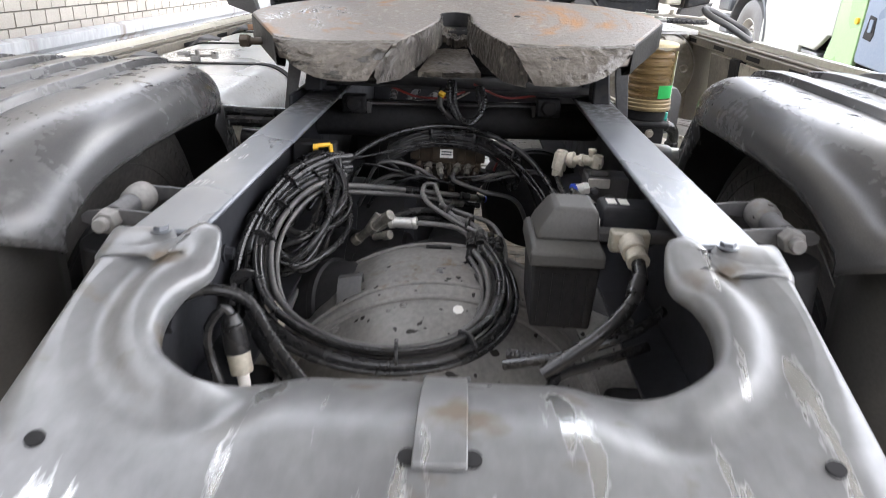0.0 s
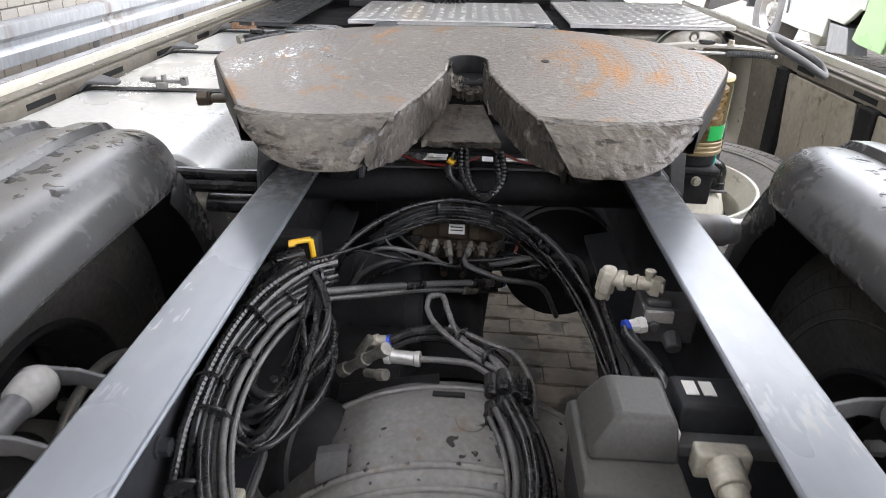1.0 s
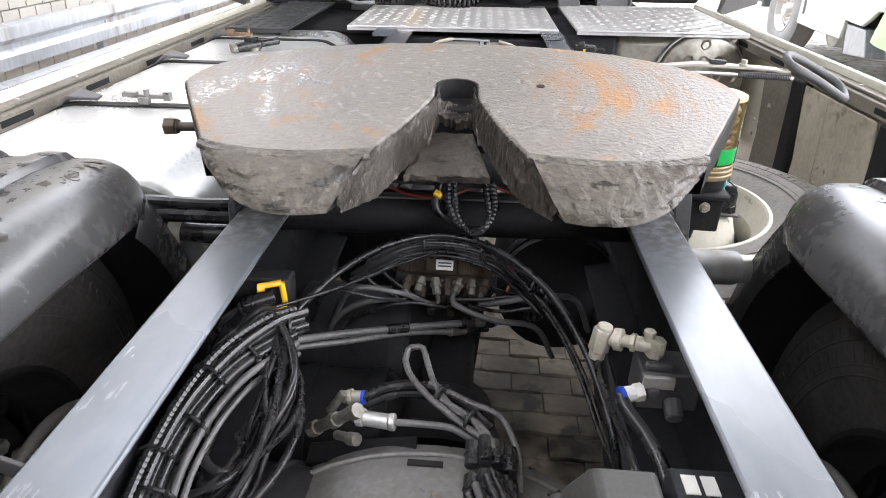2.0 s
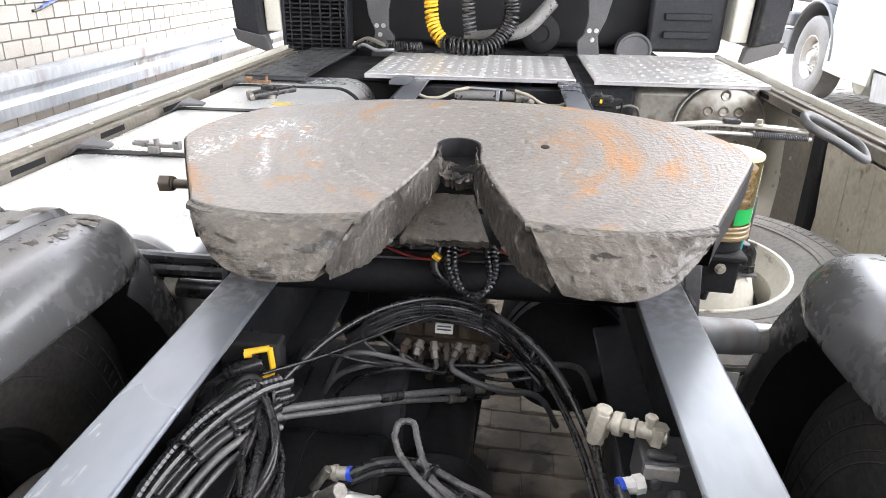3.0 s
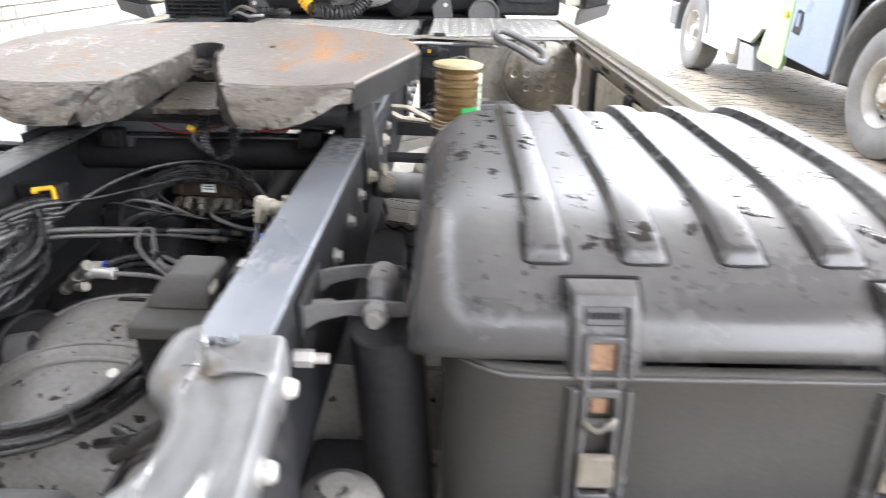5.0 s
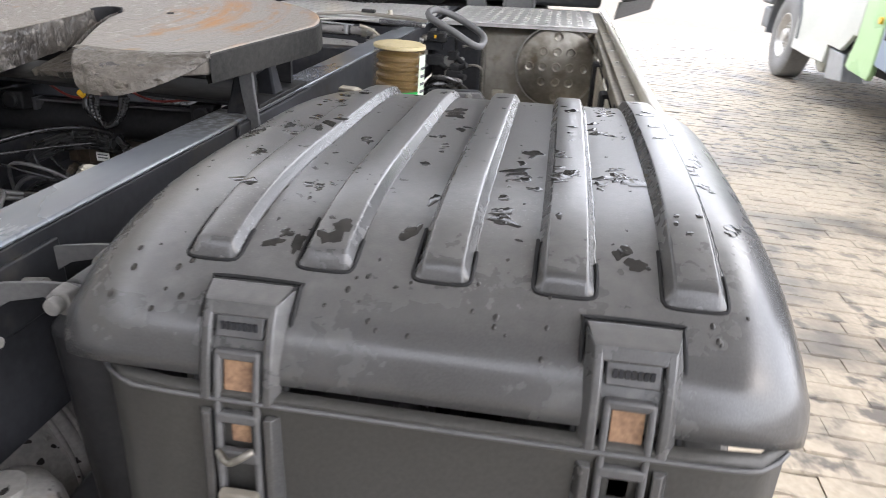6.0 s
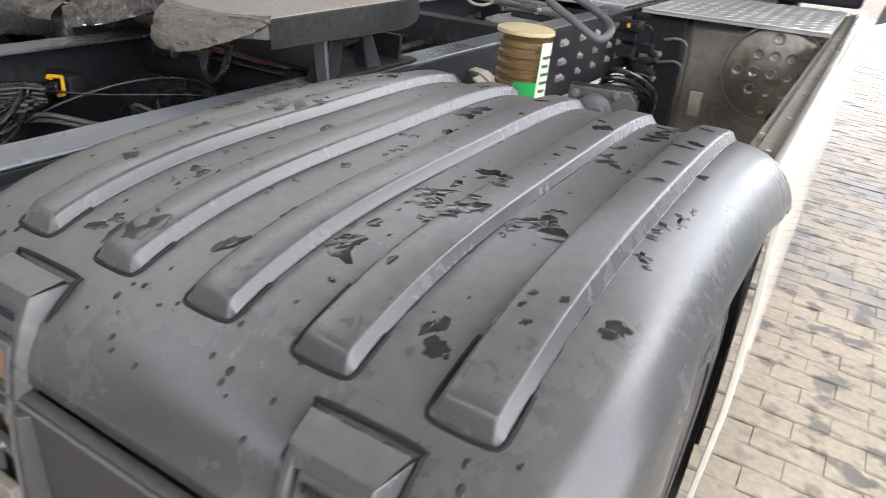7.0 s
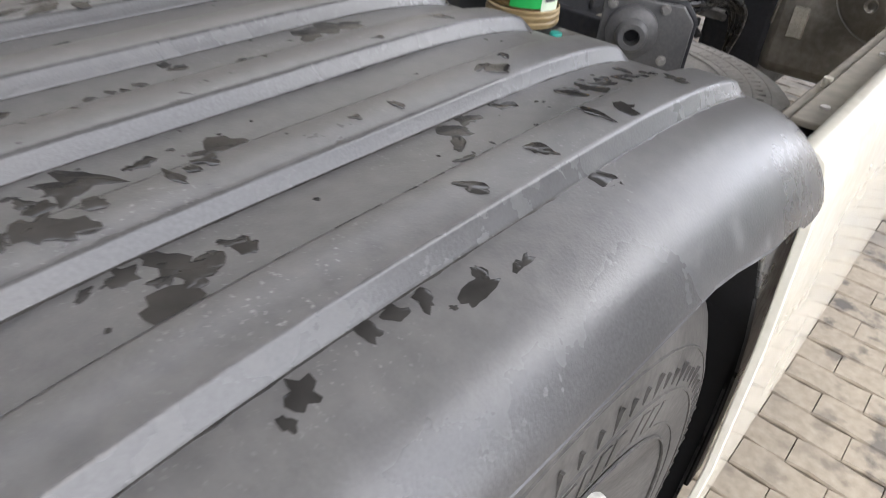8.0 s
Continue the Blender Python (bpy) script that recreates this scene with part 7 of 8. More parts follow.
for y in (1.245, 1.75, 2.38):
    part("strut", Shape().span((1.19, y - 0.05, 0.40), (1.235, y + 0.04, 0.90)), BLACK, inn, "black plastic strut", 0.008)

leaning(inn)

# fifth wheel release arm with spring and grip
ar = thing("release_arm", "steel fifth wheel release arm with coil spring and loop grip", "release handle", (0.6, 1.31, 1.1))
part("flat_bar", Shape().loft([[(x, 1.328, z), (x, 1.350, z + 0.002), (x, 1.350, z + 0.008), (x, 1.328, z + 0.006)] for x, z in ((0.40, 1.140), (0.50, 1.152), (0.64, 1.150), (0.70, 1.146))]), SHIELD, ar, "flat steel bar", 0.001)
part("rod", Shape().tube(glide([(0.40, 1.31, 1.130), (0.50, 1.31, 1.142), (0.70, 1.31, 1.141)]), 0.004, 10), STEEL, ar, "thin steel rod", smooth=50)
part("spring", Shape().tube([(0.580 + k * 0.00042, 1.31 + 0.0062 * math.cos(k * 0.75), 1.1425 + 0.0062 * math.sin(k * 0.75)) for k in range(270)], 0.0014, 5), MODULE, ar, "tight steel coil spring", smooth=60)
part("bolt", hexbolt((0.600, 1.340, 1.158), (0, 0, 1), 0.007, 0.009), BRASS, ar)
part("clip", Shape().span((0.525, 1.330, 1.159), (0.56, 1.348, 1.167)), CABLE, ar, "black clip", 0.002)
part("grip", Shape().tube(glide([(0.708, 1.335, 1.160), (0.765, 1.328, 1.134), (0.824, 1.333, 1.103), (0.843, 1.358, 1.100), (0.842, 1.398, 1.118), (0.805, 1.415, 1.140), (0.750, 1.412, 1.165), (0.715, 1.396, 1.176), (0.700, 1.365, 1.172)], 0.008, True), 0.0092, 10, ring=True), MODULE, ar, "grey loop grip", smooth=50)

# ---- silencer with dimpled heat shield ----
si = thing("exhaust_silencer", "large dull metal exhaust silencer with a dimpled round end", "silencer", (0.9, 3.0, 0.4))
part("casing", Shape().span((0.64, 3.10, 0.36), (1.25, 3.85, 0.945)), SHIELD, si, "dull stained casing", 0.05)
# added dark box, closes the bright gap between rail and casing
part("backing_box", Shape().span((0.40, 3.10, 0.20), (0.66, 3.85, 0.935)), RAIL_SIDE, si, "dark box added beside the casing to close a bright gap", 0.02)
cm = Matrix.Translation((1.045, 3.095, 0.765)) @ Matrix.Rotation(radians(90), 4, "X")
part("end_drum", Shape().lathe([(0.196, -0.03), (0.196, 0.040), (0.192, 0.050), (0.182, 0.056), (0.0, 0.058)], cm, 48, False), SHIELD, si, "round end cover", smooth=40)
part("clamp_ring", Shape().lathe([(0.198, 0.0), (0.205, 0.0), (0.205, 0.025), (0.198, 0.025)], cm, 48, False), STEEL, si, "", smooth=40)
for r_, zs in (((0,), 0.150), ((-1, 0, 1), 0.078), ((-2, -1, 0, 1, 2), 0.004), ((-1, 0, 1), -0.070), ((0,), -0.145)):
    for k in r_:
        p = (k * 0.068, zs, 0.0)
        part("dimple", Shape().lathe([(0.024, 0.058), (0.021, 0.064), (0.015, 0.062), (0.010, 0.054), (0.0, 0.052)], cm @ Matrix.Translation(p), 16, False), SHIELD, si, smooth=60)
for z in (0.68, 0.78):
    part("pipe", Shape().tube(glide([(0.57, 3.06, z + 0.06), (0.64, 3.06, z + 0.07), (0.675, 3.065, z + 0.03), (0.67, 3.065, z - 0.12)], 0.006), 0.0062, 8), FITTING, si, "thin grey pipe")
part("heat_tab", Shape().span((0.73, 3.08, 0.52), (0.785, 3.10, 0.63)), BRASS, si, "", 0.003)
leaning(si)
vs = thing("valve_cluster", "cluster of black valves and hoses beside the rail", "valves", (0.5, 2.6, 0.8))
rv = random.Random(9)
for k in range(10):
    c = (0.46 + rv.uniform(0, 0.13), 2.85 + rv.uniform(-0.1, 0.2), 0.56 + rv.uniform(0, 0.38))
    part("valve", Shape().box(c, (rv.uniform(0.04, 0.09), 0.05, rv.uniform(0.03, 0.07))).cyl(c, (c[0] + 0.06, c[1] - 0.03, c[2] + rv.uniform(-0.04, 0.04)), 0.014), BLACK if k % 3 else CAST, vs, "", 0.004)
for k in range(5):
    pts = [(0.42, 2.5 + 0.05 * k, 0.70 - 0.02 * k), (0.52, 2.58, 0.66 + 0.03 * k), (0.58 + 0.02 * k, 2.75, 0.68), (0.60, 2.90, 0.60 - 0.04 * k)]
    part("hose", Shape().tube(glide(pts), 0.012, 8), CABLE, vs)
# pump with a round flange behind the reservoir
pu = thing("air_pump", "dark round flanged pump on a rounded bracket", "pump", (0.72, 1.76, 0.65))
pm = Matrix.Translation((0.722, 1.757, 0.812)) @ Matrix.Rotation(radians(28), 4, "Z")
PX = Matrix.Rotation(radians(90), 4, "X")
plate_ = [(-0.075, -0.10), (0.135, -0.10), (0.135, 0.035), (0.105, 0.070), (-0.075, 0.075)]
part("front_plate", Shape().slab(plate_, 0.012, pm @ Matrix.Translation((0, 0.035, 0)) @ PX), MODULE, pu, "grimy cast plate", 0.004)
part("back_plate", Shape().slab([(a + 0.012, b) for a, b in plate_], 0.035, pm @ Matrix.Translation((0, 0.085, 0)) @ PX), RAIL_SIDE, pu, "dark rounded bracket", 0.006)
part("arm", Shape().span((0.386, 1.815, 0.750), (0.722, 1.845, 0.800)), RAIL_SIDE, pu, "", 0.004)
part("flange", Shape().lathe([(0.060, -0.030), (0.060, 0.0), (0.050, 0.010), (0.038, 0.014), (0.036, 0.030), (0.030, 0.036), (0.019, 0.036), (0.017, 0.008), (0.0, 0.008)], pm @ PX, 36, False), MODULE, pu, "grimy round flange with an open port", smooth=40)
# near-black disc paints the shade inside the port
part("port_hole", Shape().lathe([(0.0165, 0.009), (0.0, 0.009)], pm @ PX, 20, False), NEAR_BLACK, pu, "near-black disc for the open port")
for dx, dz in ((-0.055, 0.055), (0.065, 0.058), (0.085, -0.06), (-0.05, -0.07)):
    part("plate_bolt", hexbolt(pm @ Vector((dx, 0.022, dz)), pm.to_3x3() @ Vector((0, -1, 0)), 0.009, 0.009), CAST, pu)
st = thing("bolt_stack", "dull threaded bolt with stacked nuts beside the side skirt", "bolt", (1.229, 1.285, 0.85))
bx, by = 1.229, 1.285
part("stud", Shape().cyl((bx, by, 0.60), (bx, by, 0.992), 0.0065, n=12), BRASS, st)
part("cone_nut", Shape().cyl((bx, by, 0.950), (bx, by, 0.958), 0.0140, 0.0140, 16).cyl((bx, by, 0.958), (bx, by, 0.978), 0.0130, 0.007, 16), GREASE, st, "brown cone nut", 0.001)
part("nut", Shape().cyl((bx, by, 0.940), (bx, by, 0.950), 0.018, 0.017, 20).cyl((bx, by, 0.915), (bx, by, 0.934), 0.017, 0.017, 6), CAST, st, "dull steel nut", 0.001)
part("washer_strip", Shape().span((bx - 0.07, by - 0.03, 0.905), (bx + 0.035, by + 0.03, 0.911)), CAST, st, "", 0.001)
for dx, dy in ((-0.045, -0.015), (0.0, -0.024)):
    part("small_bolt", hexbolt((bx + dx, by + dy, 0.911), (0, 0, 1), 0.007, 0.007), STEEL, st)
st = thing("rubber_stop", "black rubber stop with a small steel bolt", "rubber stop", (1.04, 1.36, 0.85))
part("block", Shape().cyl((1.04, 1.36, 0.655), (1.04, 1.36, 0.80), 0.024, 0.022, 16).cyl((1.04, 1.36, 0.80), (1.04, 1.36, 0.905), 0.020, 0.017, 16), CABLE, st, "", 0.003)
part("bolt", hexbolt((1.04, 1.36, 0.905), (0, 0, 1), 0.009, 0.008), STEEL, st)

# ---- deck behind the cab ----
def tread(x0, x1, y0, y1, z, material, label, ang=0.0):
    t = thing("deck_plate", label, "tread plate", ((x0 + x1) / 2, (y0 + y1) / 2, z), "deck plates")
    m = Matrix.Translation(((x0 + x1) / 2, (y0 + y1) / 2, z)) @ Matrix.Rotation(radians(ang), 4, "X")
    w, d = x1 - x0, y1 - y0
    part("sheet", Shape().box((0, 0, -0.006), (w, d, 0.012), m).box((0, -d / 2 + 0.004, -0.012), (w, 0.008, 0.018), m), material, t, "", 0.003)
    sh = Shape()
    nx, ny = int(w / 0.055), int(d / 0.055)
    for i in range(nx):
        for j in range(ny):
            a = radians(45 if (i + j) % 2 else -45)
            mm = m @ Matrix.Translation((-w / 2 + (i + 0.5) * w / nx, -d / 2 + (j + 0.5) * d / ny, 0)) @ Matrix.Rotation(a, 4, "Z")
            sh.add([(-0.024, 0, 0), (0, -0.007, 0), (0.024, 0, 0), (0, 0.007, 0), (-0.013, 0, 0.003), (0.013, 0, 0.003)], [(0, 1, 5, 4), (1, 2, 5), (2, 3, 4, 5), (3, 0, 4)], mm)
    tagged(part("tread_pattern", sh, material, t, "raised tread bars", fix=False), kind="stuff")
    return t


mid_deck = tread(-0.60, 0.372, 3.02, 3.84, 0.967, CHECKER, "aluminium tread plate deck with rows of raised bars")
side_deck = tread(0.455, 1.225, 3.02, 4.02, 0.967, CHECKER, "bright aluminium tread plate above the silencer")
dark_deck = tread(-1.12, -0.845, 2.90, 3.95, 0.965, DECK, "dark dusty tread plate step above the tank")
for x in (-0.41, 0.335):
    part("support_leg", Shape().loft([[(x - 0.04, 2.82, 0.952), (x + 0.04, 2.82, 0.952), (x + 0.04, 2.96, 0.952), (x - 0.04, 2.96, 0.952)], [(x - 0.05, 2.88, 0.957), (x + 0.05, 2.88, 0.957), (x + 0.05, 3.02, 0.957), (x - 0.05, 3.02, 0.957)]]), RAIL, mid_deck, "grey deck support on the rail", 0.003)

for deck in (mid_deck, side_deck, dark_deck):
    leaning(deck)

# gearbox and pipes seen under the deck
gb = thing("gearbox", "dull grey gearbox and propeller shaft between the rails", "gearbox", (0, 2.8, 0.7))
part("casing", Shape().span((-0.20, 2.75, 0.55), (0.20, 4.0, 0.86)).cyl((-0.12, 2.70, 0.80), (0.12, 2.70, 0.80), 0.09), CAST, gb, "", 0.02)
part("propeller_shaft", Shape().cyl((0, 0.72, 0.56), (0, 2.75, 0.66), 0.055, n=24), BLACK, gb, "", smooth=40)
part("yoke", Shape().cyl((0, 0.70, 0.555), (0, 0.82, 0.56), 0.085, n=24), BLACK, gb, "", 0.004)
for k in range(4):
    part("hose", Shape().tube(glide([(-0.28 + 0.05 * k, 1.2, 0.80 + 0.02 * k), (-0.24 + 0.04 * k, 1.6, 0.78), (-0.26 + 0.12 * k, 2.2, 0.82), (-0.22 + 0.12 * k, 2.75, 0.86)]), 0.014, 8), CABLE, gb)

# added black box that closes the bright gap under the tread plate
bx_ = thing("deck_backing", "added black backing under the tread plate behind the tank", "battery box", (-0.85, 3.6, 0.3))
part("body", Shape().span((-1.16, 3.22, 0.30), (-0.46, 4.05, 0.90)), BLACK, bx_, "", 0.01)
part("lid", Shape().span((-1.17, 3.21, 0.900), (-0.45, 4.05, 0.915)), BLACK, bx_, "", 0.004)
leaning(bx_)

# shift linkage and pipes seen between the deck's legs
gl_ = thing("gear_linkage", "pale grey shift linkage with looped pipes under the deck plate", "linkage", (0, 2.85, 0.75))
part("tube", Shape().cyl((-0.15, 2.85, 0.908), (0.015, 2.85, 0.915), 0.022, n=20).cyl((0.045, 2.85, 0.916), (0.16, 2.86, 0.912), 0.020, n=20).cyl((-0.16, 2.85, 0.907), (-0.145, 2.85, 0.908), 0.027, n=20), CAST, gl_, "dull cast tube", 0.003)
part("yoke", Shape().span((-0.12, 2.835, 0.938), (0.06, 2.865, 0.944)).span((0.018, 2.832, 0.895), (0.034, 2.868, 0.944)), GALV, gl_, "", 0.002)
part("collar", Shape().cyl((0.10, 2.845, 0.913), (0.125, 2.85, 0.913), 0.027, n=18).cyl((0.15, 2.85, 0.90), (0.175, 2.86, 0.885), 0.024, n=12), FITTING, gl_, "", 0.003)
for sx in (-1, 1):
    part("pipe", Shape().tube(glide([(sx * 0.33, 2.80, 0.915), (sx * 0.28, 2.79, 0.898), (sx * 0.22, 2.79, 0.902), (sx * 0.16, 2.80, 0.932), (sx * 0.10, 2.82, 0.945)]), 0.007, 10), SKIRT_IN, gl_, "thin pale pipe", smooth=60)
part("post", Shape().span((-0.10, 2.83, 0.70), (0.12, 2.87, 0.89)), RAIL_SIDE, gl_, "", 0.004)
dv = thing("deck_valve", "black solenoid valve with a yellow mark beside the rail", "valve", (0.46, 2.84, 0.88))
part("body", Shape().span((0.425, 2.82, 0.900), (0.520, 2.88, 0.945)).cyl((0.44, 2.83, 0.948), (0.47, 2.83, 0.952), 0.012, n=12), CABLE, dv, "", 0.005)
part("cap", Shape().cyl((0.405, 2.825, 0.915), (0.425, 2.825, 0.917), 0.013, n=12), FITTING, dv, "", 0.002)
part("mark", Shape().box((0.468, 2.8185, 0.925), (0.010, 0.002, 0.016)), YELLOW, dv, "small yellow mark")
part("wire", Shape().tube(glide([(0.52, 2.84, 0.93), (0.55, 2.84, 0.935), (0.565, 2.86, 0.90), (0.56, 2.90, 0.80)]), 0.005, 8), CABLE, dv)
part("foot", Shape().span((0.395, 2.84, 0.86), (0.50, 2.87, 0.900)), RAIL_SIDE, dv, "", 0.002)

# ---- rear of the cab ----
cab = thing("cab", "dark rear of a truck cab with grey brackets and cream corners", "truck cab", (0, 4.3, 0.9))
part("back_wall", Shape().span((-1.22, 4.20, 0.98), (1.22, 5.6, 3.3)), NEAR_BLACK, cab, "black cab rear wall", 0.03)
part("underside", Shape().span((-0.95, 4.10, 0.55), (0.95, 4.6, 0.96)), BLACK, cab, "dark underside of the cab", 0.02)
gr_ = Shape().span((-1.30, 4.0, 0.92), (-0.90, 4.15, 0.945)).span((-1.30, 4.0, 1.5), (-0.90, 4.15, 1.52)).span((-1.30, 4.0, 0.92), (-1.28, 4.15, 1.5)).span((-0.92, 4.0, 0.92), (-0.90, 4.15, 1.5))
# added near-black backing, stops light coming through the slats
part("intake_back", Shape().span((-1.295, 4.09, 0.93), (-0.905, 4.12, 1.51)), NEAR_BLACK, cab, "near-black backing added to stop light between the slats")
part("intake_frame", gr_, RAIL_SIDE, cab, "dark air intake frame", 0.004)
for k in range(22):
    z = 0.955 + k * 0.025
    part("intake_slat", Shape().span((-1.285, 4.01, z), (-0.915, 4.05, z + 0.008)), RAIL_SIDE, cab)
for k in range(6):
    x = -1.25 + k * 0.06
    part("intake_bar", Shape().span((x, 4.002, 0.94), (x + 0.008, 4.012, 1.5)), RAIL_SIDE, cab)
for s, x in ((-1, -0.70), (1, 0.53)):
    sh = Shape().slab([(-0.06, -0.10), (0.07, -0.10), (0.085, 0.02), (0.05, 0.06), (0.05, 0.16), (0.09, 0.4), (-0.10, 0.4), (-0.07, 0.14), (-0.03, 0.05)] if s < 0 else [(-0.07, -0.10), (0.06, -0.10), (0.03, 0.05), (0.07, 0.14), (0.13, 0.4), (-0.06, 0.4), (-0.03, 0.16), (-0.05, 0.06), (-0.085, 0.02)], 0.03, Matrix.Translation((x, 4.0, 1.02)) @ Matrix.Rotation(radians(90), 4, "X"))
    part("cab_bracket", sh, MODULE, cab, "grey pressed cab mounting bracket", 0.006)
    for dx, dz in ((-0.02, 0.08), (0.02, 0.08), (0.0, 0.03)):
        part("bracket_bolt", hexbolt((x + dx, 3.968, 1.02 + dz), (0, -1, 0), 0.010, 0.008), STEEL, cab)
part("round_cover", Shape().lathe([(0.11, 0.0), (0.11, 0.03), (0.09, 0.045), (0.05, 0.05), (0.045, 0.04), (0.0, 0.04)], Matrix.Translation((0.24, 4.09, 1.07)) @ Matrix.Rotation(radians(90), 4, "X"), 32, False), NEAR_BLACK, cab, "black round cover", smooth=40)
part("round_duct", Shape().lathe([(0.10, 0.0), (0.10, 0.10), (0.088, 0.10), (0.080, 0.085), (0.0, 0.080)], Matrix.Translation((0.78, 4.1, 0.99)) @ Matrix.Rotation(radians(90), 4, "X"), 32, False), MODULE, cab, "grey round duct", smooth=40)
panel_ = Shape().loft([rect(0.86, 1.28, 4.08, 4.14, 0.98), rect(0.86, 1.28, 4.06, 4.14, 1.30), rect(0.90, 1.24, 4.10, 4.14, 1.42)])
part("pressed_panel", panel_, RAIL_SIDE, cab, "dark pressed lower panel", 0.02)
part("panel_swage", Shape().span((0.94, 4.045, 1.06), (1.20, 4.07, 1.10)).span((0.94, 4.045, 1.16), (1.20, 4.07, 1.20)), RAIL_SIDE, cab, "", 0.006)
part("silver_pipe", Shape().tube(glide([(-0.2, 4.05, 1.03), (0.0, 4.0, 1.06), (0.15, 4.0, 1.10), (0.3, 4.05, 1.25)]), 0.04, 12), CAST, cab, "", smooth=50)
for s in (-1, 1):
    pl = Shape().slab([(0.0, 0.0), (0.10, 0.0), (0.16, 1.6), (0.06, 1.6)], 0.5, Matrix.Translation((s * 1.30, 4.0, 1.05)) @ Matrix.Rotation(radians(90), 4, "X") @ Matrix.Rotation(0 if s > 0 else math.pi, 4, "Y") @ Matrix.Translation((0, 0, -0.5 if s > 0 else 0)))
    part("corner_fairing", pl, CREAM, cab, "cream corner fairing", 0.01)
    part("fairing_rubber", Shape().loft([[(s * 1.40, 3.92, 1.02), (s * 1.56, 3.92, 1.06), (s * 1.56, 4.3, 1.06), (s * 1.40, 4.3, 1.02)], [(s * 1.48, 3.9, 2.2), (s * 1.66, 3.9, 2.2), (s * 1.66, 4.3, 2.2), (s * 1.48, 4.3, 2.2)]]), RAIL_SIDE, cab, "dark side fairing", 0.02)
    part("fairing_flap", Shape().loft([[(s * 1.36, 3.93, 0.93), (s * 1.56, 3.93, 1.0), (s * 1.56, 4.0, 1.0), (s * 1.36, 4.0, 0.93)], [(s * 1.38, 3.92, 1.03), (s * 1.58, 3.92, 1.07), (s * 1.58, 4.0, 1.07), (s * 1.38, 4.0, 1.03)]]), MODULE, cab, "grey ribbed rubber flap", 0.006)


leaning(cab)


def coil(path, r, wire, turns, material, name, label):
    line = glide(path, 0.01)
    n = len(line)
    pts = []
    total = turns * 10
    for k in range(total + 1):
        f = k / total * (n - 1)
        i = min(n - 2, int(f))
        p = line[i].lerp(line[i + 1], f - i)
        d = (line[i + 1] - line[i]).normalized()
        u = Vector((0, 1, 0)) if abs(d.y) < 0.9 else Vector((1, 0, 0))
        u = (u - d * u.dot(d)).normalized()
        w = d.cross(u)
        a = math.tau * k / 10
        pts.append(p + u * r * math.cos(a) + w * r * math.sin(a))
    return solid(name, Shape().tube(pts, wire, 6), material, label, "air hose", "coiled air hoses", smooth=60)


coil([(-0.40, 3.90, 1.45), (-0.40, 3.90, 1.2), (-0.37, 3.88, 1.08), (-0.31, 3.86, 1.01)], 0.034, 0.009, 20, YELLOW, "coiled_hose", "bright yellow coiled air hose hanging on the deck")
coil([(0.02, 3.92, 1.45), (0.06, 3.90, 1.2), (0.02, 3.88, 1.08), (-0.06, 3.82, 1.01), (-0.16, 3.78, 1.005), (-0.26, 3.80, 1.01), (-0.30, 3.84, 1.01)], 0.042, 0.008, 34, CABLE, "coiled_hose", "black coiled air hose sagging onto the deck")
coil([(-0.20, 3.95, 1.45), (-0.19, 3.95, 1.2), (-0.17, 3.94, 1.06)], 0.034, 0.006, 15, DUSTY, "coiled_hose", "thin grey coiled cable")
coil([(-0.62, 3.72, 1.0), (-0.50, 3.70, 1.0), (-0.42, 3.72, 1.0)], 0.022, 0.006, 14, CABLE, "coiled_hose", "short black coiled hose on the deck")


lh = thing("deck_hoses", "brown and grey hoses lying over the edge of the tread plate", "hoses", (-0.72, 3.8, 0.95))
for k, mat in enumerate((BEAM, CABLE, GALV)):
    part("hose", Shape().tube(glide([(-0.86 + 0.02 * k, 3.98 - 0.03 * k, 0.955), (-0.77, 3.92 - 0.04 * k, 1.00 - 0.012 * k), (-0.68, 3.83 - 0.05 * k, 0.99 - 0.012 * k), (-0.62, 3.76 - 0.04 * k, 0.975), (-0.57, 3.73 - 0.03 * k, 0.98)]), 0.016 - 0.003 * k, 10), mat, lh, smooth=60)

# ---- yard: wall, barrier, parked truck ----
wall = tagged(part("wall_west", Shape().span((-3.90, -12, -0.05), (-3.622, 26, 5.0)), MORTAR), "mortar core of the pale block wall", "wall", "", "structure")
GL, GH = 0.215, 0.124


def block(sh, y, z, ln):
    a, b, e = y + 0.0045, y + ln - 0.0045, 0.003
    z0, z1 = z + 0.0035, z + GH - 0.0035
    x0, x1 = -3.63, -3.600 + random.uniform(-0.002, 0.002)
    vs = [(x0, a, z0), (x0, b, z0), (x0, b, z1), (x0, a, z1), (x1, a + e, z0 + e), (x1, b - e, z0 + e), (x1, b - e, z1 - e), (x1, a + e, z1 - e)]
    return sh.add(vs, [(4, 5, 6, 7), (0, 1, 5, 4), (1, 2, 6, 5), (2, 3, 7, 6), (3, 0, 4, 7)])


wc_ = thing("wall_cable", "dark blue cable end hanging on the block wall", "cable", (-3.59, 5.1, 0.9))
part("cable", Shape().tube(glide([(-3.588, 5.00, 0.938), (-3.580, 5.06, 0.945), (-3.575, 5.18, 0.975), (-3.580, 5.34, 1.010), (-3.590, 5.60, 1.06)]), 0.012, 8), CABLE, wc_)
part("sleeve", Shape().tube(glide([(-3.578, 5.10, 0.962), (-3.575, 5.18, 0.984), (-3.580, 5.30, 1.010)]), 0.011, 8), BLUE, wc_, "faded blue sleeve")

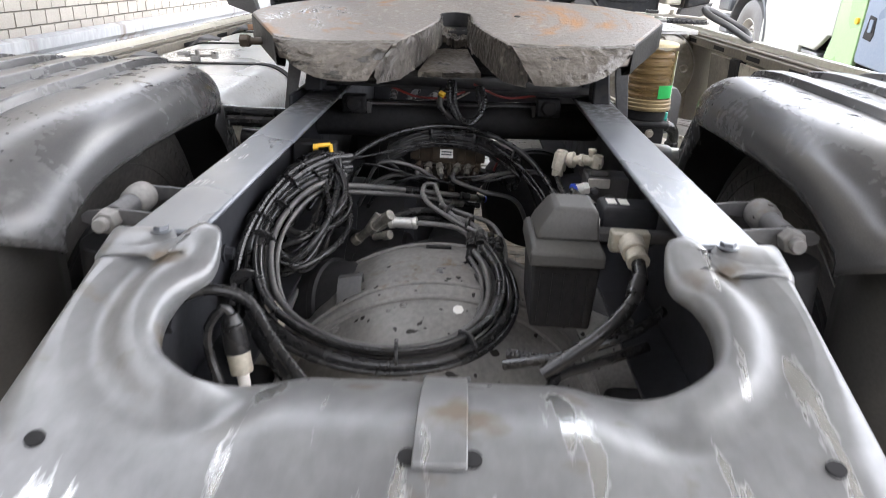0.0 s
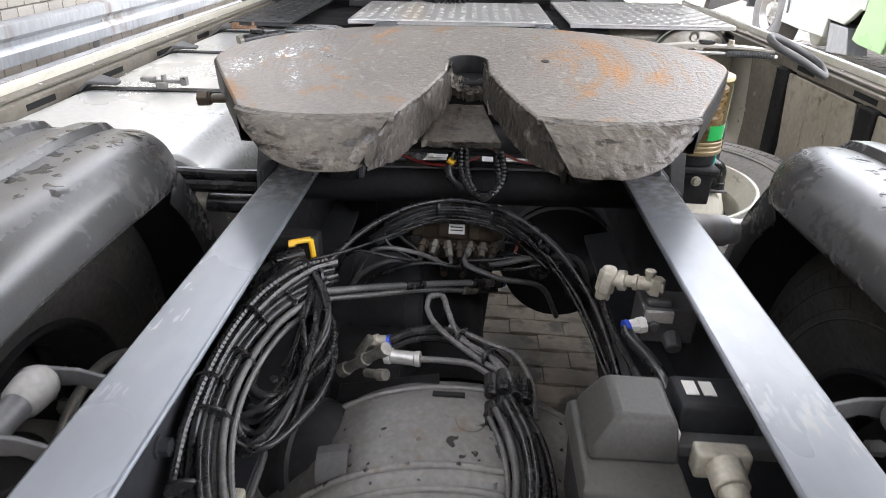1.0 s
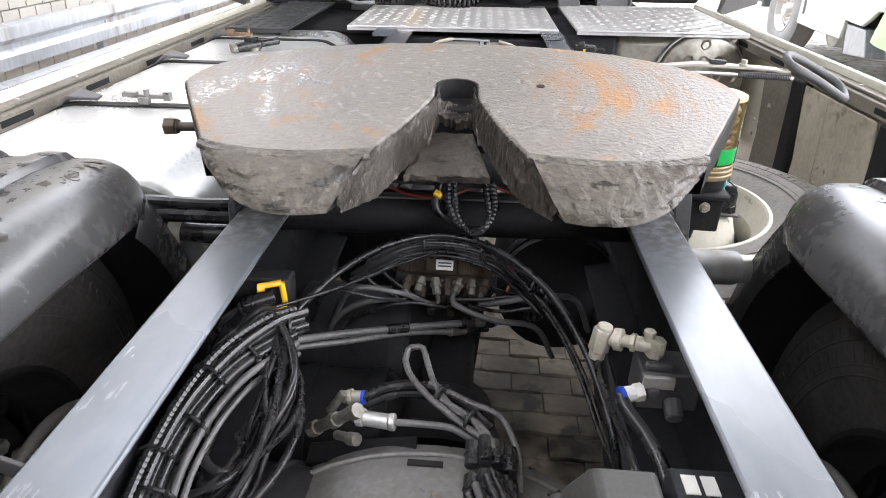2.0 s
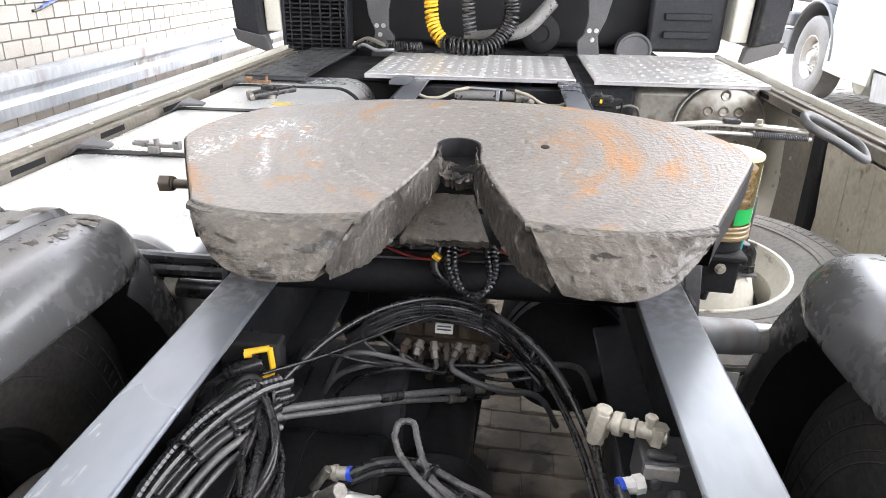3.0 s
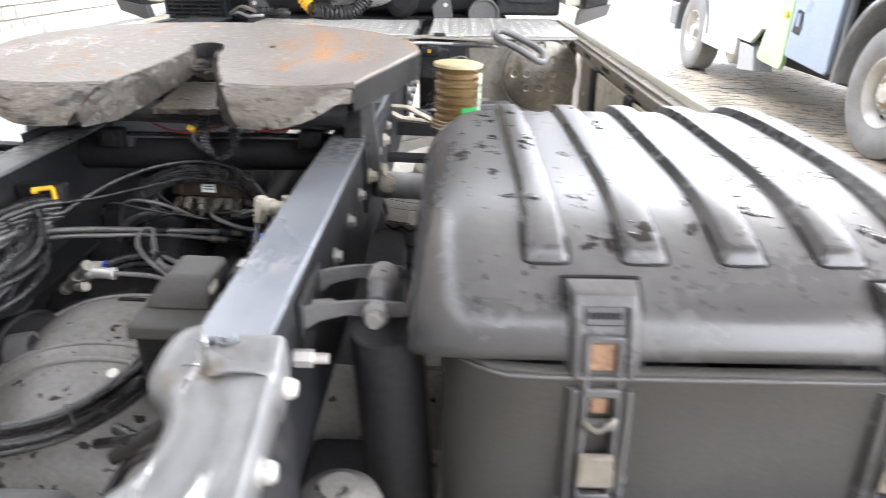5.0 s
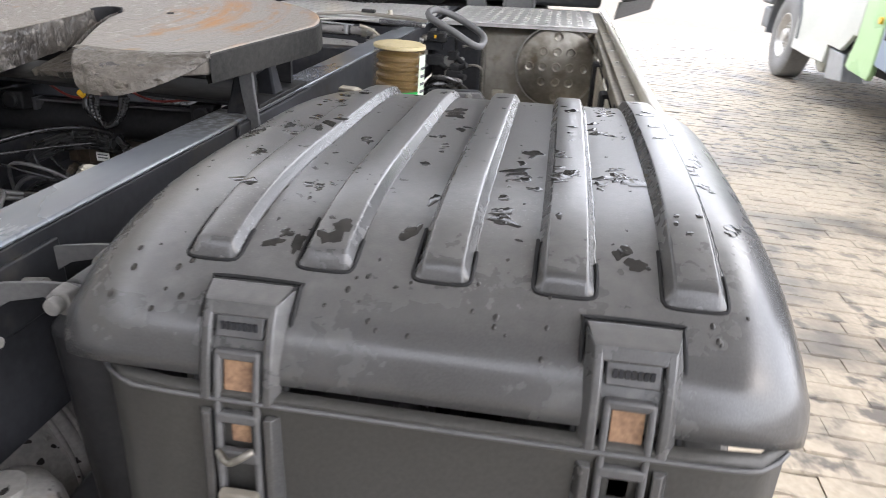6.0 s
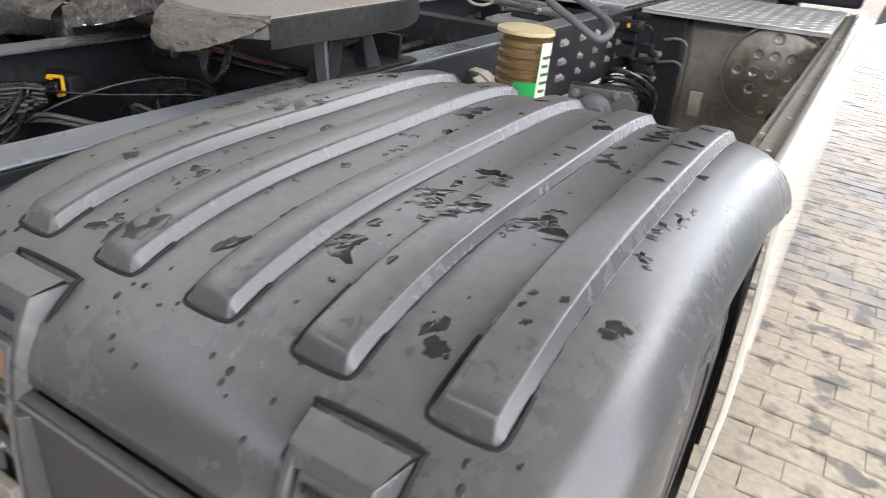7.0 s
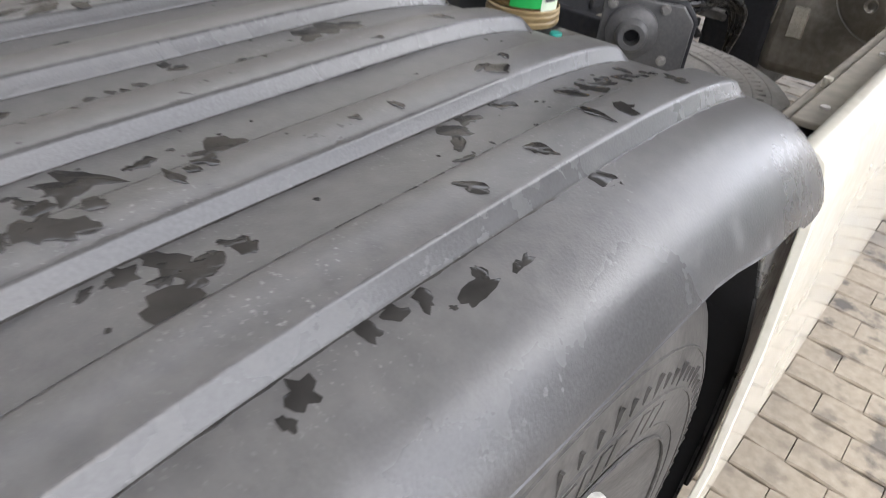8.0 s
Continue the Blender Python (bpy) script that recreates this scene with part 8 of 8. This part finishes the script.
# ---- barrier along the wall ----
bar_ = thing("guard_rail", "weathered galvanised steel guard rail along the wall", "guard rail", (-3.2, 8, 0))
prof_ = [(0.0, 0.32), (0.05, 0.30), (0.05, 0.22), (0.012, 0.18), (0.012, 0.14), (0.05, 0.10), (0.05, 0.02), (0.0, 0.0)]
for x, z, k in ((-3.42, 0.26, 1.0), (-2.95, 0.10, 0.8)):
    rows = [[(x + a * 1.2, y, z + b * k) for a, b in prof_] for y in (-8.0, 0.0, 8.0, 20.0)]
    ob = part("rail", Shape().loft(rows, False, False), GALV, bar_, "galvanised folded rail", smooth=25)
    ob.modifiers.new("thickness", "SOLIDIFY").thickness = 0.006
for k in range(12):
    y = -6 + k * 2.0
    part("post", Shape().span((-3.50, y, 0), (-3.43, y + 0.08, 0.55)), GALV, bar_, "", 0.004)
    part("post", Shape().span((-3.02, y + 0.3, 0), (-2.96, y + 0.38, 0.33)), GALV, bar_, "", 0.004)
    part("rail_bolt", hexbolt((-3.405, y + 0.04, 0.42), (1, 0, 0), 0.016, 0.014), STEEL, bar_)

# second truck
TWHITE = grain("white_truck_paint", (0.52, 0.56, 0.52), (0.60, 0.63, 0.59), (0.15, 0.25), 0.0, (2, 40), 0.03, coat=0.4)
TGREEN = grain("light_green_paint", (0.38, 0.62, 0.30), (0.44, 0.68, 0.35), (0.2, 0.35), 0.0, (2, 40), 0.03, coat=0.3)
TBLUE = grain("blue_grey_paint", (0.24, 0.31, 0.42), (0.29, 0.36, 0.46), (0.25, 0.4), 0.0, (3, 40), 0.05)
TDARK = grain("grey_plastic_trim", (0.10, 0.11, 0.12), (0.15, 0.16, 0.17), (0.4, 0.6), 0.0, (4, 60), 0.08)
tx = 3.92
YZ = Matrix(((0, 0, 1, 0), (1, 0, 0, 0), (0, 1, 0, 0), (0, 0, 0, 1)))
SIDE = Matrix.Translation((tx, 0, 0)) @ YZ
pt = thing("parked_truck", "white, green and blue-grey parked truck on the yard", "truck", (5.0, 7.0, 0.0))
part("side_panel", Shape().slab([(8.92, 2.7), (8.88, 0.42), (8.30, 0.40), (7.72, 0.40), (7.70, 0.60), (7.34, 0.585), (7.22, 0.66), (7.10, 0.76), (7.00, 0.76), (6.96, 2.7)], 0.05, SIDE), TWHITE, pt, "glossy white side panel with a cut lower edge", 0.012)
part("green_edge", Shape().slab([(6.958, 2.7), (6.998, 0.755), (7.06, 0.60), (7.10, 0.47), (6.98, 0.44), (6.52, 0.415), (6.48, 0.48), (6.49, 2.7)], 0.052, SIDE), TGREEN, pt, "light green front edge", 0.012)
part("step_block", Shape().slab([(7.70, 0.57), (7.30, 0.56), (7.16, 0.30), (7.62, 0.26)], 0.22, Matrix.Translation((tx + 0.03, 0, 0)) @ YZ), GALV, pt, "pale grey step box", 0.012)
part("side_tank", Shape().lathe([(0.0, 0.0), (0.10, 0.012), (0.155, 0.05), (0.16, 0.6)], Matrix.Translation((tx + 0.12, 8.22, 0.40)) @ Matrix.Rotation(radians(90), 4, "Y"), 28, False), TWHITE, pt, "pale rounded tank end under the panel", smooth=50)
part("blue_panel", Shape().slab([(6.465, 2.7), (6.465, 0.60), (6.44, 0.56), (5.66, 0.50), (5.60, 0.53), (5.58, 2.7)], 0.05, SIDE), TBLUE, pt, "blue-grey locker panel", 0.015)
part("locker_edge", Shape().slab([(5.572, 2.7), (5.592, 0.52), (5.52, 0.50), (5.48, 2.7)], 0.05, Matrix.Translation((tx + 0.04, 0, 0)) @ YZ), TDARK, pt, "dark rounded edge of the locker", 0.012)
part("panel_handle", Shape().slab([(6.40, 0.80), (6.25, 0.78), (6.22, 0.84), (6.24, 1.00), (6.36, 1.02)], 0.012, Matrix.Translation((tx - 0.006, 0, 0)) @ YZ), RAIL_SIDE, pt, "dark recessed handle", 0.004)
part("handle_grip", Shape().slab([(6.33, 0.86), (6.27, 0.86), (6.27, 0.98), (6.33, 0.98)], 0.012, Matrix.Translation((tx - 0.014, 0, 0)) @ YZ), TBLUE, pt, "", 0.004)
part("body", Shape().span((tx + 0.12, 3.6, 1.16), (tx + 2.4, 11.0, 2.9)), TDARK, pt, "", 0.03)
part("chassis", Shape().span((tx + 0.45, 3.0, 0.35), (tx + 2.1, 10.6, 1.10)), RAIL_SIDE, pt, "", 0.02)
for y, r0 in ((4.75, 0.70), (9.42, 0.66)):
    rows = [[(tx + x, y + r * math.cos(a), 0.52 + r * math.sin(a)) for x, r in ((-0.005, r0 + 0.045), (-0.02, r0 + 0.02), (-0.005, r0), (0.42, r0), (0.42, r0 + 0.03))] for a in (radians(k) for k in range(-4, 185, 7))]
    part("wheel_arch", Shape().loft(rows, False, False), GALV if y < 6 else TDARK, pt, "grey curved wheel arch edge", smooth=50)
part("front_step", Shape().span((tx + 0.02, 10.12, 0.52), (tx + 0.4, 10.55, 0.80)).span((tx - 0.02, 10.16, 0.84), (tx + 0.4, 10.62, 1.02)), TDARK, pt, "grey plastic entry step", 0.03)
part("mirror_arm", Shape().span((tx - 0.28, 10.5, 0.98), (tx + 0.1, 10.64, 1.24)), RAIL_SIDE, pt, "", 0.03)
part("light_stud", Shape().cyl((tx - 0.022, 6.56, 0.95), (tx + 0.01, 6.56, 0.95), 0.032), YELLOW, pt, "small orange marker lamp")
HUBM = grain("bare_alloy_rim", (0.50, 0.49, 0.47), (0.66, 0.65, 0.62), (0.3, 0.45), 0.6, (6, 60), 0.08)
GREY_TYRE = grain("dusty_grey_tyre", (0.16, 0.16, 0.16), (0.24, 0.24, 0.235), (0.6, 0.85), 0.0, (7, 80), 0.2)
rear_wheel = wheel("truck_wheel", "dusty grey tyre with an alloy rim and rusty hub", axle_pose(tx + 0.16, 4.75, 0.515, -1), 0.515, 0.30, "parked truck wheels", 1, HUBM, False, "bare alloy rim", rubber=GREY_TYRE)
rm = axle_pose(tx + 0.16, 4.75, 0.515, -1)
part("hub_drum", Shape().lathe([(0.165, 0.03), (0.165, 0.085), (0.150, 0.092), (0.095, 0.092), (0.085, 0.06), (0.0, 0.06)], rm, 36, False), FITTING, rear_wheel, "broad rusty hub with a dark middle", smooth=35)
part("hub_ring", Shape().lathe([(0.112, 0.0925), (0.112, 0.098), (0.088, 0.098), (0.084, 0.0925)], rm, 36, False), RUST, rear_wheel, "rusty hub ring", smooth=35)
# near-black disc paints the shade in the hub's middle
part("hub_hole", Shape().lathe([(0.0, 0.062), (0.086, 0.062), (0.086, 0.058)], rm, 24, False), NEAR_BLACK, rear_wheel, "near-black disc for the hub's hollow middle")
wheel("truck_wheel", "front tyre with a bare alloy rim", axle_pose(tx + 0.16, 9.42, 0.515, -1), 0.515, 0.30, "parked truck wheels", 1, HUBM, False, "bare alloy rim", rubber=GREY_TYRE)

# unseen roof, added to hold back light and reflections from above
ROOF = grain("pale_roof_sheet", (0.50, 0.51, 0.52), (0.60, 0.61, 0.62), (0.6, 0.8), 0.0, (1, 20), 0.05)
tagged(part("ceiling", Shape().span((-2.5, -3.6, 4.8), (4.2, 5.6, 5.0)), ROOF), "plain pale roof, unseen, added to hold back light from above", "roof", "", "structure")

# unseen closing wall behind, added to cut the light from the rear
tagged(part("wall_south", Shape().span((-3.9, -5.2, -0.05), (2.6, -5.0, 4.795)), MORTAR), "plain dark grey wall, unseen, added to cut light from the rear", "wall", "", "structure")

# ---- ground ----
ground = tagged(part("ground", Shape().span((-60, -40, -0.2), (60, 80, -0.012)), SAND), "sandy bed under the paving, reaching the horizon", "ground", "", "structure")
pav = tagged(new("paving"), "worn beige interlocking concrete pavers with dark wet patches, shade painted under the chassis", "pavement", "", "structure")
PL, PW = 0.205, 0.1025


def paver_verts(x, y, dz=0.0):
    """One wavy-edged paver whose long side lies across the truck."""
    g, e, w = 0.0028, 0.0045, 0.0052
    xs = [0.0, 0.25, 0.5, 0.75, 1.0]
    wave = [0.0, w, 0.0, -w, 0.0]
    gx = 0.0003
    lo = [(x + gx + (PL - 2 * gx) * f, y + g + v) for f, v in zip(xs, wave)]
    hi = [(x + gx + (PL - 2 * gx) * f, y + PW - g + v) for f, v in zip(xs, wave)]
    ring_ = lo + hi[::-1]
    cx, cy = x + PL / 2, y + PW / 2
    top_ = [(cx + (a - cx) * (1 - 0.0012 / PL * 2), cy + (b - cy) * (1 - e / PW * 2), dz) for a, b in ring_]
    low_ = [(a, b, dz - 0.006) for a, b in ring_]
    bot_ = [(a, b, -0.03) for a, b in ring_]
    n = len(ring_)
    fs = [tuple(range(n))]
    for i in range(n):
        j = (i + 1) % n
        fs.append((i, j, n + j, n + i)[::-1])
        fs.append((n + i, n + j, 2 * n + j, 2 * n + i)[::-1])
    return top_ + low_ + bot_, fs


rp2 = random.Random(2)
one = bpy.data.meshes.new("paver")
pv_, pf_ = paver_verts(0, 0)
one.from_pydata(pv_, [], pf_)
one.materials.append(PAVER)
rest = Shape()
near = 0
for j in range(-60, 150):
    y = j * PW
    for i in range(-18, 44):
        x = i * PL + (PL / 2 if j % 2 else 0)
        dz = rp2.uniform(-0.003, 0.003)
        if 1.25 < x < 2.75 and 1.2 < y < 5.6 and near < 290 and x < 1.25 + 0.33 * (y - 0.6):
            ob = new("paver", one)
            ob.parent = pav
            ob.location = (x, y, dz)
            near += 1
        else:
            a, b = paver_verts(x, y, dz)
            rest.add(a, b)
tagged(part("far_pavers", rest, PAVER, pav, "pavers further off", fix=False), kind="stuff")
wall_rest, count = Shape(), 0
bm0 = Shape()
block(bm0, 0, 0, GL)
mesh0 = bpy.data.meshes.new("wall_block")
mesh0.from_pydata(bm0.v, [], bm0.f)
mesh0.materials.append(BRICK)
for r_ in range(40):
    z = r_ * GH
    for k in range(-20, 120):
        y = k * GL + (GL / 2 if r_ % 2 else 0)
        if 2.5 < y < 7.0 and 0.35 < z < 1.7 and count < 250:
            ob = new("wall_block", mesh0)
            ob.parent = wall
            ob.location = (random.uniform(-0.002, 0.002), y, z)
            count += 1
        else:
            block(wall_rest, y, z, GL)
tagged(part("far_blocks", wall_rest, BRICK, wall, "wall blocks further off", fix=False), kind="stuff")
